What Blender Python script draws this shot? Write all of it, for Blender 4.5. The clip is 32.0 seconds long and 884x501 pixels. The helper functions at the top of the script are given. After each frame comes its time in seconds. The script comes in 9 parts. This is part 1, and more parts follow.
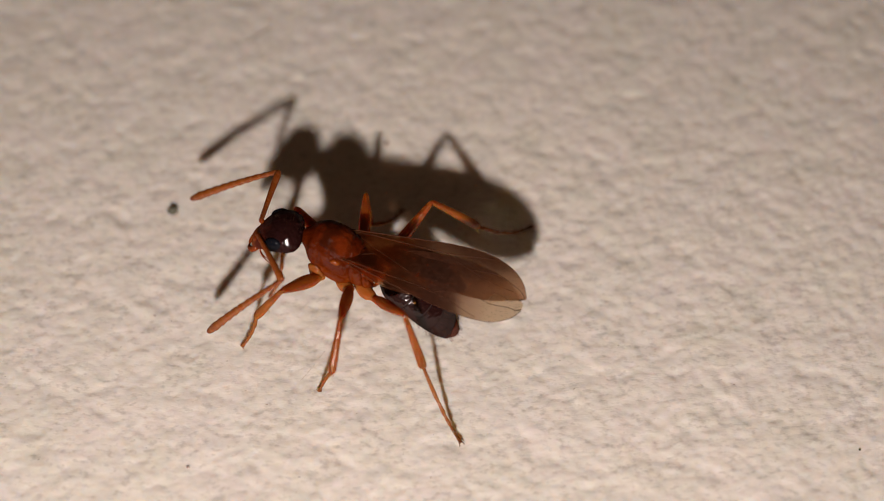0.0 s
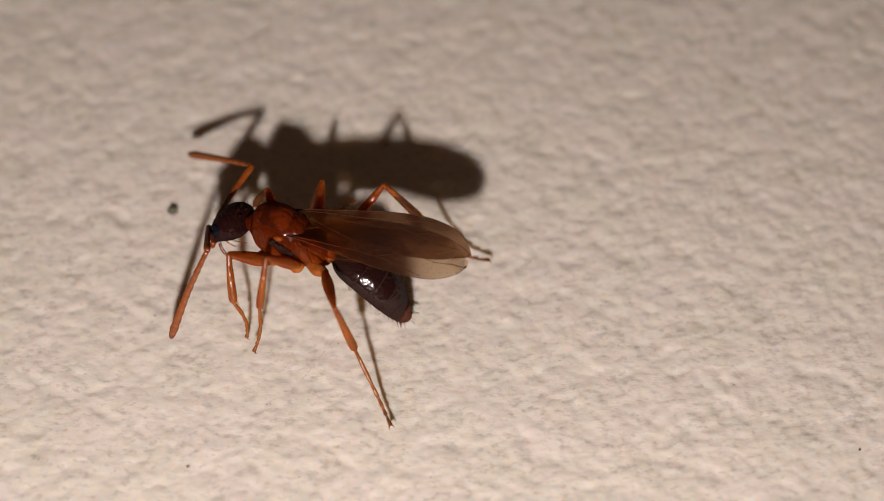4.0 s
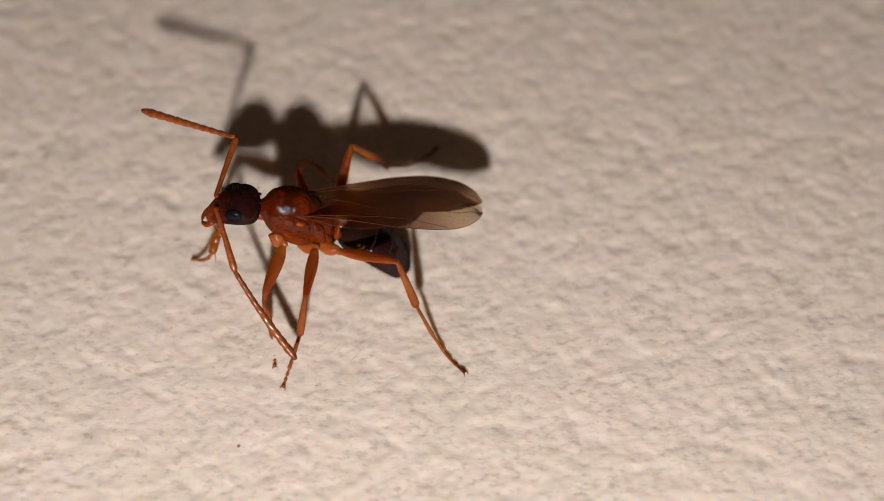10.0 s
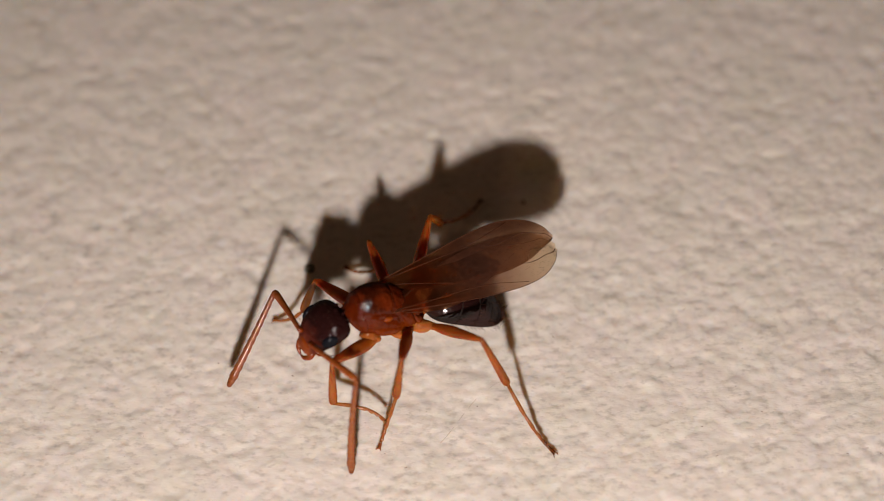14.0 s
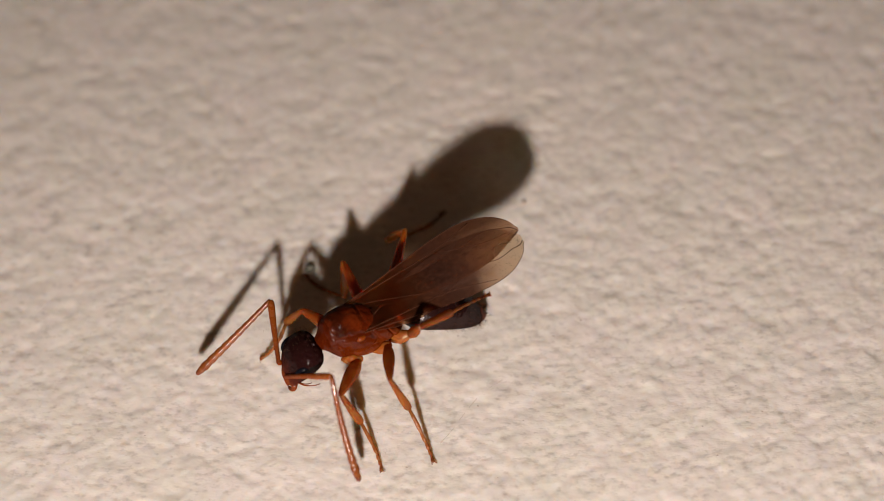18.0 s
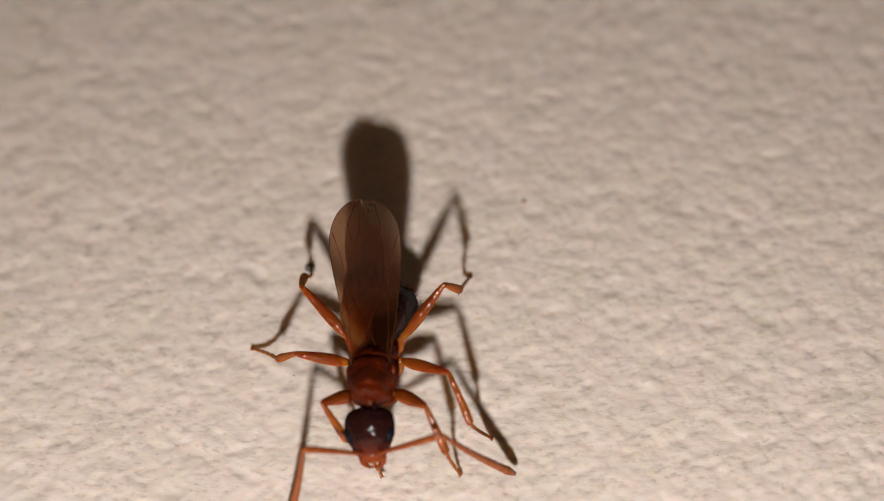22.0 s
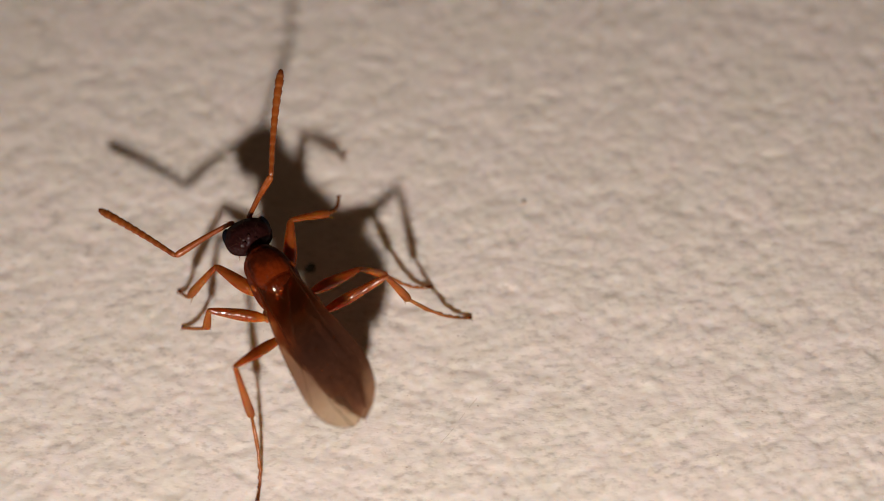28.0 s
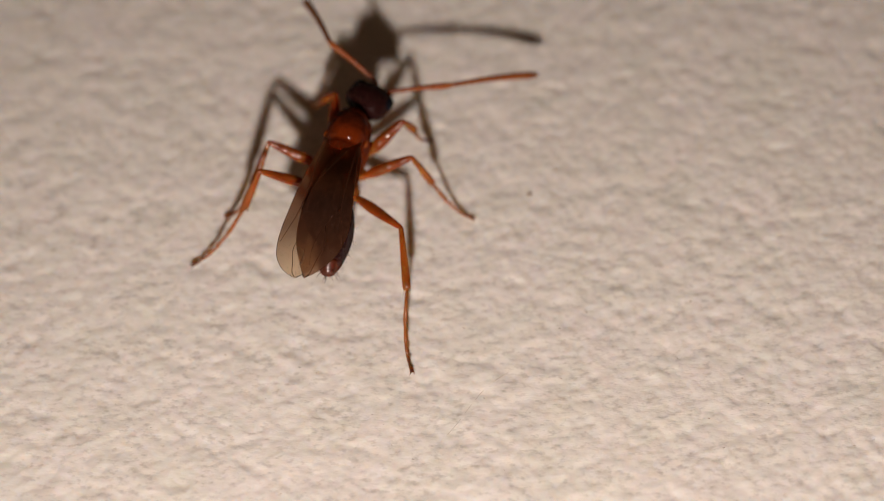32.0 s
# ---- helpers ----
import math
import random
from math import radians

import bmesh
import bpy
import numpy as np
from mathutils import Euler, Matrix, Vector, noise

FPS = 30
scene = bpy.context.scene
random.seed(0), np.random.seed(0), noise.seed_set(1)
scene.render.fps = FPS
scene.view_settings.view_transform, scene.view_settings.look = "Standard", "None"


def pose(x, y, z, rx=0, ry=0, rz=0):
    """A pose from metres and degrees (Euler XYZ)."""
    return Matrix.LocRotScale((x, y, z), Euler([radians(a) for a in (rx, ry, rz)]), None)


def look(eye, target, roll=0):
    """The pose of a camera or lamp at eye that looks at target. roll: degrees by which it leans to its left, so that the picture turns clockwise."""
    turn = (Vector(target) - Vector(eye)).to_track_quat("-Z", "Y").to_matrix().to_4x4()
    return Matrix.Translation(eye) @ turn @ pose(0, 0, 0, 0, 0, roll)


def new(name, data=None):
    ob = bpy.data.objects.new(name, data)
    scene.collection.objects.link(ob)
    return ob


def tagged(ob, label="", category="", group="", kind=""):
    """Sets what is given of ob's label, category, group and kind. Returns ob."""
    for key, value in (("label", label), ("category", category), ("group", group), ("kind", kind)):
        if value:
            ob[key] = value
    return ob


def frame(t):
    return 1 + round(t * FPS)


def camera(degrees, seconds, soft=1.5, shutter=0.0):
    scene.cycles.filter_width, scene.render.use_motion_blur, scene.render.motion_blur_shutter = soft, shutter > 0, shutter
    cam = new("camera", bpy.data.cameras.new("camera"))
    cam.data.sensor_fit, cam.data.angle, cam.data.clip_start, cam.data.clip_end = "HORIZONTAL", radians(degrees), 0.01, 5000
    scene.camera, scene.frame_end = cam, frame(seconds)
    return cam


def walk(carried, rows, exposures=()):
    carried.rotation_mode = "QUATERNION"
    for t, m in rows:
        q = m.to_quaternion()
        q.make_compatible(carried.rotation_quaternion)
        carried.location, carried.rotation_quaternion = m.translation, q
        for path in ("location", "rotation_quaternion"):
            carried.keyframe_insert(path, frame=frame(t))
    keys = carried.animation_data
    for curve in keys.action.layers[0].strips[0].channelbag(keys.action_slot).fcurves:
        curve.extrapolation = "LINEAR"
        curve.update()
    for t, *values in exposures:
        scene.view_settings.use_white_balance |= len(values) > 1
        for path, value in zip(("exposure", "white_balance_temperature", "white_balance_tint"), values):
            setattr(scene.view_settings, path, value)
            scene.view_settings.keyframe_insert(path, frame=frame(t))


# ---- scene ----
def mm(x, y, z, rx=0, ry=0, rz=0):
    """A pose from millimetres and degrees."""
    return pose(x / 1000, y / 1000, z / 1000, rx, ry, rz)


cam = camera(25, 32.0, soft=0.7)
cam.data.dof.use_dof, cam.data.dof.focus_distance, cam.data.dof.aperture_fstop = True, 0.0563, 37
walk(cam, [
    (0, mm(0, -32.959, 48.863, 34, 0, 0)),
    (9, mm(0, -32.959, 48.863, 34, 0, 0)),
    (9.6, mm(0, -32.959, 48.863, 34, 0, 0)),
    (10, mm(-.79, -33.452, 49.006, 33.85, .31, .64)),
    (10.5, mm(-2.517, -32.052, 49.608, 32.99, .23, .71)),
    (11, mm(-1.761, -32.329, 48.984, 34.63, 1.45, 1.27)),
    (11.5, mm(-2.191, -32.72, 49.164, 33.85, 1.53, 1.57)),
    (12, mm(-2.103, -32.485, 49.182, 34.13, 1.66, 1.7)),
    (12.5, mm(-2.148, -32.274, 49.042, 34.45, 1.48, 1.53)),
    (13, mm(-2.036, -32.09, 49.056, 34.62, 1.52, 1.61)),
    (13.5, mm(-1.872, -31.837, 49.032, 34.8, 1.57, 1.7)),
    (14, mm(-1.828, -31.718, 49.077, 34.64, 1.55, 1.65)),
    (14.5, mm(-1.881, -31.618, 49.248, 34.45, 1.51, 1.65)),
    (15, mm(-1.881, -31.618, 49.248, 34.45, 1.51, 1.65)),
    (29, mm(-1.881, -31.618, 49.248, 34.45, 1.51, 1.65)),
    (30, mm(-1.881, -31.618, 49.248, 34.45, 1.51, 1.65)),
    (30.5, mm(-1.95, -31.706, 49.228, 34.55, 1.49, 1.59)),
    (31, mm(-2.098, -31.937, 49.16, 34.58, 1.55, 1.74)),
    (31.5, mm(-2.438, -31.7, 49.074, 34.36, 1.19, 1.57)),
    (32, mm(-2.141, -31.798, 49.067, 34.47, 1.42, 1.64)),
], [(0, -0.09), (9.6, -0.09), (13.0, 0.0), (32.0, 0.02)])

# ---- light: a small square torch lamp low behind the camera, in a dark room ----
world = bpy.data.worlds.new("dark_room")
scene.world = world
world.use_nodes = True
world.node_tree.nodes["Background"].inputs[0].default_value = (1.0, 0.56, 0.34, 1)
world.node_tree.nodes["Background"].inputs[1].default_value = 0.036
TORCH = Vector((-.0052, -.0518, .0336))
lamp_data = bpy.data.lights.new("torch", "AREA")
lamp_data.shape, lamp_data.size, lamp_data.size_y = "RECTANGLE", 0.0028, 0.0027
lamp_data.energy = 0.0528
lamp_data.color = (1.0, 0.848, 0.793)
torch = new("torch", lamp_data)
torch.matrix_world = look(TORCH, (0, 0.001, 0))


# ---- materials ----
def material(name):
    mat = bpy.data.materials.new(name)
    mat.use_nodes = True
    nt = mat.node_tree
    return mat, nt.nodes, nt.links, nt.nodes["Principled BSDF"]


def noise_tex(nodes, links, scale, detail=4.0, rough=0.55, coord=None):
    tex = nodes.new("ShaderNodeTexNoise")
    tex.inputs["Scale"].default_value, tex.inputs["Detail"].default_value, tex.inputs["Roughness"].default_value = scale, detail, rough
    if coord is not None:
        links.new(coord, tex.inputs["Vector"])
    return tex


def ramp(nodes, links, fac, stops):
    r = nodes.new("ShaderNodeValToRGB")
    r.color_ramp.elements[0].position, r.color_ramp.elements[0].color = stops[0][0], (*stops[0][1], 1)
    r.color_ramp.elements[1].position, r.color_ramp.elements[1].color = stops[-1][0], (*stops[-1][1], 1)
    for p, c in stops[1:-1]:
        r.color_ramp.elements.new(p).color = (*c, 1)
    links.new(fac, r.inputs[0])
    return r


def bump(nodes, links, height, bsdf, strength, distance, before=None):
    b = nodes.new("ShaderNodeBump")
    b.inputs["Strength"].default_value, b.inputs["Distance"].default_value = strength, distance
    links.new(height, b.inputs["Height"])
    if before is not None:
        links.new(before.outputs[0], b.inputs["Normal"])
    links.new(b.outputs[0], bsdf.inputs["Normal"])
    return b


def paper_material():
    mat, nodes, links, bsdf = material("textured_white_paint")
    coord = nodes.new("ShaderNodeTexCoord").outputs["Object"]
    squash = nodes.new("ShaderNodeMapping")
    squash.inputs["Scale"].default_value = (0.55, 1.0, 1.0)
    links.new(coord, squash.inputs["Vector"])
    blot = noise_tex(nodes, links, 420, 4, 0.6, coord)
    tint = ramp(nodes, links, blot.outputs[0], [(0.3, (0.725, 0.70, 0.615)), (0.5, (0.77, 0.735, 0.665)), (0.7, (0.775, 0.729, 0.672))])

    def multiply(below, above, share):
        mix = nodes.new("ShaderNodeMix")
        mix.data_type, mix.blend_type = "RGBA", "MULTIPLY"
        mix.inputs["Factor"].default_value = share
        links.new(below, mix.inputs[6]), links.new(above, mix.inputs[7])
        return mix.outputs[2]

    smears = noise_tex(nodes, links, 2100, 4, 0.6, squash.outputs[0])
    cloud = ramp(nodes, links, smears.outputs[0], [(0.34, (0.86, 0.845, 0.83)), (0.55, (1, 1, 1))])
    flecks, clumps = noise_tex(nodes, links, 6200, 3, 0.6, squash.outputs[0]), noise_tex(nodes, links, 900, 3, 0.6, coord)
    where = nodes.new("ShaderNodeMath")
    where.operation = "MULTIPLY_ADD"
    where.inputs[1].default_value = 0.42
    links.new(clumps.outputs[0], where.inputs[0]), links.new(flecks.outputs[0], where.inputs[2])
    dark = ramp(nodes, links, where.outputs[0], [(0.50, (0.50, 0.48, 0.45)), (0.68, (1, 1, 1))])
    links.new(multiply(multiply(tint.outputs[0], cloud.outputs[0], 0.45), dark.outputs[0], 0.45), bsdf.inputs["Base Color"])
    bsdf.inputs["Roughness"].default_value = 0.75
    bsdf.inputs["Specular IOR Level"].default_value = 0.25
    bsdf.inputs["Subsurface Weight"].default_value = 0.8
    bsdf.inputs["Subsurface Radius"].default_value = (1.0, 0.8, 0.62)
    bsdf.inputs["Subsurface Scale"].default_value = 0.00022
    fine = noise_tex(nodes, links, 3600, 5, 0.62, squash.outputs[0])
    bump(nodes, links, fine.outputs[0], bsdf, 0.38, 0.00007)
    return mat


def chitin(name, stops, axis, lo, hi, rough=0.24, sub=0.25, mottle=0.25, clear=0.0, dented=0.25, gloss_level=0.5, rings=0.0, depth=0.28):
    """Shiny insect shell: its pigment runs along one axis of the part, from lo to hi millimetres, broken up by mottling."""
    mat, nodes, links, bsdf = material(name)
    coord = nodes.new("ShaderNodeTexCoord").outputs["Object"]
    sep = nodes.new("ShaderNodeSeparateXYZ")
    links.new(coord, sep.inputs[0])
    spots = noise_tex(nodes, links, 2400, 4, 0.6, coord)
    rng = nodes.new("ShaderNodeMapRange")
    rng.inputs["From Min"].default_value, rng.inputs["From Max"].default_value = lo / 1000, hi / 1000
    links.new(sep.outputs[axis], rng.inputs["Value"])
    shift = nodes.new("ShaderNodeMath")
    shift.operation = "MULTIPLY_ADD"
    shift.inputs[1].default_value, shift.inputs[2].default_value = mottle, -mottle / 2
    links.new(spots.outputs[0], shift.inputs[0])
    add = nodes.new("ShaderNodeMath")
    links.new(rng.outputs[0], add.inputs[0]), links.new(shift.outputs[0], add.inputs[1])
    col = ramp(nodes, links, add.outputs[0], stops)
    links.new(col.outputs[0], bsdf.inputs["Base Color"])
    if rings:
        turn, wave, pale = nodes.new("ShaderNodeMath"), nodes.new("ShaderNodeMath"), nodes.new("ShaderNodeMix")
        turn.operation, turn.inputs[1].default_value, wave.operation = "MULTIPLY", rings * 1000 * 2 * math.pi, "SINE"
        links.new(sep.outputs[axis], turn.inputs[0]), links.new(turn.outputs[0], wave.inputs[0])
        band = ramp(nodes, links, wave.outputs[0], [(0.55, (0, 0, 0)), (0.95, (1, 1, 1))])
        pale.data_type = "RGBA"
        pale.inputs[7].default_value = (0.24, 0.078, 0.020, 1)
        links.new(band.outputs[0], pale.inputs["Factor"]), links.new(col.outputs[0], pale.inputs[6]), links.new(pale.outputs[2], bsdf.inputs["Base Color"])
    gloss = noise_tex(nodes, links, 6000, 3, 0.6, coord)
    rr = nodes.new("ShaderNodeMapRange")
    rr.inputs["To Min"].default_value, rr.inputs["To Max"].default_value = rough * 0.7, rough * 1.5
    links.new(gloss.outputs[0], rr.inputs["Value"]), links.new(rr.outputs[0], bsdf.inputs["Roughness"])
    bsdf.inputs["Specular IOR Level"].default_value = 0.0
    bsdf.inputs["Subsurface Weight"].default_value = sub
    bsdf.inputs["Subsurface Radius"].default_value = (1.0, 0.32, 0.1)
    bsdf.inputs["Subsurface Scale"].default_value = depth / 1000
    dents = noise_tex(nodes, links, 5200, 1.0, 0.45, coord)
    soft_bump = bump(nodes, links, dents.outputs[0], bsdf, dented, 0.00006)
    pits = noise_tex(nodes, links, 14000, 3, 0.6, coord)
    skin = bump(nodes, links, pits.outputs[0], bsdf, 0.12, 0.000010, soft_bump)
    shine, coat = nodes.new("ShaderNodeBsdfGlossy"), nodes.new("ShaderNodeMixShader")
    coat.inputs[0].default_value = 0.11 * gloss_level
    links.new(rr.outputs[0], shine.inputs["Roughness"]), links.new(skin.outputs[0], shine.inputs["Normal"])
    links.new(bsdf.outputs[0], coat.inputs[1]), links.new(shine.outputs[0], coat.inputs[2])
    links.new(coat.outputs[0], nodes["Material Output"].inputs[0])
    if clear:
        glow, mix = nodes.new("ShaderNodeBsdfTransparent"), nodes.new("ShaderNodeMixShader")
        glow.inputs[0].default_value, mix.inputs[0].default_value = (0.95, 0.62, 0.25, 1), clear
        links.new(coat.outputs[0], mix.inputs[1]), links.new(glow.outputs[0], mix.inputs[2])
        links.new(mix.outputs[0], nodes["Material Output"].inputs[0])
    return mat


def wing_material(name, tints, shares, smoke):
    """Thin rippled film: part see-through, part smoky brown scatter, with a granular gloss; tints, shares and smoke colours run from root to tip."""
    mat, nodes, links, bsdf = material(name)
    coord = nodes.new("ShaderNodeTexCoord").outputs["Object"]
    sep, along = nodes.new("ShaderNodeSeparateXYZ"), nodes.new("ShaderNodeMapRange")
    links.new(coord, sep.inputs[0]), links.new(sep.outputs[0], along.inputs["Value"])
    along.inputs["From Min"].default_value, along.inputs["From Max"].default_value = 0.0, -0.0054
    mott, wobble = noise_tex(nodes, links, 1100, 5, 0.65, coord), nodes.new("ShaderNodeMath")
    wobble.operation = "MULTIPLY_ADD"
    wobble.inputs[1].default_value = 0.10
    links.new(mott.outputs[0], wobble.inputs[0])
    back = nodes.new("ShaderNodeMath")
    back.operation, back.inputs[1].default_value = "SUBTRACT", 0.05
    links.new(along.outputs[0], back.inputs[0]), links.new(back.outputs[0], wobble.inputs[2])
    tint = ramp(nodes, links, wobble.outputs[0], tints)
    clear, bent = nodes.new("ShaderNodeBsdfTransparent"), nodes.new("ShaderNodeBsdfRefraction")
    bent.inputs["IOR"].default_value, bent.inputs["Roughness"].default_value = 1.2, 0.5
    links.new(tint.outputs[0], clear.inputs[0]), links.new(tint.outputs[0], bent.inputs[0])
    through_film = nodes.new("ShaderNodeMixShader")
    links.new(ramp(nodes, links, wobble.outputs[0], [(0.0, (0.84, 0.84, 0.84)), (0.25, (0.90, 0.90, 0.90)), (0.5, (0.96, 0.96, 0.96)), (1.0, (0.97, 0.97, 0.97))]).outputs[0], through_film.inputs[0])
    links.new(clear.outputs[0], through_film.inputs[1]), links.new(bent.outputs[0], through_film.inputs[2])
    speckle = noise_tex(nodes, links, 9000, 3, 0.6, coord)
    smoky, grainy = ramp(nodes, links, wobble.outputs[0], smoke), nodes.new("ShaderNodeMix")
    grainy.data_type, grainy.blend_type = "RGBA", "MULTIPLY"
    grainy.inputs["Factor"].default_value = 1.0
    links.new(smoky.outputs[0], grainy.inputs[6])
    links.new(ramp(nodes, links, speckle.outputs[0], [(0.30, (0.70, 0.68, 0.66)), (0.52, (0.98, 0.98, 0.98)), (0.75, (1.5, 1.55, 1.6))]).outputs[0], grainy.inputs[7])
    links.new(grainy.outputs[2], bsdf.inputs["Base Color"])
    bsdf.inputs["Roughness"].default_value = 0.33
    grain = noise_tex(nodes, links, 9000, 4, 0.65, coord)
    bump(nodes, links, grain.outputs[0], bsdf, 0.8, 0.00002)
    mix = nodes.new("ShaderNodeMixShader")
    film = ramp(nodes, links, wobble.outputs[0], [(p, (v, v, v)) for p, v in shares])
    links.new(film.outputs[0], mix.inputs[0])
    links.new(through_film.outputs[0], mix.inputs[1]), links.new(bsdf.outputs[0], mix.inputs[2])
    links.new(mix.outputs[0], nodes["Material Output"].inputs[0])
    return mat


BLACKISH, MAROON = (0.015, 0.0044, 0.0040), (0.075, 0.012, 0.005)
PAPER = paper_material()
THORAX = chitin("rust_red_thorax", [(0.0, (0.19, 0.037, 0.003)), (0.35, (0.108, 0.0165, 0.0016)), (0.65, (0.068, 0.0088, 0.0011)), (1.0, (0.046, 0.0056, 0.001))], 2, -0.9, 1.0, rough=0.055, sub=0.10, mottle=0.9, dented=1.0, gloss_level=0.26)
SCUTUM = chitin("dark_red_scutum", [(0.0, (0.095, 0.0140, 0.002)), (0.38, (0.085, 0.0120, 0.002)), (0.58, (0.032, 0.0052, 0.0014)), (0.86, (0.028, 0.0048, 0.0014)), (1.0, (0.080, 0.0110, 0.002))], 0, -0.1, 1.0, rough=0.06, sub=0.08, mottle=0.6, dented=1.0, gloss_level=0.09)
HEAD = chitin("blackish_head", [(0.0, BLACKISH), (0.60, BLACKISH), (0.80, MAROON), (1.0, (0.28, 0.07, 0.018))], 0, 0.0, 1.5, rough=0.075, sub=0.04, mottle=0.3, dented=0.9, gloss_level=0.17)
MOUTH = chitin("amber_mouthparts", [(0.0, (0.19, 0.038, 0.002)), (1.0, (0.15, 0.026, 0.002))], 0, 0.0, 1.0, rough=0.22, sub=0.2, mottle=0.6, dented=0.8, gloss_level=0.35)
GASTER = chitin("black_brown_gaster", [(0.0, (0.02, 0.010, 0.008)), (0.25, BLACKISH), (0.9, BLACKISH), (1.0, (0.07, 0.016, 0.008))], 0, 0.0, -2.75, rough=0.17, sub=0.03, mottle=0.08, dented=0.5, gloss_level=0.36)
LEG = chitin("amber_leg", [(0.0, (0.19, 0.048, 0.005)), (0.5, (0.25, 0.070, 0.008)), (1.0, (0.16, 0.038, 0.005))], 0, 0.0, 2.0, rough=0.2, sub=0.85, mottle=0.9, clear=0.26, dented=0.9, gloss_level=0.6, depth=0.5)
FOOT = chitin("pale_amber_foot", [(0.0, (0.25, 0.085, 0.022)), (0.6, (0.27, 0.095, 0.028)), (0.9, (0.20, 0.060, 0.016)), (1.0, (0.09, 0.026, 0.008))], 0, 0.0, 2.0, rough=0.2, sub=0.2, mottle=0.9, clear=0.34, dented=0.6, gloss_level=0.4)
FEMUR = chitin("brown_amber_femur", [(0.0, (0.28, 0.082, 0.009)), (0.22, (0.18, 0.042, 0.005)), (0.75, (0.135, 0.027, 0.004)), (1.0, (0.20, 0.050, 0.006))], 0, 0.0, 1.9, rough=0.2, sub=0.9, mottle=0.5, clear=0.16, dented=0.9, gloss_level=0.45, depth=0.9)
COXA = chitin("glassy_amber_hip", [(0.0, (0.20, 0.050, 0.008)), (1.0, (0.32, 0.105, 0.020))], 2, 0.2, -0.9, rough=0.09, sub=0.5, mottle=0.6, clear=0.08, dented=0.7, gloss_level=0.4, depth=0.5)
ANTENNA = chitin("rust_antenna", [(0.0, (0.15, 0.031, 0.006)), (0.75, (0.27, 0.07, 0.011)), (1.0, (0.13, 0.028, 0.006))], 0, 0.0, 3.0, rough=0.25, sub=0.12, mottle=0.5, clear=0.10)
FLAGELLUM = chitin("ringed_antenna", [(0.0, (0.16, 0.034, 0.005)), (0.75, (0.24, 0.060, 0.008)), (1.0, (0.12, 0.026, 0.005))], 0, 0.0, 3.0, rough=0.16, sub=0.12, mottle=0.5, clear=0.10, gloss_level=0.8, rings=11 / 3.007)
TIP = chitin("dark_red_tip", [(0.0, (0.05, 0.009, 0.003)), (1.0, (0.07, 0.012, 0.003))], 2, -0.3, 0.3, rough=0.3)
EYE = chitin("blue_black_eye", [(0.0, (0.003, 0.003, 0.005)), (1.0, (0.005, 0.006, 0.009))], 2, -0.3, 0.3, rough=0.12, sub=0.0, gloss_level=0.12)
VEIN = chitin("brown_vein", [(0.0, (0.075, 0.024, 0.009)), (1.0, (0.060, 0.024, 0.012))], 0, 0.0, -5.0, rough=0.55, sub=0.0, gloss_level=0.1)
FUZZ = chitin("brown_fuzz", [(0.0, (0.06, 0.022, 0.010)), (1.0, (0.07, 0.026, 0.012))], 0, 0.0, -5.0, rough=0.6, sub=0.0)
HAIR = chitin("brown_hair", [(0.0, (0.035, 0.016, 0.008)), (1.0, (0.05, 0.024, 0.012))], 2, -1.0, 1.0, rough=0.4, sub=0.0, gloss_level=0.12)
WING = wing_material("smoky_wing_membrane", [(0.0, (0.88, 0.62, 0.38)), (0.30, (0.76, 0.46, 0.26)), (0.48, (0.52, 0.31, 0.19)), (0.66, (0.56, 0.38, 0.26)), (0.84, (0.76, 0.60, 0.43)), (1.0, (0.84, 0.70, 0.52))],
                     [(0.0, 0.04), (0.26, 0.10), (0.44, 0.48), (0.66, 0.50), (0.84, 0.25), (1.0, 0.17)],
                     [(0.0, (0.15, 0.045, 0.014)), (0.35, (0.10, 0.033, 0.013)), (0.5, (0.070, 0.026, 0.014)), (0.70, (0.085, 0.036, 0.020)), (0.88, (0.17, 0.095, 0.055)), (1.0, (0.20, 0.12, 0.07))])
DARK_WING = wing_material("dark_smoky_wing_membrane", [(0.0, (0.88, 0.62, 0.38)), (0.30, (0.76, 0.46, 0.26)), (0.48, (0.46, 0.27, 0.16)), (0.8, (0.48, 0.30, 0.18)), (1.0, (0.54, 0.36, 0.23))],
                          [(0.0, 0.04), (0.26, 0.10), (0.44, 0.42), (0.62, 0.50), (0.8, 0.46), (1.0, 0.42)],
                          [(0.0, (0.15, 0.045, 0.014)), (0.35, (0.10, 0.033, 0.013)), (0.5, (0.066, 0.026, 0.015)), (0.8, (0.105, 0.042, 0.021)), (1.0, (0.145, 0.066, 0.035))])
SPECK = chitin("dark_speck", [(0.0, (0.07, 0.072, 0.055)), (1.0, (0.12, 0.12, 0.09))], 2, 0.0, 0.2, rough=0.6, sub=0.0, gloss_level=0.1)
STRAW = chitin("pale_fibre", [(0.0, (0.46, 0.40, 0.32)), (1.0, (0.52, 0.45, 0.36))], 2, 0.0, 0.2, rough=0.7, sub=0.0, gloss_level=0.1)
RUSTY = chitin("brown_speck", [(0.0, (0.30, 0.22, 0.16)), (1.0, (0.38, 0.28, 0.20))], 2, 0.0, 0.2, rough=0.8, sub=0.0)


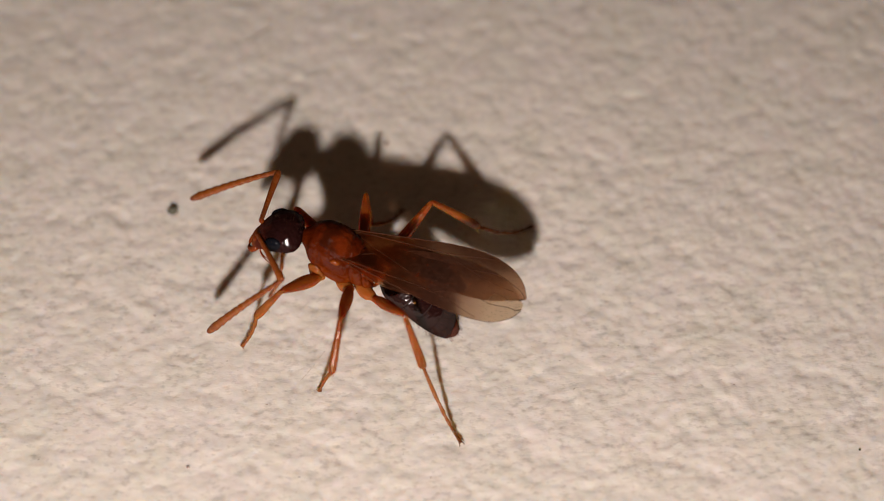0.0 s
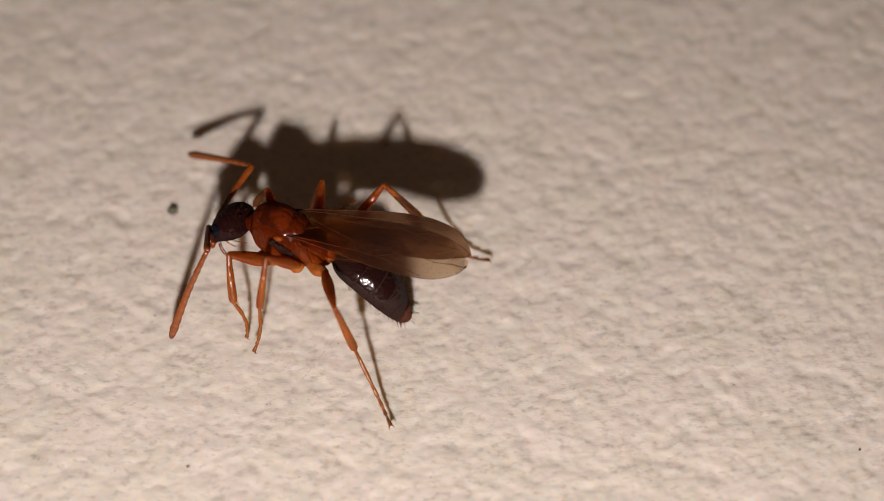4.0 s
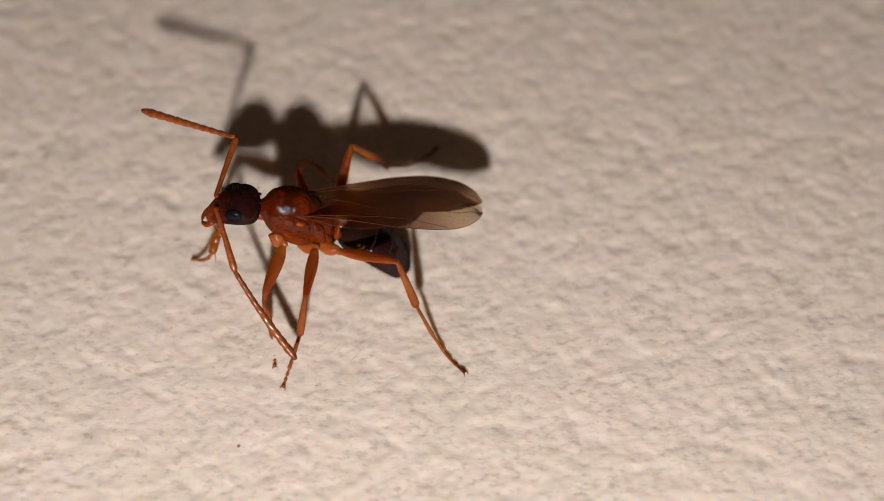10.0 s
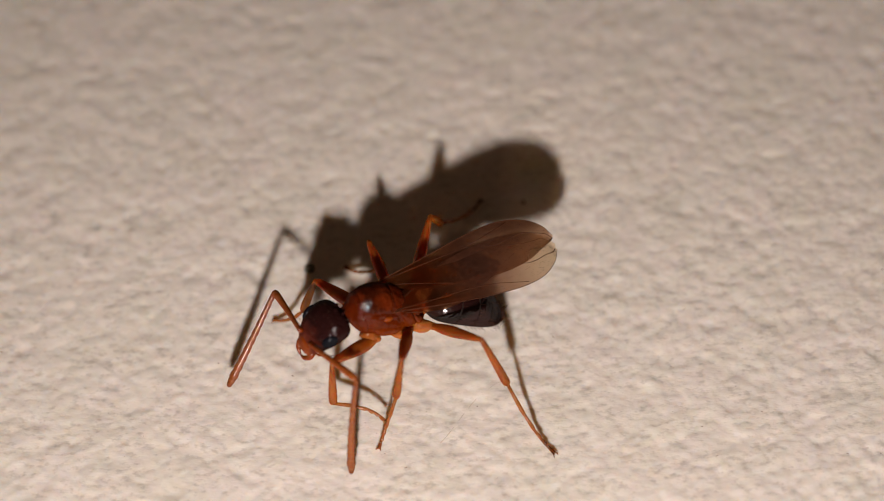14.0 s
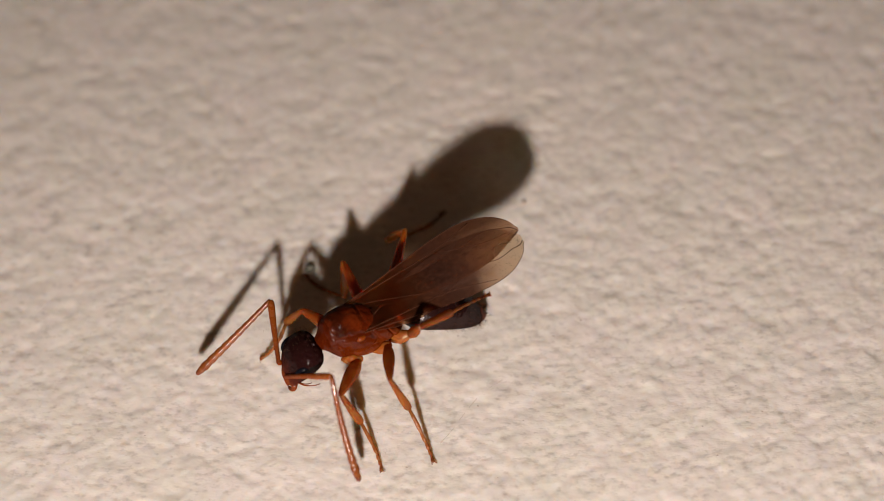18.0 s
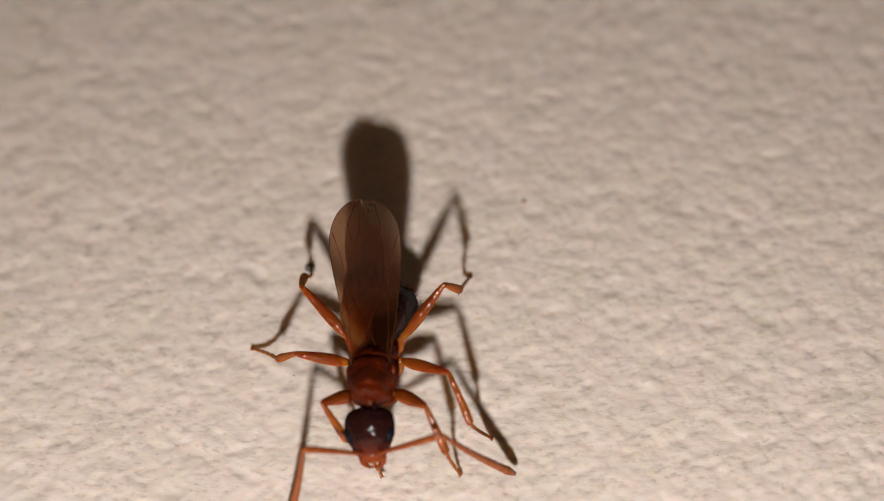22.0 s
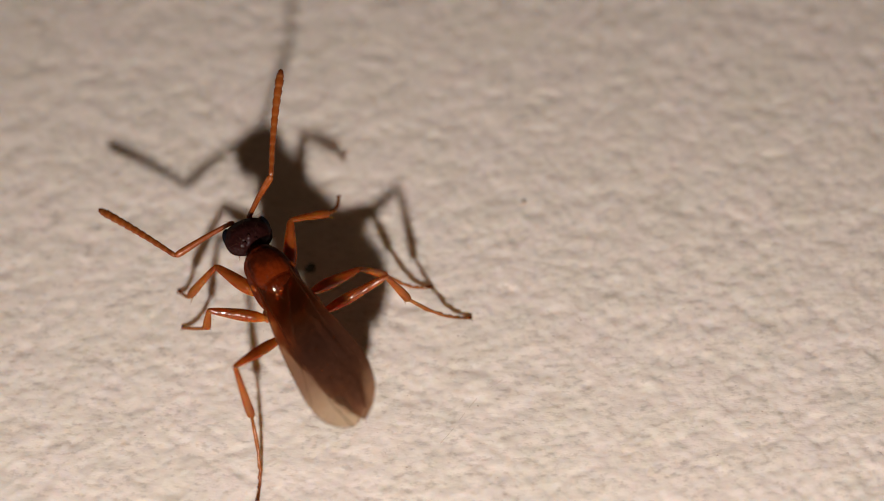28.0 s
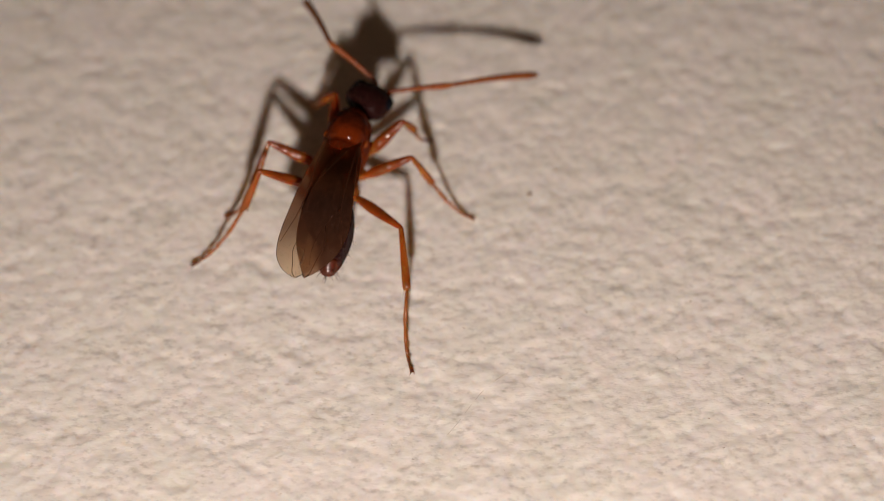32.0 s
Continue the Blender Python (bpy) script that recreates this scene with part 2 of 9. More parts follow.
# ---- mesh helpers, in millimetres ----
def part(name, bm, mat, parent=None, label="", smooth=True):
    """Links a bmesh, drawn in millimetres, as one mesh object under a thing or a part."""
    for v in bm.verts:
        v.co *= 0.001
    bmesh.ops.recalc_face_normals(bm, faces=bm.faces)
    data = bpy.data.meshes.new(name)
    bm.to_mesh(data)
    bm.free()
    data.materials.append(mat)
    for p in data.polygons:
        p.use_smooth = smooth
    ob = new(name, data)
    ob.parent = parent
    return tagged(ob, label)


def ring_loft(bm, rings, cap=True):
    loops = [[bm.verts.new(p) for p in ring] for ring in rings]
    n = len(loops[0])
    for a, b in zip(loops, loops[1:]):
        for i in range(n):
            bm.faces.new((a[i], a[(i + 1) % n], b[(i + 1) % n], b[i]))
    if cap:
        for loop in (loops[0], loops[-1]):
            mid = bm.verts.new(sum((v.co for v in loop), Vector()) / n)
            for i in range(n):
                bm.faces.new((loop[i], loop[(i + 1) % n], mid))
    return bm


def smooth_path(points, steps):
    """Points of a Catmull-Rom line through rows of numbers of any length."""
    rows = [np.array(p, float) for p in points]
    rows = [2 * rows[0] - rows[1], *rows, 2 * rows[-1] - rows[-2]]
    out = []
    for a, b, c, d in zip(rows, rows[1:], rows[2:], rows[3:]):
        for k in range(steps):
            u = k / steps
            out.append(0.5 * (2 * b + (c - a) * u + (2 * a - 5 * b + 4 * c - d) * u * u + (3 * b - 3 * c + d - a) * u ** 3))
    return out + [rows[-2]]


def loft(sections, n=24, steps=4, bm=None):
    """A body along x: sections of (x, z, half width, half height above, half height below)."""
    bm = bm or bmesh.new()
    rings = []
    for x, z, w, up, down in smooth_path(sections, steps):
        w, up, down = max(w, 0.01), max(up, 0.01), max(down, 0.01)
        rings.append([(x, w * math.cos(a), z + (up if math.sin(a) > 0 else down) * math.sin(a)) for a in (2 * math.pi * i / n for i in range(n))])
    return ring_loft(bm, rings)


def tube(points, radii, n=10, steps=3, bm=None):
    """A round limb through the points, with a radius at each."""
    bm = bm or bmesh.new()
    path = smooth_path([(*p, r) for p, r in zip(points, radii)], steps)
    rings, side = [], None
    for i, p in enumerate(path):
        way = Vector(path[min(i + 1, len(path) - 1)][:3] - path[max(i - 1, 0)][:3]).normalized()
        if side is None:
            side = way.orthogonal().normalized()
        side = (side - way * side.dot(way)).normalized()
        up, r = way.cross(side), max(float(p[3]), 0.004)
        rings.append([Vector(p[:3]) + r * (math.cos(a) * side + math.sin(a) * up) for a in (2 * math.pi * k / n for k in range(n))])
    return ring_loft(bm, rings)


def ball(centre, radii, turn=(0, 0, 0), n=16, bm=None):
    bm = bm or bmesh.new()
    m = Matrix.LocRotScale(Vector(centre), Euler([radians(a) for a in turn]), Vector(radii))
    bmesh.ops.create_uvsphere(bm, u_segments=n, v_segments=n * 2 // 3, radius=1, matrix=m)
    return bm


def bristle(bm, root, tip, r=0.008):
    root, tip = Vector(root), Vector(tip)
    way = (tip - root).normalized()
    a = way.orthogonal().normalized()
    b = way.cross(a)
    base = [bm.verts.new(root + r * (math.cos(k * 2.094) * a + math.sin(k * 2.094) * b)) for k in range(3)]
    end = bm.verts.new(tip)
    for k in range(3):
        bm.faces.new((base[k], base[(k + 1) % 3], end))


# ---- the surface: one sheet of roller-textured white paint ----
def waves(nx, ny, size_x, size_y, low, high, slope, seed):
    """Seeded random relief between two wavelengths (in millimetres), as an array scaled to a spread of one."""
    rng = np.random.default_rng(seed)
    kx = np.fft.fftfreq(nx, size_x / nx)[:, None]
    ky = np.fft.rfftfreq(ny, size_y / ny)[None, :]
    k = np.sqrt(kx * kx + ky * ky) + 1e-9
    gain = k ** slope * np.exp(-(k * high) ** 2) * (1 - np.exp(-(k * low) ** 2))
    spec = gain * (rng.normal(size=(nx, ny // 2 + 1)) + 1j * rng.normal(size=(nx, ny // 2 + 1)))
    field = np.fft.irfft2(spec, s=(nx, ny))
    return field / field.std()


def surface():
    nx, ny, x0, x1, y0, y1 = 640, 560, -20.0, 20.0, -14.0, 22.0
    h = waves(nx, ny, x1 - x0, y1 - y0, 2.9, 0.42, -0.75, 5) * 0.0114
    h = np.where(h < 0, h * 1.35, h * 0.75)
    fine = waves(nx, ny, x1 - x0, y1 - y0, 0.7, 0.16, -0.4, 8) * 0.0044
    h = h + fine
    edge = np.minimum(np.minimum(np.arange(nx)[:, None], nx - 1 - np.arange(nx)[:, None]), np.minimum(np.arange(ny)[None, :], ny - 1 - np.arange(ny)[None, :]))
    h = (h - 0.016) * np.clip(edge / 12, 0, 1)
    xs, ys = np.linspace(x0, x1, nx), np.linspace(y0, y1, ny)
    verts = np.stack([np.repeat(xs, ny), np.tile(ys, nx), h.ravel()], 1) / 1000
    i, j = np.meshgrid(np.arange(nx - 1), np.arange(ny - 1), indexing="ij")
    a = (i * ny + j).ravel()
    faces = np.stack([a, a + ny, a + ny + 1, a + 1], 1)
    far = 6.0
    rim = [(x0 / 1000, y0 / 1000), (x1 / 1000, y0 / 1000), (x1 / 1000, y1 / 1000), (x0 / 1000, y1 / 1000)]
    out = [(-far, -far), (far, -far), (far, far), (-far, far)]
    base = len(verts)
    verts = np.concatenate([verts, [(*p, 0) for p in rim + out]])
    skirt = [(base + k, base + (k + 1) % 4, base + 4 + (k + 1) % 4, base + 4 + k) for k in range(4)]
    data = bpy.data.meshes.new("ground")
    data.from_pydata(verts.tolist(), [], faces.tolist() + [tuple(reversed(q)) for q in skirt])
    data.materials.append(PAPER)
    for p in data.polygons:
        p.use_smooth = True
    return tagged(new("ground", data), "flat surface of matt white roller-textured paint", "painted surface", kind="structure"), h, (x0, x1, y0, y1, nx, ny)


ground, RELIEF, GRID = surface()


def height(x, y):
    x0, x1, y0, y1, nx, ny = GRID
    i, j = round((x - x0) / (x1 - x0) * (nx - 1)), round((y - y0) / (y1 - y0) * (ny - 1))
    return float(RELIEF[min(max(i, 0), nx - 1), min(max(j, 0), ny - 1)])


# ---- the ant ----
ant = new("ant")
ant.empty_display_size = 0.002
tagged(ant, "winged ant with blackish head, rust-red thorax, amber legs and smoky wings", "ant")

BODY = smooth_path([
    (1.396, .315, 0.16, 0.16, 0.16), (1.20, .30, 0.30, 0.36, 0.32), (1.0, 0.24, 0.50, 0.68, 0.55), (0.66, 0.14, 0.62, 0.89, 0.72), (0.2, 0.06, 0.66, 0.89, 0.78),
    (-0.22, -0.02, 0.63, 0.72, 0.76), (-0.62, -0.14, 0.54, 0.58, 0.60), (-.807, -0.28, 0.45, 0.50, 0.45), (-.967, -.387, 0.26, 0.26, 0.22)], 6)


def body_point(x, a):
    """A point of the thorax's hull at x, at the angle a round it (0 at its left, upwards)."""
    z, w, up, down = (float(np.interp(-x, [-p[0] for p in BODY], [p[c] for p in BODY])) for c in (1, 2, 3, 4))
    return Vector((x, w * math.cos(a), z + (up if math.sin(a) > 0 else down) * math.sin(a)))


def plate(name, x0, x1, a0, a1, thick, mat, label=""):
    """A cushioned plate of shell on the hull, between two rings and two angles; its sides lean back towards the belly."""
    bm, n, m, grid = bmesh.new(), 16, 16, []
    for i in range(n + 1):
        row = []
        for k in range(m + 1):
            u, v = 2 * i / n - 1, 2 * k / m - 1
            a = radians(a0 + (a1 - a0) * k / m)
            x = x0 + (x1 - x0) * i / n + 0.24 * (min(math.sin(a), 0.6) - 0.6) * (1 if x0 < 1.0 else 0.4)
            p, q, r = body_point(x, a), body_point(x - 0.02, a), body_point(x, a + 0.03)
            out = (r - p).cross(q - p).normalized()
            if out.dot(Vector((0, p.y, p.z - 0.1))) < 0:
                out = -out
            edge = (abs(u) ** 4 + abs(v) ** 4) ** 0.25
            row.append(bm.verts.new(p + out * (thick * math.sqrt(max(0.0, 1 - edge * edge)) - 0.016)))
        grid.append(row)
    for i in range(n):
        for k in range(m):
            bm.faces.new((grid[i][k], grid[i + 1][k], grid[i + 1][k + 1], grid[i][k + 1]))
    return part(name, bm, mat, thorax, label)


thorax = part("thorax", loft([tuple(p) for p in BODY[::2]], 40, 3), THORAX, ant, "glossy rust-red thorax")
plate("pronotum", 1.22, 0.90, -20, 200, 0.035, THORAX, "rust-red collar behind the neck")
plate("scutum", 0.97, -0.02, 34, 146, 0.06, SCUTUM, "dark red dome of the back with blackish patches")
plate("scutellum", -0.03, -0.42, 40, 140, 0.075, THORAX)
plate("metanotum", -0.43, -0.58, 42, 138, 0.035, THORAX)
plate("propodeum", -0.60, -0.94, 24, 156, 0.06, THORAX)
for s in (1, -1):
    for name, x0, x1, a0, a1, thick in (("pronotum_side", 1.16, 0.86, -52, 30, 0.05), ("upper_side_plate", 0.88, -0.06, -6, 33, 0.06), ("lower_side_plate", 0.86, -0.08, -52, -8, 0.10),
                                        ("belly_plate", 0.60, -0.20, -84, -54, 0.06), ("rear_plate", -0.10, -0.52, -24, 38, 0.10), ("hind_hump", -0.48, -0.80, -56, 20, 0.12)):
        lo, hi = (a0, a1) if s > 0 else (180 - a1, 180 - a0)
        plate(name, x0, x1, lo, hi, thick, THORAX)
    part("tegula", ball((0.26, 0.62 * s, 0.40), (0.15, 0.07, 0.09), n=12), MOUTH, thorax, "small amber wing-joint scale")
hair = bmesh.new()
for k in range(26):
    x, a = random.uniform(-0.4, 1.0), random.uniform(-0.9, 0.9)
    root = (x, 0.5 * math.sin(a), 0.88 * math.cos(a) + 0.08)
    bristle(hair, root, (x + random.uniform(-0.05, 0.1), root[1] * 1.3, root[2] + random.uniform(0.12, 0.22)), 0.006)
tagged(part("thorax_hairs", hair, HAIR, thorax), kind="stuff")

petiole = part("petiole", loft([(-1.167 + 0.24, -.447 + 0.04, 0.14, 0.13, 0.14), (-1.167 + 0.16, -.447 + 0.03, 0.20, 0.19, 0.16), (-1.167 + 0.09, -.447 + 0.05, 0.25, 0.36, 0.17),
                                (-1.167 + 0.01, -.447 + 0.02, 0.19, 0.24, 0.15), (-1.167 - 0.08, -.447, 0.12, 0.11, 0.11)], 18, 3), MOUTH, ant, "amber upright waist scale")

# head, built round its neck joint
head = part("head", loft([(-0.06, 0.0, 0.14, 0.12, 0.12), (0.02, 0.0, 0.46, 0.28, 0.26), (0.16, 0.0, 0.63, 0.41, 0.38), (0.42, 0.0, 0.69, 0.48, 0.47),
                          (0.72, -0.06, 0.66, 0.45, 0.47), (1.0, -0.20, 0.54, 0.36, 0.40), (1.2, -0.38, 0.40, 0.25, 0.30), (1.32, -0.52, 0.27, 0.15, 0.18), (1.37, -0.58, 0.14, 0.07, 0.09)], 28, 5),
            HEAD, ant, "glossy blackish head with a maroon face")
for s in (1, -1):
    part("eye", ball((0.70, 0.555 * s, 0.02), (0.27, 0.13, 0.22), (0, 14, -12 * s), 20), EYE, head, "oval blue-black compound eye")
    jaw = tube([(1.20, 0.30 * s, -0.54), (1.33, 0.27 * s, -0.70), (1.43, 0.13 * s, -0.80), (1.45, -0.02 * s, -0.84)], [0.085, 0.085, 0.055, 0.015], 10)
    part("mandible", jaw, MOUTH, head, "curved amber jaw")
    for k in range(2):
        y = (0.10 + 0.09 * k) * s
        part("palp", tube([(1.14, y, -0.68), (1.10 - 0.06 * k, y * 1.5, -0.88), (0.98 - 0.16 * k, y * 2.0, -1.02), (0.86 - 0.2 * k, y * 2.2, -1.06)], [0.020, 0.018, 0.015, 0.010], 6), MOUTH, head, "thin pale feeler under the mouth")
    part("antenna_socket", ball((1.21 - 0.02, .267 * s, -0.06), (0.075, 0.08, 0.07), n=12), MOUTH, head)
part("clypeus", ball((1.20, 0, -0.34), (0.22, 0.30, 0.14), (0, 50, 0), 16), MOUTH, head, "amber-brown shield above the jaws")
for p in ((0.16, 0.0, 0.41), (0.03, 0.17, 0.32), (0.03, -0.17, 0.32)):
    part("ocellus", ball(p, (0.055, 0.055, 0.04), n=10), HEAD, head, "tiny dark simple eye")
hair = bmesh.new()
for k in range(64):
    a, x = random.uniform(-1.5, 1.5), random.uniform(0.0, 1.2)
    w = 0.58 - 0.35 * max(0, x - 0.7)
    root = Vector((x, w * math.sin(a), (0.45 - 0.5 * max(0, x - 0.7)) * math.cos(a)))
    bristle(hair, root, root + Vector((random.uniform(-0.08, 0.06), 0.16 * math.sin(a), 0.16 * math.cos(a))) * random.uniform(0.8, 1.7), 0.0045)
tagged(part("head_hairs", hair, HAIR, head), kind="stuff")


def scape_mesh(length):
    return tube([(0, 0, 0), (0.12, 0, 0.01), (length * 0.5, 0, 0.03), (length * 0.9, 0, 0), (length, 0, 0)], [0.068, 0.066, 0.080, 0.102, 0.068], 10)


def flagellum_mesh(length):
    """Eleven beads, the last ones thicker, in one slightly curved thread."""
    bm, points, radii, n = bmesh.new(), [], [], 11
    for k in range(n):
        for u, swell in ((0.0, 0.84), (0.30, 0.98), (0.85, 1.06)):
            x = (k + u) / n
            points.append((x * length, 0, 0.06 * math.sin(x * 3.1)))
            radii.append((0.070 + 0.058 * x ** 1.1) * swell * min(1.0, max(0.0, (1.01 - x) / 0.1)) ** 0.5)
    points.append((length, 0, 0)), radii.append(0.02)
    return tube(points, radii, 9, 1, bm)


scape_left = part("scape", scape_mesh(1.847), ANTENNA, head, "long first antenna joint")
scape_right = part("scape", scape_mesh(1.847), ANTENNA, head, "long first antenna joint")
flagellum_left = part("flagellum", flagellum_mesh(3.007), FLAGELLUM, head, "beaded outer antenna")
flagellum_right = part("flagellum", flagellum_mesh(3.007), FLAGELLUM, head, "beaded outer antenna")

# gaster, built round the waist joint
PROFILE = [(0.0, 0.0, 0.10, 0.10, 0.10), (-0.12, 0.06, 0.32, 0.30, 0.24), (-0.35, 0.14, 0.52, 0.47, 0.38), (-0.75, 0.24, 0.65, 0.57, 0.48), (-1.20, 0.28, 0.69, 0.60, 0.52),
           (-1.65, 0.26, 0.68, 0.58, 0.51), (-2.05, 0.18, 0.60, 0.51, 0.45), (-2.38, 0.07, 0.46, 0.39, 0.36), (-2.62, -0.03, 0.32, 0.26, 0.26)]
SMOOTH = smooth_path(PROFILE, 8)
gaster = part("gaster", loft([(x, z, w - 0.03, u - 0.03, d - 0.03) for x, z, w, u, d in PROFILE], 28, 4), GASTER, ant, "glossy black-brown gaster with a reddish tip")
for a, b in ((-0.05, -0.78), (-0.74, -1.36), (-1.32, -1.86), (-1.82, -2.26), (-2.23, -2.62)):
    rows = []
    for k in range(6):
        x = a + (b - a) * k / 5
        z, w, up, down = (float(np.interp(-x, [-p[0] for p in SMOOTH], [p[c] for p in SMOOTH])) for c in (1, 2, 3, 4))
        grow = 0.005 * k / 5
        rows.append((x, z, w + grow, up + grow, down + grow * 0.6))
    part("tergite", loft(rows, 28, 2), GASTER, gaster)
part("gaster_tip", tube([(-2.45, 0, 0.02), (-2.64, 0, -0.04), (-2.80, 0, -0.08), (-2.86, 0, -0.10)], [0.34, 0.28, 0.20, 0.12], 16), TIP, gaster, "dark reddish blunt tip with a fringe")
hair = bmesh.new()


def shell_hair(x, a, long, r):
    z, w, up, down = (float(np.interp(-x, [-p[0] for p in SMOOTH], [p[c] for p in SMOOTH])) for c in (1, 2, 3, 4))
    root = Vector((x, w * math.cos(a), z + (up if math.sin(a) > 0 else down) * math.sin(a)))
    bristle(hair, root, root + Vector((-0.17, 0.13 * math.cos(a), 0.13 * math.sin(a))) * long, r)


for k in range(70):
    shell_hair(-random.uniform(0.5, 2.6), random.uniform(0, 2 * math.pi), random.uniform(0.5, 1.0), 0.006)
for x in (-0.76, -1.34, -1.84, -2.24, -2.60):
    for k in range(22):
        shell_hair(x + random.uniform(-0.03, 0.03), 2 * math.pi * (k + random.random()) / 22, random.uniform(0.7, 1.3), 0.0075)
for k in range(40):
    a, x = random.uniform(0, 2 * math.pi), -random.uniform(2.55, 2.84)
    root = Vector((x, 0.24 * math.cos(a), 0.22 * math.sin(a) - 0.08))
    bristle(hair, root, root + Vector((-0.16, 0.11 * math.cos(a), 0.11 * math.sin(a))) * random.uniform(0.7, 1.4), 0.009)
tagged(part("gaster_hairs", hair, HAIR, gaster), kind="stuff")

# legs: the hip joint is the part, the moving links are its pieces
femur, tibia, tarsus = {}, {}, {}


def thigh(length, r):
    bm = tube([(-0.06, 0, 0), (0.05, 0, 0), (length * 0.22, 0, 0), (length * 0.45, 0, 0), (length * 0.75, 0, 0), (length * 0.95, 0, 0), (length + 0.02, 0, 0)],
              [0.05, 0.09, r * 0.92, r, r * 0.74, r * 0.5, 0.05], 12)
    return bm


def shin(length, r):
    bm = tube([(-0.03, 0, 0), (0.06, 0, 0), (length * 0.3, 0, 0.01), (length * 0.75, 0, 0.01), (length * 0.96, 0, 0), (length + 0.02, 0, 0)], [0.05, r * 0.60, r * 0.76, r, r * 0.94, 0.04], 10)
    for k in range(2):
        bristle(bm, (length * 0.96, 0.03 - 0.06 * k, -r * 0.6), (length + 0.2, 0.05 - 0.1 * k, -r * 1.5), 0.018)
    for k in range(10):
        a = random.uniform(0, 6.28)
        x = length * random.uniform(0.2, 0.95)
        bristle(bm, (x, r * 0.6 * math.cos(a), r * 0.6 * math.sin(a)), (x + 0.10, r * 1.7 * math.cos(a), r * 1.7 * math.sin(a)), 0.007)
    return bm


def foot(length, r):
    """Five joints, the first the longest, and a pair of claws."""
    cuts, points, radii = [0, 0.44, 0.63, 0.76, 0.86, 0.97], [], []
    for k in range(5):
        a, b = cuts[k] * length, cuts[k + 1] * length
        bow = lambda x: -0.10 * length * math.sin(math.pi * (x / length) ** 1.4)
        points += [(a + 0.01, 0, bow(a)), (a + (b - a) * 0.8, 0, bow(b) * 0.9)]
        radii += [r * (0.72 - 0.05 * k), r * (1.0 - 0.03 * k)]
    points.append((length * 0.985, 0, 0)), radii.append(r * 0.9)
    bm = tube(points, radii, 8, 2)
    for s in (1, -1):
        tube([(length * 0.96, 0.02 * s, 0), (length * 1.0, 0.06 * s, 0.01), (length * 1.025, 0.075 * s, -0.04)], [0.022, 0.016, 0.006], 5, 2, bm)
    return bm


SIZES = {"front": (1.571, 1.447, 1.518, 0.195, 0.122), "middle": (1.636, 1.541, 1.676, 0.172, 0.116), "hind": (2.071, 1.82, 2.387, 0.160, 0.124)}
HIPS = {"front": ((0.74, 0.30, -0.34), (.479, .529, -.557), 0.24), "middle": ((-0.10, 0.36, -0.56), (-.393, .707, -.374), 0.21), "hind": ((-0.62, 0.28, -0.52), (-1.111, .731, -.411), 0.22)}
for side, s in (("left", 1), ("right", -1)):
    for pair in SIZES:
        f, t, ta, fr, tr = SIZES[pair]
        root, hip, cr = HIPS[pair]
        root, hip = Vector((root[0], root[1] * s, root[2])), Vector((hip[0], hip[1] * s, hip[2]))
        mid = root.lerp(hip, 0.5) + Vector((0, 0.04 * s, -0.06))
        leg = part("leg", tube([root, mid, root.lerp(hip, 0.85), hip], [cr, cr * 0.95, cr * 0.62, 0.08], 16), COXA, ant, "amber " + pair + " leg with a thick hip joint")
        key = pair + "_" + side
        femur[key] = part("femur", thigh(f, fr), FEMUR, leg, "brownish-amber thigh")
        tibia[key] = part("tibia", shin(t, tr), LEG, leg, "slender amber shin")
        tarsus[key] = part("tarsus", foot(ta, 0.062), FOOT, leg, "thin pale jointed foot with claws")
        part("trochanter", ball(hip, (0.125, 0.115, 0.115), n=12), COXA, leg, "small rounded joint between hip and thigh")


# wings: folded flat over the gaster; each is a curved membrane with its veins
def wing_sheet(outline_front, outline_back, s, lift):
    """A membrane between its front and back edge, as functions of 0 to 1 along its length."""
    bm, grid, n, m = bmesh.new(), [], 52, 9
    for i in range(n + 1):
        u = i / n
        a, b = outline_front(u), outline_back(u)
        grid.append([bm.verts.new((a[0] + (b[0] - a[0]) * k / m, s * (a[1] + (b[1] - a[1]) * k / m), lift(u, k / m))) for k in range(m + 1)])
    for i in range(n):
        for k in range(m):
            bm.faces.new((grid[i][k], grid[i + 1][k], grid[i + 1][k + 1], grid[i][k + 1]))
    return bm


def line(points):
    path = smooth_path(points, 8)

    def at(u):
        k = min(u, 0.99999) * (len(path) - 1)
        i = int(k)
        return path[i] + (path[i + 1] - path[i]) * (k - i)
    return at


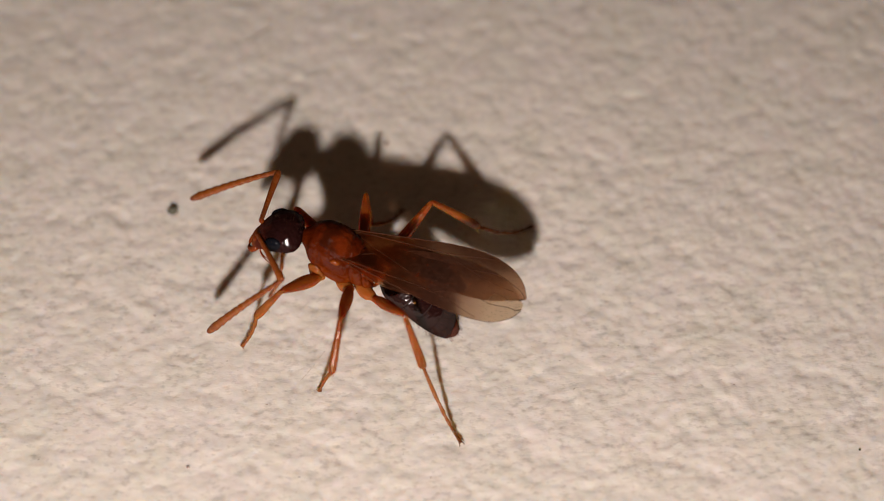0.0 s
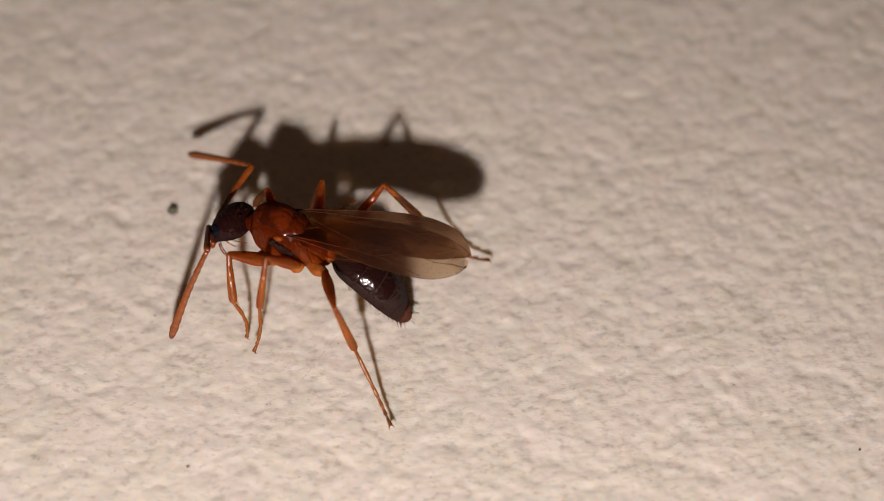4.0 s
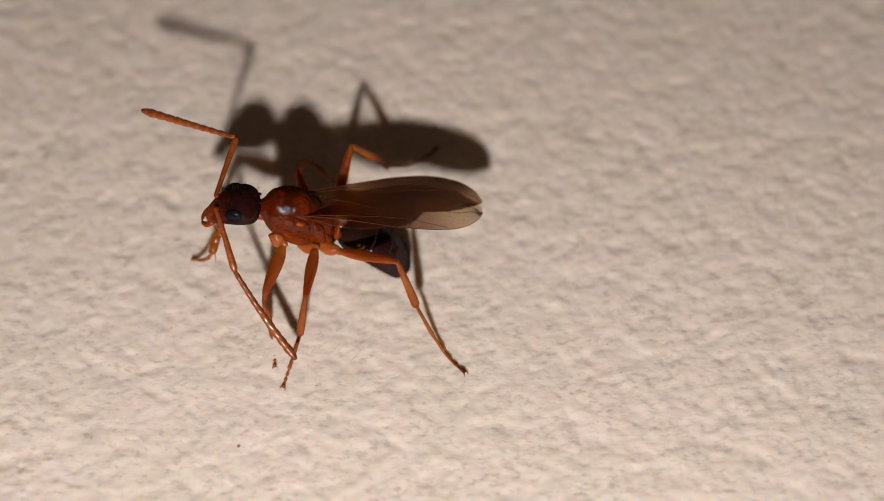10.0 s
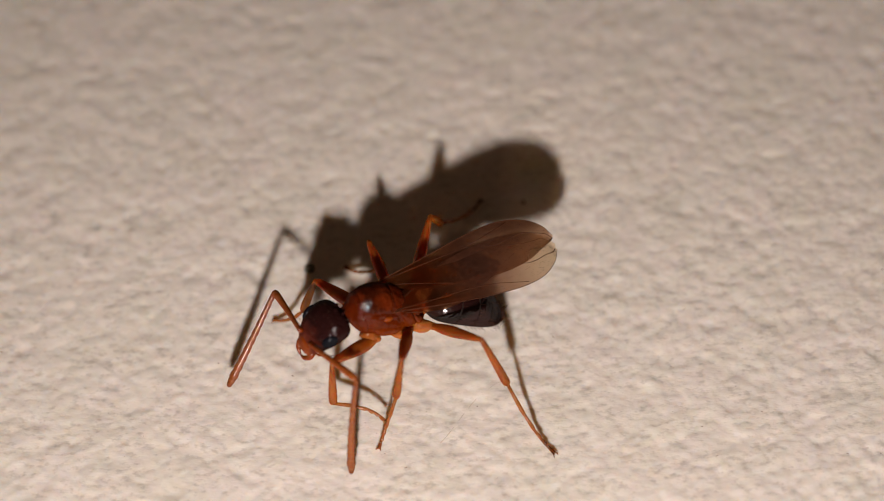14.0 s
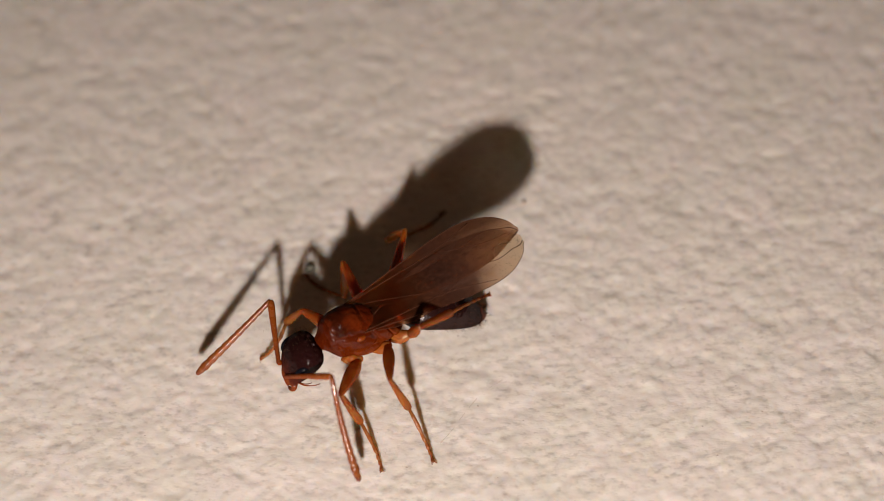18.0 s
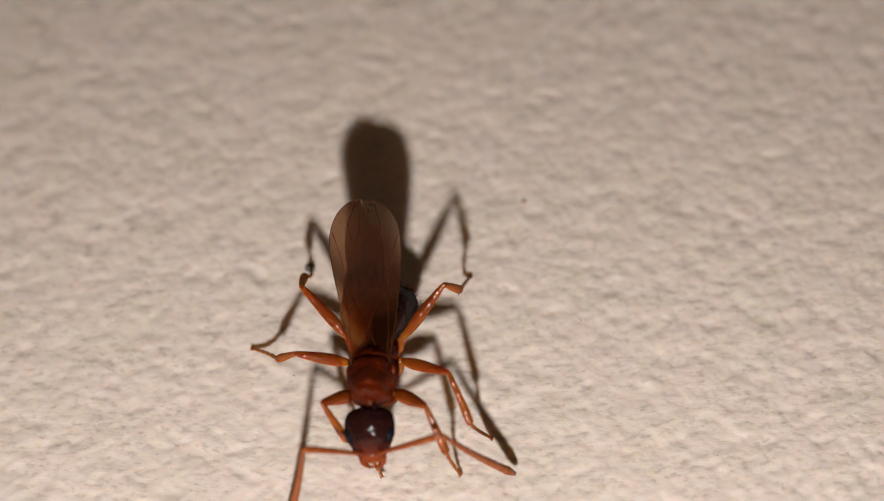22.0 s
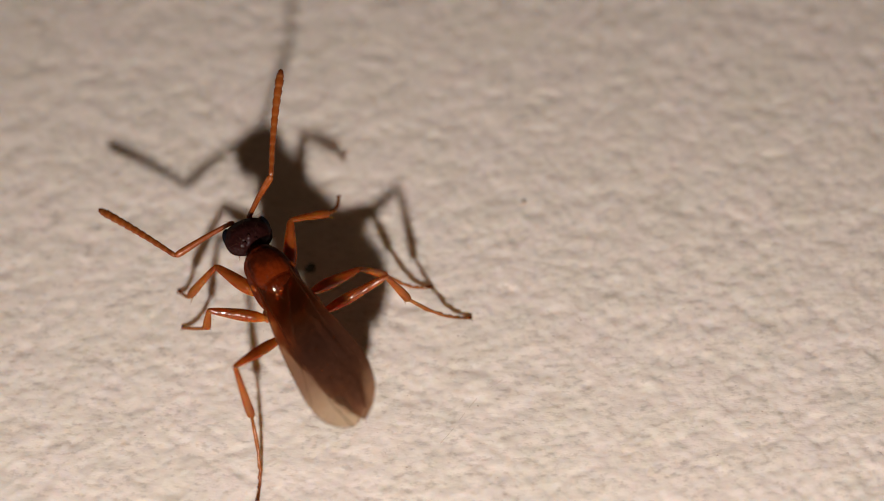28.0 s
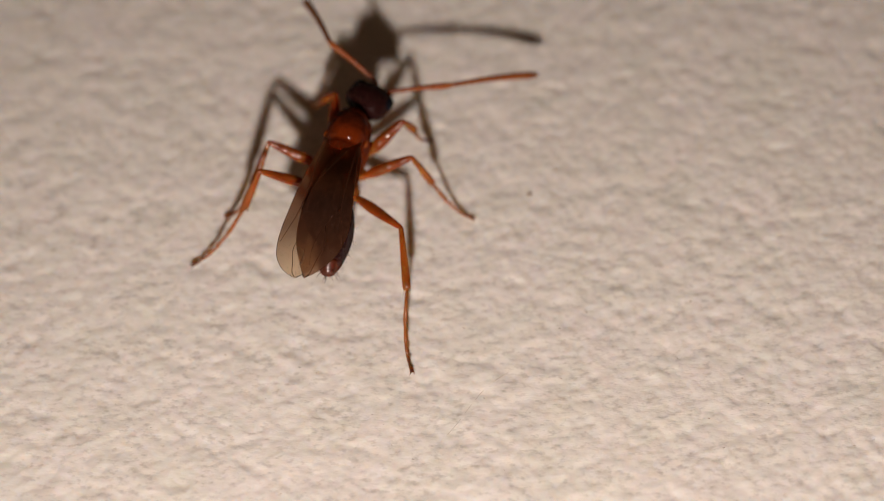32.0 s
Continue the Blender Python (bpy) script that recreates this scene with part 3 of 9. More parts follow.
def build_wing(name, front, back, veins, s, base, rise, hairs=0, mat=WING, label="smoky brown translucent wing with a pale rounded tip"):
    fr, bk = line(front), line(back)

    def lift(u, k):
        out = float(fr(u)[1] + (bk(u)[1] - fr(u)[1]) * k)
        return base + rise * math.sin(math.pi * min(1, u * 1.05)) - (0.10 * (max(0.0, out) - 0.25) + 0.23 * s * out) * min(1, u * 2.5) + 0.05 * math.sin(u * 9 + k * 4) * u

    wing = part(name, wing_sheet(fr, bk, s, lift), mat, ant, label)
    for cells in veins:
        pts, rad = [], []
        for u, k, r in cells:
            a, b = fr(u), bk(u)
            pts.append((a[0] + (b[0] - a[0]) * k, s * (a[1] + (b[1] - a[1]) * k), lift(u, k) + 0.006)), rad.append(r * 0.42)
        part("vein", tube(pts, rad, 6, 3), VEIN, wing, "brown wing vein")
    if hairs:
        fuzz = bmesh.new()
        for k in range(hairs):
            u, v = random.uniform(0.45, 0.99), random.uniform(0.02, 0.98)
            a, b = fr(u), bk(u)
            if random.random() > abs(a[1] - b[1]) / 1.6:
                continue
            root = Vector((a[0] + (b[0] - a[0]) * v, s * (a[1] + (b[1] - a[1]) * v), lift(u, v)))
            bristle(fuzz, root, root + Vector((-0.03 + random.uniform(-0.02, 0.02), random.uniform(-0.02, 0.02), 0.03)), 0.0045)
        tagged(part("wing_hairs", fuzz, FUZZ, wing, "microscopic dark fuzz on the membrane"), kind="stuff")
    return wing


WL = 5.357
FRONT = [(0.0, 0.52), (-0.8, 0.58), (-1.9, 0.74), (-3.0, 0.92), (-3.9, 1.00), (-4.65, 0.84), (-5.15, 0.54), (-WL, 0.12)]
BACK = [(0.02, 0.40), (-0.6, 0.04), (-1.5, -0.28), (-2.6, -0.46), (-3.6, -0.56), (-4.55, -0.56), (-5.1, -0.40), (-WL, -0.06)]
VEINS = [[(k / 40, 0.0, 0.032 - 0.020 * k / 40) for k in range(41)],
         [(0.0, 0.3, 0.028), (0.2, 0.20, 0.022), (0.42, 0.24, 0.018), (0.62, 0.04, 0.018)],
         [(0.42, 0.24, 0.016), (0.55, 0.46, 0.014), (0.7, 0.58, 0.012), (0.84, 0.56, 0.006)],
         [(0.55, 0.46, 0.014), (0.68, 0.34, 0.020), (0.8, 0.37, 0.024), (0.9, 0.33, 0.024), (0.985, 0.42, 0.024)],
         [(0.08, 0.7, 0.018), (0.24, 0.85, 0.014), (0.36, 0.98, 0.008)]]
HFRONT = [(0.0, 0.44), (-0.7, 0.62), (-1.6, 0.78), (-2.5, 0.66), (-3.2, 0.36), (-3.7, 0.0)]
HBACK = [(-0.05, 0.34), (-0.6, -0.06), (-1.4, -0.50), (-2.3, -0.68), (-3.1, -0.56), (-3.7, -0.02)]
HVEINS = [[(0.0, 0.05, 0.022), (0.4, 0.02, 0.018), (0.8, 0.02, 0.01)], [(0.0, 0.5, 0.018), (0.4, 0.45, 0.014), (0.85, 0.5, 0.008)]]
hindwing_left = build_wing("hindwing", HFRONT, HBACK, HVEINS, 1, -0.10, 0.06, label="smoky brown small hind wing under the fore wing")
hindwing_right = build_wing("hindwing", HFRONT, HBACK, HVEINS, -1, -0.07, 0.06, label="smoky brown small hind wing under the fore wing")
INNER = [*BACK[:4], (-3.5, -0.50), (-4.3, -0.36), (-4.95, -0.08), (-WL + 0.03, 0.10)]
FULLER = [FRONT[0], (-0.8, 0.66), (-1.9, 0.83), (-3.0, 0.93), (-3.9, 0.96), (-4.6, 0.86), (-5.08, 0.58), (-WL + 0.04, 0.22)]
BROAD = [*BACK[:5], (-4.55, -0.50), (-5.05, -0.26), (-WL + 0.04, 0.04)]
forewing_left = build_wing("forewing", FULLER, BROAD, VEINS, 1, 0.0, 0.20, 520)
forewing_right = build_wing("forewing", [*FRONT[:5], (-4.65, 0.84), (-5.12, 0.52), (-WL + 0.01, 0.18)], INNER, VEINS, -1, 0.04, 0.22, 520, DARK_WING, "dark smoky brown translucent wing with an oblique inner edge")


# ---- specks on the surface ----
def crumb(name, x, y, r, flat, mat, label, seed):
    """A lumpy grain that lies on the paint."""
    bm = ball((0, 0, r * flat * 0.8), (r, r, r * flat), n=12)
    for v in bm.verts:
        v.co *= 1 + 0.28 * noise.noise(v.co * 9 + Vector((seed, seed * 2, 0)))
    ob = part(name, bm, mat, None)
    ob.location = (x / 1000, y / 1000, height(x, y) / 1000)
    return tagged(ob, label, "speck")


# dark dots
crumb("speck", -8.06, 1.42, 0.155, 0.7, SPECK, "round dark grey speck on the white paint", 3)
crumb("speck", -1.72, 3.96, 0.075, 0.4, RUSTY, "small faint brown speck on the white paint", 7)
crumb("speck", 11.57, -6.65, 0.035, 0.6, SPECK, "tiny dark grain on the white paint", 9)
crumb("speck", -7.0, -7.19, 0.045, 0.5, RUSTY, "tiny brown grain on the white paint", 12)
bm = bmesh.new()
for k in range(90):
    x, y = random.uniform(-17, 13), random.uniform(-8, 3)
    r, z = random.uniform(0.006, 0.016), height(x, y)
    turn, stretch = random.uniform(-0.6, 0.6), random.uniform(1.2, 3.5)
    a, b = Vector((math.cos(turn), math.sin(turn), 0)) * r * stretch, Vector((-math.sin(turn), math.cos(turn), 0)) * r
    c = Vector((x, y, z + 0.003))
    ring = [bm.verts.new(c + a * math.cos(q) + b * math.sin(q)) for q in (0, 1.05, 2.1, 3.14, 4.2, 5.25)]
    top = bm.verts.new(c + Vector((0, 0, r * 0.8)))
    for q in range(6):
        bm.faces.new((ring[q], ring[(q + 1) % 6], top))
tagged(part("grit", bm, RUSTY, None), "fine brown-grey grit scattered over the white paint", "grit", kind="stuff")
scratch = tube([(x, y, height(x, y) + 0.004) for x, y in ((-4.01, -4.43), (-3.72, -4.05), (-3.38, -3.5), (-3.01, -2.96), (-2.66, -2.62), (-2.29, -2.33))], [0.002, 0.004, 0.003, 0.004, 0.003, 0.002], 6, 4)
tagged(part("fibre", scratch, STRAW, None), "hair-thin pale brown fibre stuck to the white paint", "fibre")


# ---- what moves ----
def motions():
    walk(ant, [
        (0, mm(-2.687, -1.794, 2.341, 5.3, -13.6, 165.5)), (.5, mm(-2.752, -1.61, 2.431, 4.6, -15.3, 166.5)), (1, mm(-2.841, -1.506, 2.565, 1.8, -18.4, 168.3)),
        (1.5, mm(-3.34, -1.608, 2.501, .8, -6.3, 168.7)), (2, mm(-3.808, -2.033, 2.414, -7.2, 6.1, 169.3)), (2.5, mm(-3.439, -2.108, 2.363, 4.3, -4.3, -177.3)),
        (3, mm(-3.304, -1.927, 2.203, 8.7, -2.7, 163.5)), (3.5, mm(-3.924, -1.414, 2.199, 12.4, 3.5, 167.5)), (4, mm(-4.189, -1.108, 2.262, 17.5, 3.3, 166.1)),
        (4.5, mm(-4.396, -.846, 2.402, 24.5, 2.7, 163.3)), (5, mm(-4.529, -.661, 2.541, 31, 1.6, 160.4)), (5.5, mm(-4.576, -.592, 2.605, 34.8, 0, 159.1)),
        (6, mm(-4.354, -.837, 2.583, 40.6, -21.4, 178.3)), (6.5, mm(-4.1, -.249, 2.456, 35, -14.5, 164.2)), (7, mm(-3.824, .114, 2.811, 20.5, -18.5, 162.1)),
        (7.25, mm(-4.601, -.826, 2.158, 26.3, -.7, 179.7)), (7.5, mm(-5.296, -1.959, 1.886, 12.5, 5, -150.1)), (8, mm(-5, -1.738, 2.027, -4.3, -5, -142.1)),
        (8.5, mm(-6.175, -1.92, 2.013, 21.9, 9.4, -117)), (9, mm(-4.977, -1.827, 2.572, 2.7, -3.9, -138.7)), (9.15, mm(-5.266, -1.464, 2.019, 4.8, -4, -157.7)),
        (9.5, mm(-5.317, -1.4, 1.922, 5.2, -4, -161.1)), (10, mm(-5.375, -1.045, 2.248, 9.1, -18.6, -173.7)), (10.5, mm(-5.449, -1.274, 2.02, 5, -12.5, -166.3)),
        (11, mm(-5.226, -1.627, 2.596, -5.3, -17.8, -161.5)), (11.5, mm(-5.473, -1.497, 2.344, -1.8, -12.4, -164.2)),
        (12, mm(-5.718, -1.38, 2.118, 1.7, -7, -166.9)), (12.5, mm(-5.697, -1.438, 2.187, -.2, -7.2, -160)), (13, mm(-5.65, -1.534, 2.347, -2.2, -7.6, -153.1)),
        (13.5, mm(-5.558, -1.482, 2.353, -1.3, -7.7, -154.2)), (14, mm(-5.488, -1.488, 2.425, .2, -7.7, -155.7)),
        (14.5, mm(-5.757, -1.487, 1.903, 3.7, -3.7, -156.3)), (15, mm(-5.689, -1.466, 1.981, 4.7, -5.9, -156.9)),
        (15.5, mm(-5.541, -1.408, 2.152, 5.4, -10.8, -157.4)), (16, mm(-5.392, -1.324, 2.324, 5.8, -15.6, -158)),
        (16.5, mm(-5.324, -1.224, 2.402, 6, -17.8, -158.9)), (17, mm(-5.607, -1.053, 1.984, 5.1, -16.1, -161)),
        (17.5, mm(-5.943, -1.402, 1.927, 5.5, -4.7, -155.3)), (18, mm(-6.236, -1.834, 1.935, 5.8, 5.5, -149.4)),
        (18.5, mm(-6.441, -1.901, 2.186, 5.7, 5.2, -149.2)), (19, mm(-6.549, -2.015, 2.515, 5.2, 4.7, -149)),
        (19.5, mm(-6.102, -2.183, 2.385, 4.5, -7.6, -128.5)), (20, mm(-6.911, -3.912, 2.07, 12.2, 10.8, -112.6)),
        (20.5, mm(-6.337, -3.726, 2.288, 3.4, 7.7, -101.7)), (21, mm(-6.381, -3.819, 2.468, 2, -2.4, -102.1)),
        (21.5, mm(-6.117, -3.583, 2.278, 3.7, 1.1, -95.8)), (22, mm(-5.845, -3.269, 2.078, 6, 4.7, -89.6)), (22.5, mm(-6.852, -3.151, 2.187, 1.5, -1, -113.9)),
        (23, mm(-6.345, -3.957, 2.583, -6.2, -18.7, -100)), (23.5, mm(-6.455, -3.888, 2.231, -.6, -16.8, -95.8)),
        (24, mm(-6.269, -3.853, 2, -6.4, -14.2, -95.1)), (24.5, mm(-6.276, -3.901, 2.057, -5, -10.3, -95)), (25, mm(-6.036, -3.995, 2.169, -13.2, -5.6, -96.8)),
        (25.5, mm(-6.187, -3.874, 2.002, -8.3, 1.4, -101.4)), (26, mm(-6.323, -3.362, 1.991, -4.2, -.3, -127.6)),
        (26.5, mm(-6.538, -2.446, 1.983, 1.3, -3.9, -175.7)), (27, mm(-6.857, -1.566, 1.979, 6.1, -7.5, 138.2)),
        (27.5, mm(-7.304, -1.161, 1.978, 8.2, -9.1, 117.5)), (28, mm(-8.525, -1.148, 2.789, -6.1, -5.4, 124.8)),
        (28.5, mm(-8.363, -1.586, 3.097, -10.7, -6.9, 122.9)), (29, mm(-8.423, -1.236, 2.853, -10, -5.1, 127.8)),
        (29.5, mm(-8, -.829, 2.193, -4.8, -6.7, 125.5)), (30, mm(-7.37, -.507, 1.881, -3.4, -2.9, 125.5)), (30.5, mm(-7.068, .078, 2.265, 2, -14.2, 109.7)),
        (31, mm(-7.396, .403, 1.901, 3.4, -7.5, 111)), (31.5, mm(-7.962, 1.728, 2.094, 2.1, -5.9, 93.5)), (32, mm(-7.23, 3.889, 2.076, 1.9, -5.4, 73.6)),])
    walk(head, [
        (0, mm(1.376, 0, .315, 2.7, 7.7, 6.1)), (.5, mm(1.376, 0, .315, 5.8, 10.2, 8.5)), (1, mm(1.376, 0, .315, 9.2, 12.6, 11.2)),
        (1.5, mm(1.376, 0, .315, 8.3, 11.3, 2.2)), (2, mm(1.376, 0, .315, 9.1, 10.2, -6.5)), (2.5, mm(1.376, 0, .315, 8.8, 7.8, .1)),
        (3, mm(1.376, 0, .315, 3.2, 15.3, -.9)), (3.5, mm(1.376, 0, .315, -.8, 16.1, -15)), (4, mm(1.376, 0, .315, -1.6, 17, -11)),
        (4.5, mm(1.376, 0, .315, -1.2, 19.8, -3.7)), (5, mm(1.376, 0, .315, -.6, 22.1, 5.3)), (5.5, mm(1.376, 0, .315, -1.4, 26.9, 9.5)),
        (6, mm(1.376, 0, .315, -10, 13.8, -1.5)), (6.5, mm(1.376, 0, .315, 5.5, 12.4, 14.6)), (7, mm(1.376, 0, .315, 10.9, 16.7, 22)),
        (7.5, mm(1.376, 0, .315, 4.2, 28, 8.7)), (8, mm(1.376, 0, .315, -2.3, 13.2, 15.8)), (8.5, mm(1.376, 0, .315, -7.7, 17.9, -6)),
        (9, mm(1.376, 0, .315, 3.4, 20.4, -6.8)), (9.15, mm(1.376, 0, .315, 3, 12.8, 3)), (9.5, mm(1.376, 0, .315, 2.8, 11.5, 4.7)),
        (10, mm(1.376, 0, .315, 1.1, 1.3, -3.8)), (10.5, mm(1.376, 0, .315, -1.7, 4, 10.6)), (11, mm(1.376, 0, .315, 1.1, 11.7, 25.8)),
        (11.5, mm(1.376, 0, .315, 1.2, 12.1, 17)), (12, mm(1.376, 0, .315, .7, 12.4, 8.1)), (12.5, mm(1.376, 0, .315, -.3, 9.9, 8.7)),
        (13, mm(1.376, 0, .315, -1.2, 7.6, 9.7)), (13.5, mm(1.376, 0, .315, -1.2, 8.8, 9.9)), (14, mm(1.376, 0, .315, -1.3, 11.5, 10.4)),
        (14.5, mm(1.376, 0, .315, .3, 17.8, 14.7)), (15, mm(1.376, 0, .315, -.9, 15.1, 14.7)), (15.5, mm(1.376, 0, .315, -3, 11.7, 13.2)),
        (16, mm(1.376, 0, .315, -5.1, 7.7, 11.2)), (16.5, mm(1.376, 0, .315, -6, 4.6, 8.8)), (17, mm(1.376, 0, .315, -2.6, 2.7, 5.1)),
        (17.5, mm(1.376, 0, .315, -.7, 9.1, .3)), (18, mm(1.376, 0, .315, .2, 16.1, -2.8)), (18.5, mm(1.376, 0, .315, .4, 17.2, -2.8)),
        (19, mm(1.376, 0, .315, .5, 18.2, -2.3)), (19.5, mm(1.376, 0, .315, -1.5, 21.4, 3.6)), (20, mm(1.376, 0, .315, 5.9, 21.3, 8.1)),
        (20.5, mm(1.376, 0, .315, -6.4, 23.6, 5.3)), (21, mm(1.376, 0, .315, 3.2, 17.9, 14.1)), (21.5, mm(1.376, 0, .315, 1, 15.7, 7.4)),
        (22, mm(1.376, 0, .315, -1.8, 13.2, .5)), (22.5, mm(1.376, 0, .315, 1.8, 11.5, 12.7)), (23, mm(1.376, 0, .315, 8.7, 47.3, .4)),
        (23.5, mm(1.376, 0, .315, 6.3, 46.6, 12.6)), (24, mm(1.376, 0, .315, 4.3, 45.9, 25.1)), (24.5, mm(1.376, 0, .315, 5.4, 44.5, 15.4)),
        (25, mm(1.376, 0, .315, 7.4, 43, 6.3)), (25.5, mm(1.376, 0, .315, 5.6, 37.2, 8.8)), (26, mm(1.376, 0, .315, 3.6, 29.6, 5.9)),
        (26.5, mm(1.376, 0, .315, 2.2, 20.9, -2.7)), (27, mm(1.376, 0, .315, 1, 13.6, -11.3)), (27.5, mm(1.376, 0, .315, .5, 10.6, -15.2)),
        (28, mm(1.376, 0, .315, 1.4, 12.2, -10.7)), (28.5, mm(1.376, 0, .315, 3.1, 7.2, -13.2)), (29, mm(1.376, 0, .315, 4.6, -2.7, -8.5)),
        (29.5, mm(1.376, 0, .315, 1.1, -.2, -3)), (30, mm(1.376, 0, .315, -1.8, 5, 1.6)), (30.5, mm(1.376, 0, .315, 1.1, 18.1, -2.8)),
        (31, mm(1.376, 0, .315, -1.5, 15.6, -9.9)), (31.5, mm(1.376, 0, .315, 1.8, 19.2, -11.8)), (32, mm(1.376, 0, .315, 3.3, 7.9, -19.6)),])
    walk(gaster, [
        (0, mm(-1.167, 0, -.447, .1, -24.7, -.9)), (.5, mm(-1.167, 0, -.447, .6, -22.6, -4.5)), (1, mm(-1.167, 0, -.447, 1.1, -20.3, -8)),
        (1.5, mm(-1.167, 0, -.447, 3.4, -35.2, -1.1)), (2, mm(-1.167, 0, -.447, 6.9, -50.4, 3.9)), (2.5, mm(-1.167, 0, -.447, 3.5, -40.6, -2.2)),
        (3, mm(-1.167, 0, -.447, 1.1, -35.4, 1.7)), (3.5, mm(-1.167, 0, -.447, .6, -39.2, 2.6)), (4, mm(-1.167, 0, -.447, 0, -39, 2)),
        (4.5, mm(-1.167, 0, -.447, 0, -36.7, -1)), (5, mm(-1.167, 0, -.447, 0, -33.4, -6)), (5.5, mm(-1.167, 0, -.447, 15, -34.1, -18.6)),
        (6, mm(-1.167, 0, -.447, 32.2, -23.6, -49)), (6.5, mm(-1.167, 0, -.447, 41.1, -19, -52.6)), (7, mm(-1.167, 0, -.447, 56.8, -23.9, -54.2)),
        (7.5, mm(-1.167, 0, -.447, 33.5, -49.6, -54.3)), (8, mm(-1.167, 0, -.447, -.1, -28.6, -1.9)), (8.5, mm(-1.167, 0, -.447, .9, -29.1, -20.8)),
        (9, mm(-1.167, 0, -.447, .1, -24, -2.9)), (9.15, mm(-1.167, 0, -.447, 1, -36.1, -2.9)), (9.5, mm(-1.167, 0, -.447, 1.2, -38.2, -2.9)),
        (10, mm(-1.167, 0, -.447, 2, -25.5, -2.7)), (10.5, mm(-1.167, 0, -.447, 1, -27.5, -3.3)), (11, mm(-1.167, 0, -.447, 0, -26.4, -2.9)),
        (11.5, mm(-1.167, 0, -.447, 0, -29.7, -3.3)), (12, mm(-1.167, 0, -.447, -.1, -33.5, -3.6)), (12.5, mm(-1.167, 0, -.447, 0, -32, -4.2)),
        (13, mm(-1.167, 0, -.447, 0, -29.6, -4.5)), (13.5, mm(-1.167, 0, -.447, 0, -28, -4)), (14, mm(-1.167, 0, -.447, 0, -27.2, -3.5)),
        (14.5, mm(-1.167, 0, -.447, 0, -30.8, -6.8)), (15, mm(-1.167, 0, -.447, 0, -29.2, -6.6)), (15.5, mm(-1.167, 0, -.447, 0, -26.8, -4.8)),
        (16, mm(-1.167, 0, -.447, 0, -24.5, -2.6)), (16.5, mm(-1.167, 0, -.447, 0, -23.4, -.6)), (17, mm(-1.167, 0, -.447, 0, -24.1, 1.1)),
        (17.5, mm(-1.167, 0, -.447, 0, -28.8, -1.8)), (18, mm(-1.167, 0, -.447, -.1, -33.7, -4.1)), (18.5, mm(-1.167, 0, -.447, -.1, -33.7, -1.3)),
        (19, mm(-1.167, 0, -.447, -.1, -33.1, 1.6)), (19.5, mm(-1.167, 0, -.447, 0, -26.1, -1.3)), (20, mm(-1.167, 0, -.447, -.3, -29.7, -7.5)),
        (20.5, mm(-1.167, 0, -.447, -.2, -37.4, -10.1)), (21, mm(-1.167, 0, -.447, 0, -27.8, -14.3)), (21.5, mm(-1.167, 0, -.447, 0, -30.2, -13.6)),
        (22, mm(-1.167, 0, -.447, -.9, -35.3, -12.1)), (22.5, mm(-1.167, 0, -.447, 1.4, -44.3, -15.2)), (23, mm(-1.167, 0, -.447, 6.3, -64.1, -8.2)),
        (23.5, mm(-1.167, 0, -.447, 8, -66.9, -11.3)), (24, mm(-1.167, 0, -.447, 9.1, -67.4, -13.7)), (24.5, mm(-1.167, 0, -.447, 4.2, -33.9, -3.9)),
        (25, mm(-1.167, 0, -.447, 3.5, -.2, 2.2)), (25.5, mm(-1.167, 0, -.447, 1.8, -.1, 1.1)), (26, mm(-1.167, 0, -.447, 0, 0, 0)),
        (26.5, mm(-1.167, 0, -.447, 0, 0, 0)), (27, mm(-1.167, 0, -.447, 0, 0, 0)), (27.5, mm(-1.167, 0, -.447, 0, 0, 0)), (28, mm(-1.167, 0, -.447, 0, 0, 0)),
        (28.5, mm(-1.167, 0, -.447, 1.5, -6.6, -2.8)), (29, mm(-1.167, 0, -.447, 3.4, -13.1, -5.8)), (29.5, mm(-1.167, 0, -.447, 2.1, -5.8, -7.5)),
        (30, mm(-1.167, 0, -.447, 0, 1.1, -9.5)), (30.5, mm(-1.167, 0, -.447, 0, 0, 0)), (31, mm(-1.167, 0, -.447, 0, 0, 0)),
        (31.5, mm(-1.167, 0, -.447, 1.9, 3.9, 2.5)), (32, mm(-1.167, 0, -.447, 5.5, 5.5, 17.4)),])
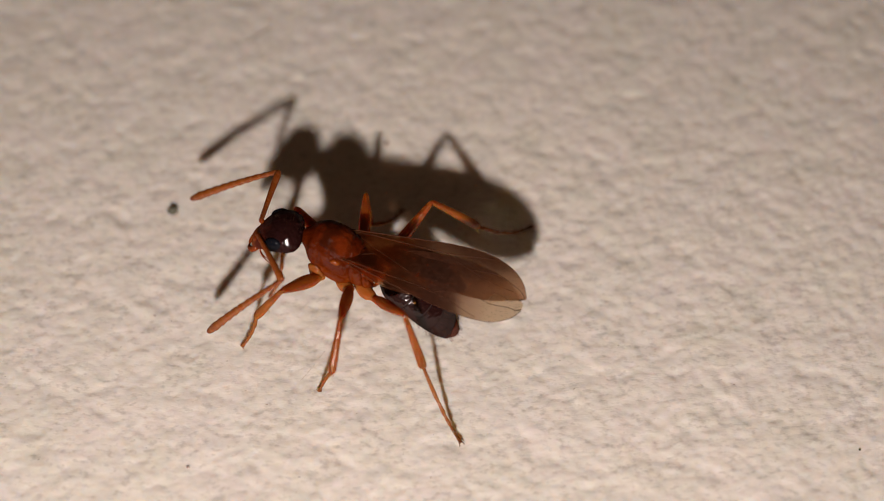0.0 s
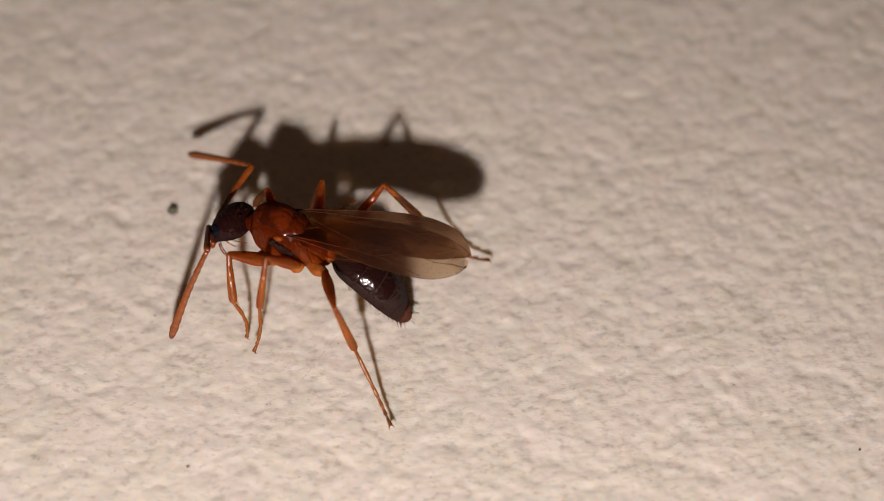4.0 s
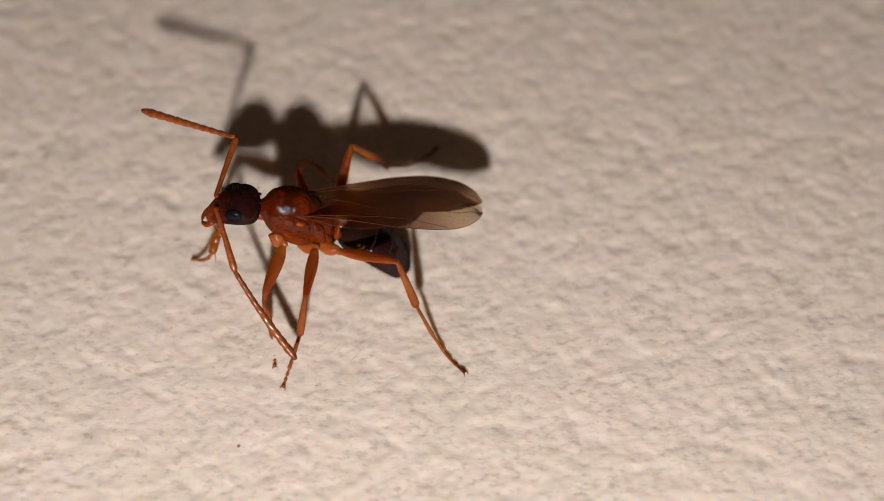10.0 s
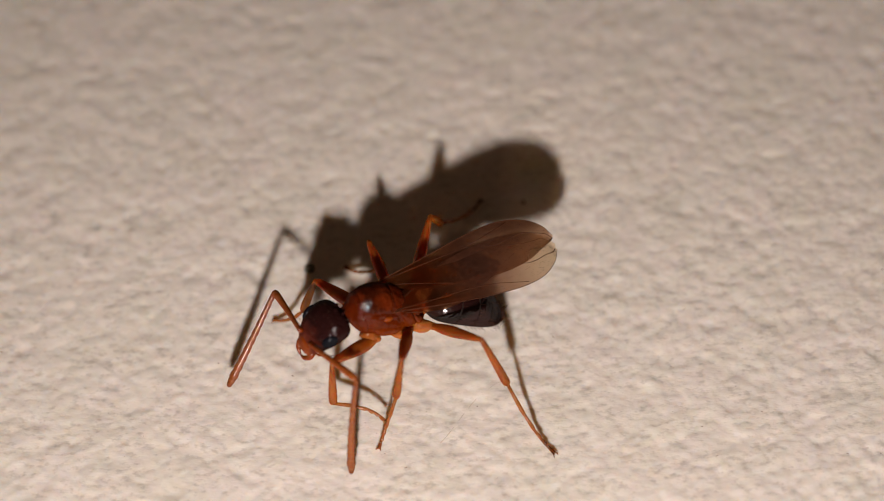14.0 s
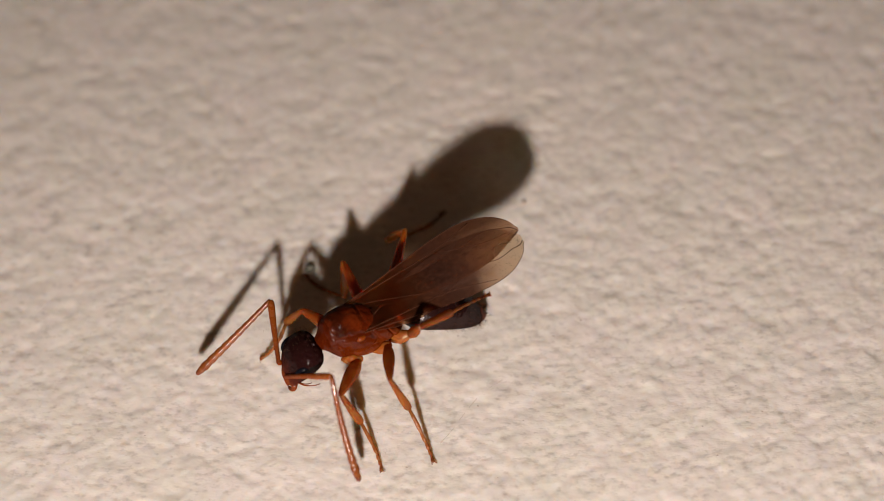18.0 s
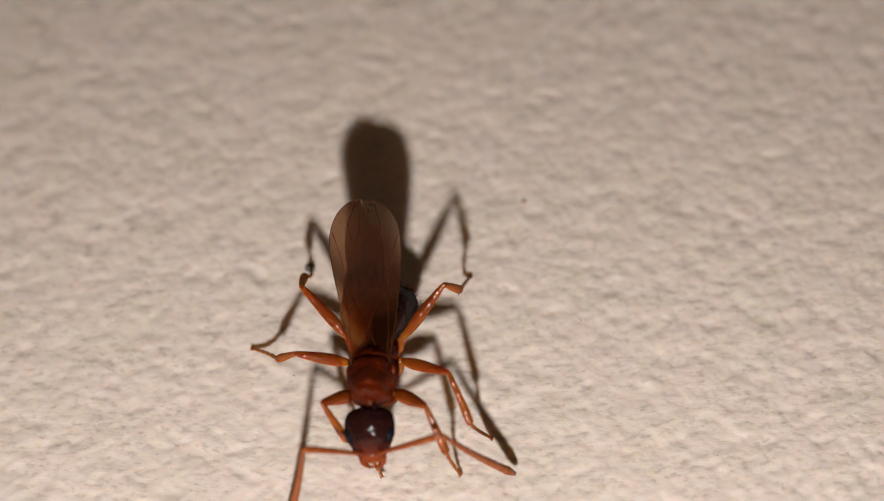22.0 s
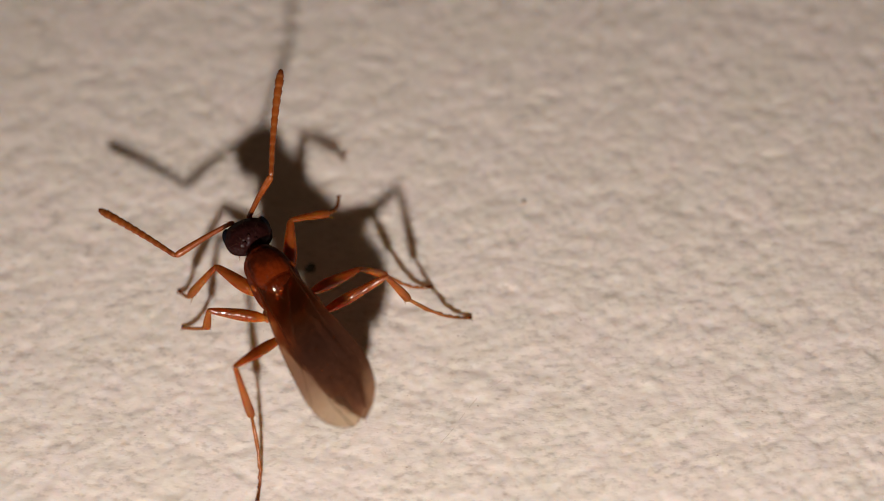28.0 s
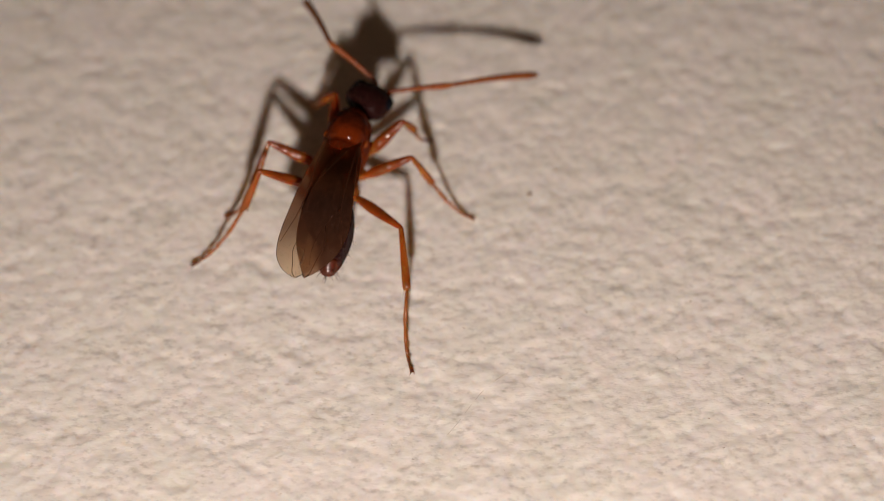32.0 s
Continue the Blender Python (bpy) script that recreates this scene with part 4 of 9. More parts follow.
    for wing in (forewing_left, forewing_right, hindwing_left, hindwing_right):
        walk(wing, [
        (0, mm(.238, 0, .532, 0, 6, -3.7)), (.5, mm(.238, 0, .532, 5.6, 7.6, -5.2)), (1, mm(.238, 0, .532, 11.2, 9.4, -6.4)),
        (1.5, mm(.238, 0, .532, 12.7, 5.8, -3.2)), (2, mm(.238, 0, .532, 14.3, 2.1, -.3)), (2.5, mm(.238, 0, .532, 10.6, 2.4, -3)),
        (3, mm(.238, 0, .532, 6.8, 1.1, -1.8)), (3.5, mm(.238, 0, .532, .9, -3.7, -1.5)), (4, mm(.238, 0, .532, -3.8, -3.2, .2)),
        (4.5, mm(.238, 0, .532, -2.5, -3.2, 2.9)), (5, mm(.238, 0, .532, -1.2, -2.8, 5)), (5.5, mm(.238, 0, .532, 1.3, -3.7, 3.9)),
        (6, mm(.238, 0, .532, -6.8, -.2, -14.5)), (6.5, mm(.238, 0, .532, 5.5, 3.9, -6.9)), (7, mm(.238, 0, .532, 9.8, 4.7, 2)),
        (7.5, mm(.238, 0, .532, 1.1, 2.3, 2.8)), (8, mm(.238, 0, .532, -5.4, -1.9, 2.6)), (8.5, mm(.238, 0, .532, -5.7, 1.2, -5.6)),
        (9, mm(.238, 0, .532, -6.1, 1.9, 1.1)), (9.15, mm(.238, 0, .532, 1, 1, -.9)), (9.5, mm(.238, 0, .532, 2.2, .9, -1.3)),
        (10, mm(.238, 0, .532, 10.5, 7.8, -.2)), (10.5, mm(.238, 0, .532, 5.2, 5.4, -2.9)), (11, mm(.238, 0, .532, 0, 4.6, -.8)),
        (11.5, mm(.238, 0, .532, -2.5, 5.2, -1.9)), (12, mm(.238, 0, .532, -5, 5.6, -2.8)), (12.5, mm(.238, 0, .532, -4.4, 3.6, -.4)),
        (13, mm(.238, 0, .532, -3.9, 2.5, 1.8)), (13.5, mm(.238, 0, .532, -3.9, 2.6, 1.5)), (14, mm(.238, 0, .532, -4, 2.9, .8)),
        (14.5, mm(.238, 0, .532, -2, 4.8, -1.8)), (15, mm(.238, 0, .532, 0, 5, -1.5)), (15.5, mm(.238, 0, .532, 0, 5, -.7)), (16, mm(.238, 0, .532, 0, 5.1, .2)),
        (16.5, mm(.238, 0, .532, 0, 5.2, .6)), (17, mm(.238, 0, .532, 0, 6.3, -1.9)), (17.5, mm(.238, 0, .532, -4, 5.3, -3.8)),
        (18, mm(.238, 0, .532, -7.9, 3.5, -4.4)), (18.5, mm(.238, 0, .532, -8.2, 1.9, -3.8)), (19, mm(.238, 0, .532, -8.6, .9, -2.6)),
        (19.5, mm(.238, 0, .532, -4.5, 4.8, -1.8)), (20, mm(.238, 0, .532, -.3, 6.9, -1)), (20.5, mm(.238, 0, .532, 0, .8, 5)),
        (21, mm(.238, 0, .532, 0, 1.9, 4.2)), (21.5, mm(.238, 0, .532, 0, 1.5, 3.8)), (22, mm(.238, 0, .532, -.6, .7, 3.4)),
        (22.5, mm(.238, 0, .532, 6, -1.6, 3.1)), (23, mm(.238, 0, .532, 12.7, 3, 5.8)), (23.5, mm(.238, 0, .532, 13.1, 1.2, 7.2)),
        (24, mm(.238, 0, .532, 13.6, -.5, 8)), (24.5, mm(.238, 0, .532, 11.5, .7, 6.9)), (25, mm(.238, 0, .532, 9.4, 2.5, 5.5)),
        (25.5, mm(.238, 0, .532, 4.7, 3.9, 3.4)), (26, mm(.238, 0, .532, 0, 3.5, 1.3)), (26.5, mm(.238, 0, .532, 0, 2.5, -.3)),
        (27, mm(.238, 0, .532, 0, 1.6, -1.7)), (27.5, mm(.238, 0, .532, 0, 1.1, -3.1)), (28, mm(.238, 0, .532, 0, 4.7, -4.2)),
        (28.5, mm(.238, 0, .532, 2, -2.6, -5.6)), (29, mm(.238, 0, .532, 3.7, -3.8, -3.8)), (29.5, mm(.238, 0, .532, 1.8, .8, -1.6)),
        (30, mm(.238, 0, .532, 0, 4.8, -.2)), (30.5, mm(.238, 0, .532, 0, .6, -2.4)), (31, mm(.238, 0, .532, 0, 3.4, -1)),
        (31.5, mm(.238, 0, .532, .7, 4.6, 2.3)), (32, mm(.238, 0, .532, 1.4, 9.3, 5.6)),])
    walk(scape_left, [
        (0, mm(1.21, .267, -.05, 0, -5.2, 121.3)), (.5, mm(1.21, .267, -.05, .2, -.4, 118.3)), (1, mm(1.21, .267, -.05, .6, 9.5, 119.6)),
        (1.5, mm(1.21, .267, -.05, .3, -6.5, 127.3)), (2, mm(1.21, .267, -.05, -4.9, -18.5, 149.1)), (2.5, mm(1.21, .267, -.05, 1, -4.2, 126.4)),
        (3, mm(1.21, .267, -.05, .5, -6.8, 130.6)), (3.5, mm(1.21, .267, -.05, .4, -5.6, 131.9)), (4, mm(1.21, .267, -.05, 1.4, -8.8, 123.2)),
        (4.5, mm(1.21, .267, -.05, 6.6, -16.3, 97.4)), (5, mm(1.21, .267, -.05, 15, -20.4, 69.6)), (5.5, mm(1.21, .267, -.05, 18.3, -20.5, 60)),
        (5.75, mm(1.21, .267, -.05, 12.8, .5, 80.4)), (6, mm(1.21, .267, -.05, 17.1, 26, 107)), (6.5, mm(1.21, .267, -.05, 16.5, 17.2, 106.4)),
        (7, mm(1.21, .267, -.05, 18.2, 7.2, 114.4)), (7.5, mm(1.21, .267, -.05, 16.8, -11.2, 104.7)), (8, mm(1.21, .267, -.05, 11, -30.6, 118.1)),
        (8.5, mm(1.21, .267, -.05, 19.5, -29.7, 102.3)), (9, mm(1.21, .267, -.05, 15.5, -10.5, 115.2)), (9.15, mm(1.21, .267, -.05, 15.5, -14.3, 114.8)),
        (9.5, mm(1.21, .267, -.05, 15.6, -23, 114)), (10, mm(1.21, .267, -.05, 19.8, 37.5, 120.5)), (10.5, mm(1.21, .267, -.05, 15, -3.2, 106.7)),
        (11, mm(1.21, .267, -.05, 16.7, -33, 102)), (11.5, mm(1.21, .267, -.05, 12.7, -12, 111.7)), (12, mm(1.21, .267, -.05, 12.4, 9.9, 120.5)),
        (12.5, mm(1.21, .267, -.05, 12.5, -6.2, 120.7)), (13, mm(1.21, .267, -.05, 11.8, -20.4, 123.4)), (13.5, mm(1.21, .267, -.05, 15.9, -15.8, 111.2)),
        (14, mm(1.21, .267, -.05, 17.8, -8.9, 103.7)), (14.5, mm(1.21, .267, -.05, 14.1, -10.3, 123)), (15, mm(1.21, .267, -.05, 14.2, -6.2, 122.2)),
        (15.5, mm(1.21, .267, -.05, 14.4, 3, 119.9)), (16, mm(1.21, .267, -.05, 13.9, 12.3, 116.1)), (16.5, mm(1.21, .267, -.05, 12.6, 16.4, 110.8)),
        (17, mm(1.21, .267, -.05, 9.8, -3.4, 95.6)), (17.5, mm(1.21, .267, -.05, 7, -13.7, 113.9)), (18, mm(1.21, .267, -.05, 1.6, -16.3, 134.1)),
        (18.5, mm(1.21, .267, -.05, 2, -15.1, 132.7)), (19, mm(1.21, .267, -.05, 1.7, -11, 134.2)), (19.5, mm(1.21, .267, -.05, 2, -26.9, 132.9)),
        (20, mm(1.21, .267, -.05, 9.5, -27.2, 116.4)), (20.5, mm(1.21, .267, -.05, 9.8, -21.1, 115.7)), (21, mm(1.21, .267, -.05, 9, -26.1, 117.7)),
        (21.5, mm(1.21, .267, -.05, 12.7, -21.7, 108.7)), (22, mm(1.21, .267, -.05, 15.8, -16.9, 100)), (22.5, mm(1.21, .267, -.05, 15.9, -18.2, 99.1)),
        (23, mm(1.21, .267, -.05, 9.8, -8.3, 123.9)), (23.5, mm(1.21, .267, -.05, 14.6, -40.7, 109.8)), (24, mm(1.21, .267, -.05, 7.2, -67.8, 115.3)),
        (24.5, mm(1.21, .267, -.05, -30.9, -61.2, 154.9)), (25, mm(1.21, .267, -.05, -47.4, -36.2, 175.9)), (25.5, mm(1.21, .267, -.05, -14.7, -56.2, 132)),
        (26, mm(1.21, .267, -.05, -.3, -46.8, 114.2)), (26.5, mm(1.21, .267, -.05, 5.5, -29.7, 105.5)), (27, mm(1.21, .267, -.05, 7.3, -11.4, 101.1)),
        (27.5, mm(1.21, .267, -.05, 7.7, 1.3, 98.3)), (28, mm(1.21, .267, -.05, 7.5, 8.3, 95.8)), (28.5, mm(1.21, .267, -.05, .8, 25.7, 71.1)),
        (29, mm(1.21, .267, -.05, 16.4, 5.4, 122.5)), (29.5, mm(1.21, .267, -.05, 16.2, -6.5, 116.6)), (30, mm(1.21, .267, -.05, 16.8, -10.9, 112.6)),
        (30.25, mm(1.21, .267, -.05, 21, -9.4, 82.2)), (30.5, mm(1.21, .267, -.05, 23.8, -5.5, 54)), (30.75, mm(1.21, .267, -.05, 18.1, -7.5, 87.6)),
        (31, mm(1.21, .267, -.05, 12, -7.5, 121.5)), (31.5, mm(1.21, .267, -.05, 19.7, -13.9, 70.1)), (32, mm(1.21, .267, -.05, 11.9, -19.1, 95.3)),])
    walk(flagellum_left, [
        (0, mm(.255, 1.839, .116, -.6, 49.8, 14.1)), (.5, mm(.335, 1.894, -.036, 4.7, 54.7, 20.7)), (1, mm(.31, 1.851, -.354, 11.9, 54.7, 29.5)),
        (1.5, mm(.096, 1.726, .159, 17.8, 43.5, 36.4)), (2, mm(-.293, 1.167, .536, 25.9, 32.8, 51.5)), (2.5, mm(.116, 1.749, .086, 44.8, 40.4, 86.3)),
        (3, mm(.017, 1.66, .168, -.6, 45.5, 25.2)), (3.5, mm(-.019, 1.634, .131, 14.8, 51.3, 45.8)), (4, mm(.209, 1.794, .232, 5.7, 51.8, 34.2)),
        (4.5, mm(.981, 2.025, .469, -19.3, 47.5, 1.9)), (5, mm(1.814, 1.889, .595, -39.1, 33.8, -28)), (5.5, mm(2.074, 1.766, .596, -46.2, 25, -42.7)),
        (5.75, mm(1.518, 2.088, -.067, -59.4, 32.4, -72.5)), (6, mm(.725, 1.855, -.859, -71.8, 35.5, -96.3)), (6.5, mm(.711, 1.96, -.595, -81.1, 36.6, -113.2)),
        (7, mm(.454, 1.936, -.281, -75.9, 46.9, -104.8)), (7.25, mm(.713, 2.046, -.001, -85.6, 71.7, -119.1)), (7.5, mm(.751, 2.02, .308, 83.4, 70.6, 50)),
        (8, mm(.46, 1.669, .89, 75.4, 19, 37)), (8.5, mm(.869, 1.835, .866, 57.4, 31, .8)), (9, mm(.436, 1.91, .286, 66.5, 33.9, 16.5)),
        (9.15, mm(.458, 1.891, .405, 71, 38.3, 23.6)), (9.5, mm(.519, 1.821, .672, 85.4, 46.3, 43.8)), (9.75, mm(.424, 1.936, -.154, 129.1, 40.1, 102.5)),
        (10, mm(.465, 1.53, -1.173, 147.4, 25, 136.6)), (10.25, mm(.555, 1.91, -.583, 127.8, 57.6, 110.4)), (10.5, mm(.679, 2.033, .052, 26.3, 61.2, 4.6)),
        (11, mm(.886, 1.783, .955, 28.5, 47, 7)), (11.5, mm(.542, 1.946, .334, 24.8, 42.8, 1.7)), (12, mm(.287, 1.835, -.367, 22, 39.8, -2.4)),
        (12.5, mm(.271, 1.845, .149, 31.6, 43.4, 12)), (13, mm(.258, 1.713, .593, 44.2, 44, 30.4)), (13.5, mm(.566, 1.923, .454, 51.4, 52.8, 39.9)),
        (14, mm(.776, 2.04, .235, 55.7, 55.7, 45.2)), (14.5, mm(.219, 1.791, .281, 42.7, 26.4, 24.5)), (15, mm(.23, 1.82, .15, 46.7, 33.3, 32.6)),
        (15.5, mm(.29, 1.866, -.147, 77.2, 50.9, 76.6)), (16, mm(.416, 1.888, -.442, 120.6, 43.6, 133.5)), (16.5, mm(.58, 1.924, -.57, 127.2, 38.7, 143.4)),
        (17, mm(1.029, 2.102, .059, 76.6, 49, 75.1)), (17.5, mm(.482, 1.908, .386, 70.4, 43, 66.5)), (18, mm(-.024, 1.539, .469, 67.8, 38.1, 62.5)),
        (18.5, mm(0, 1.578, .431, 63.8, 42.5, 56.2)), (19, mm(-.055, 1.566, .303, 59.4, 45.2, 50.1)), (19.5, mm(.088, 1.473, .786, 90.6, 43.3, 93.6)),
        (20, mm(.478, 1.738, .793, 78.3, 30.3, 72.2)), (20.5, mm(.461, 1.819, .616, 83, 49.3, 78.9)), (21, mm(.438, 1.735, .763, 64.3, 42, 53)),
        (21.5, mm(.658, 1.892, .633, 69.2, 45.4, 60.1)), (22, mm(.904, 2.008, .487, 75.7, 50.1, 68.9)), (22.5, mm(.932, 2, .527, 29.7, 66.8, 17.5)),
        (23, mm(.191, 1.784, .216, 42.1, 55, 31.5)), (23.5, mm(.734, 1.584, 1.155, 17.3, 37.6, -1.2)), (24, mm(.912, .898, 1.66, 10.3, 13.9, -11.2)),
        (24.5, mm(.405, .644, 1.569, 15, 28.5, -1.1)), (25, mm(-.277, .374, 1.04, 33, 36.3, 33.3)), (25.5, mm(.523, 1.03, 1.486, 46.6, 40.7, 55.8)),
        (26, mm(.692, 1.421, 1.296, 40.3, 43.5, 46.5)), (26.5, mm(.782, 1.813, .865, 21, 46.2, 19.7)), (27, mm(.86, 2.044, .315, 2.1, 41.1, -6.8)),
        (27.5, mm(.943, 2.094, -.093, -3.2, 34.9, -15.2)), (27.75, mm(.977, 2.093, -.2, 10.3, 16.9, 10.6)), (28, mm(1.026, 2.085, -.318, 14.9, -3, 31.6)),
        (28.5, mm(1.749, 1.842, -.851, 11.9, 22, -2.7)), (29, mm(.221, 1.817, -.223, 37.6, 59.7, 32)), (29.5, mm(.389, 1.908, .159, 52.9, 48.2, 50.4)),
        (30, mm(.513, 1.942, .298, 55.4, 31.8, 53.5)), (30.5, mm(2.291, 1.754, .129, 41.9, 0, 8)), (30.75, mm(1.285, 2.097, .19, 42.2, 10.9, 42)),
        (31, mm(.253, 1.829, .192, 48.3, 18, 77.9)), (31.25, mm(1.018, 2.068, .316, 33.8, 16.6, 41.5)), (31.5, mm(1.82, 1.953, .395, 22.5, 9.3, 6.6)),
        (32, mm(1.047, 2.005, .555, 34.9, 24.2, 54.5)),])
    walk(scape_right, [
        (0, mm(1.21, -.267, -.05, 0, -3.4, -95.5)), (.5, mm(1.21, -.267, -.05, 0, .3, -98.3)), (1, mm(1.21, -.267, -.05, 0, -1, -94.9)),
        (1.5, mm(1.21, -.267, -.05, 0, -7.9, -110.1)), (2, mm(1.21, -.267, -.05, -1.3, -21.4, -108.7)), (2.25, mm(1.21, -.267, -.05, -7.8, -14, -86.1)),
        (2.5, mm(1.21, -.267, -.05, -13.3, -5.9, -57.4)), (2.75, mm(1.21, -.267, -.05, -8.4, -13.5, -87.4)), (3, mm(1.21, -.267, -.05, -.6, -21.8, -117.3)),
        (3.5, mm(1.21, -.267, -.05, -1, -26.4, -116.4)), (4, mm(1.21, -.267, -.05, -5.2, -21.9, -106.7)), (4.5, mm(1.21, -.267, -.05, -9.8, -7.4, -90.8)),
        (5, mm(1.21, -.267, -.05, -10.2, 7.6, -77.3)), (5.5, mm(1.21, -.267, -.05, -9.4, 13.1, -72.6)), (6, mm(1.21, -.267, -.05, -11.7, 3.9, -87.6)),
        (6.5, mm(1.21, -.267, -.05, -11.8, 7, -89.7)), (7, mm(1.21, -.267, -.05, -11, 16.5, -84.6)), (7.5, mm(1.21, -.267, -.05, -12.2, -16.1, -123)),
        (8, mm(1.21, -.267, -.05, -19.4, -24.2, -100.7)), (8.25, mm(1.21, -.267, -.05, -34.9, -52.3, -74.1)), (8.5, mm(1.21, -.267, -.05, -79.1, -69.8, -24.9)),
        (8.75, mm(1.21, -.267, -.05, -5.3, -47.4, -102.6)), (9, mm(1.21, -.267, -.05, 8.5, -5.3, -119.4)), (9.15, mm(1.21, -.267, -.05, 8.1, -7.7, -115.6)),
        (9.5, mm(1.21, -.267, -.05, 6.5, -13.3, -106.5)), (10, mm(1.21, -.267, -.05, 6.1, -28.5, -105.4)), (10.5, mm(1.21, -.267, -.05, 4.5, 5.7, -94.4)),
        (11, mm(1.21, -.267, -.05, 9.2, 14.8, -66.2)), (11.5, mm(1.21, -.267, -.05, 4.4, .3, -93.2)), (12, mm(1.21, -.267, -.05, 6.5, -13.9, -119.8)),
        (12.5, mm(1.21, -.267, -.05, 5.4, 6.3, -109.9)), (13, mm(1.21, -.267, -.05, 9.1, 26.4, -96.5)), (13.5, mm(1.21, -.267, -.05, 8.9, 23.6, -97)),
        (14, mm(1.21, -.267, -.05, 9.6, 17.3, -94.9)), (14.5, mm(1.21, -.267, -.05, 8.3, 4.9, -100.3)), (15, mm(1.21, -.267, -.05, 8.2, 5.5, -102.2)),
        (15.5, mm(1.21, -.267, -.05, 8, 7, -103.5)), (16, mm(1.21, -.267, -.05, 7.9, 8.5, -104.9)), (16.5, mm(1.21, -.267, -.05, 7.5, 9.2, -107.4)),
        (17, mm(1.21, -.267, -.05, 6.9, -5.9, -114.7)), (17.5, mm(1.21, -.267, -.05, 7, -12.1, -115)), (18, mm(1.21, -.267, -.05, 6.8, -14.4, -114.4)),
        (18.5, mm(1.21, -.267, -.05, 6.8, -12.3, -114.5)), (19, mm(1.21, -.267, -.05, 6.5, -9.3, -112.5)), (19.5, mm(1.21, -.267, -.05, 5.6, -10.2, -107.4)),
        (20, mm(1.21, -.267, -.05, 3.2, -1.8, -86.8)), (20.5, mm(1.21, -.267, -.05, 8.4, -45.7, -104.4)), (20.75, mm(1.21, -.267, -.05, 6.2, -13.9, -100)),
        (21, mm(1.21, -.267, -.05, 6.4, 17.9, -95.8)), (21.5, mm(1.21, -.267, -.05, 7.6, -12.5, -91.2)), (22, mm(1.21, -.267, -.05, 6.2, -42.8, -87.4)),
        (22.5, mm(1.21, -.267, -.05, 21.8, -19.1, -114.4)), (23, mm(1.21, -.267, -.05, 11.8, -32.7, -92.6)), (23.5, mm(1.21, -.267, -.05, 13.4, -15.5, -94.4)),
        (24, mm(1.21, -.267, -.05, 13, -1.6, -84.4)), (24.5, mm(1.21, -.267, -.05, 14, -17.7, -98.9)), (25, mm(1.21, -.267, -.05, 19.4, -45.9, -110.5)),
        (25.5, mm(1.21, -.267, -.05, 54, -65.2, -152.6)), (26, mm(1.21, -.267, -.05, 42.8, -59.2, -140)), (26.5, mm(1.21, -.267, -.05, 28.8, -41.2, -122)),
        (27, mm(1.21, -.267, -.05, 23.4, -21.9, -111.6)), (27.5, mm(1.21, -.267, -.05, 21.9, -14.4, -107)), (28, mm(1.21, -.267, -.05, 24, -59.8, -108)),
        (28.5, mm(1.21, -.267, -.05, 12, -16.5, -90.1)), (29, mm(1.21, -.267, -.05, 8.2, -18.7, -77.8)), (29.5, mm(1.21, -.267, -.05, 8, -20.2, -77.2)),
        (30, mm(1.21, -.267, -.05, 3.6, -22.1, -65.3)), (30.5, mm(1.21, -.267, -.05, -2.5, -13, -46.8)), (31, mm(1.21, -.267, -.05, 1, -27.1, -57.2)),
        (31.5, mm(1.21, -.267, -.05, 10.5, -15.7, -80.1)), (32, mm(1.21, -.267, -.05, 4.3, -3.9, -43.1)),])
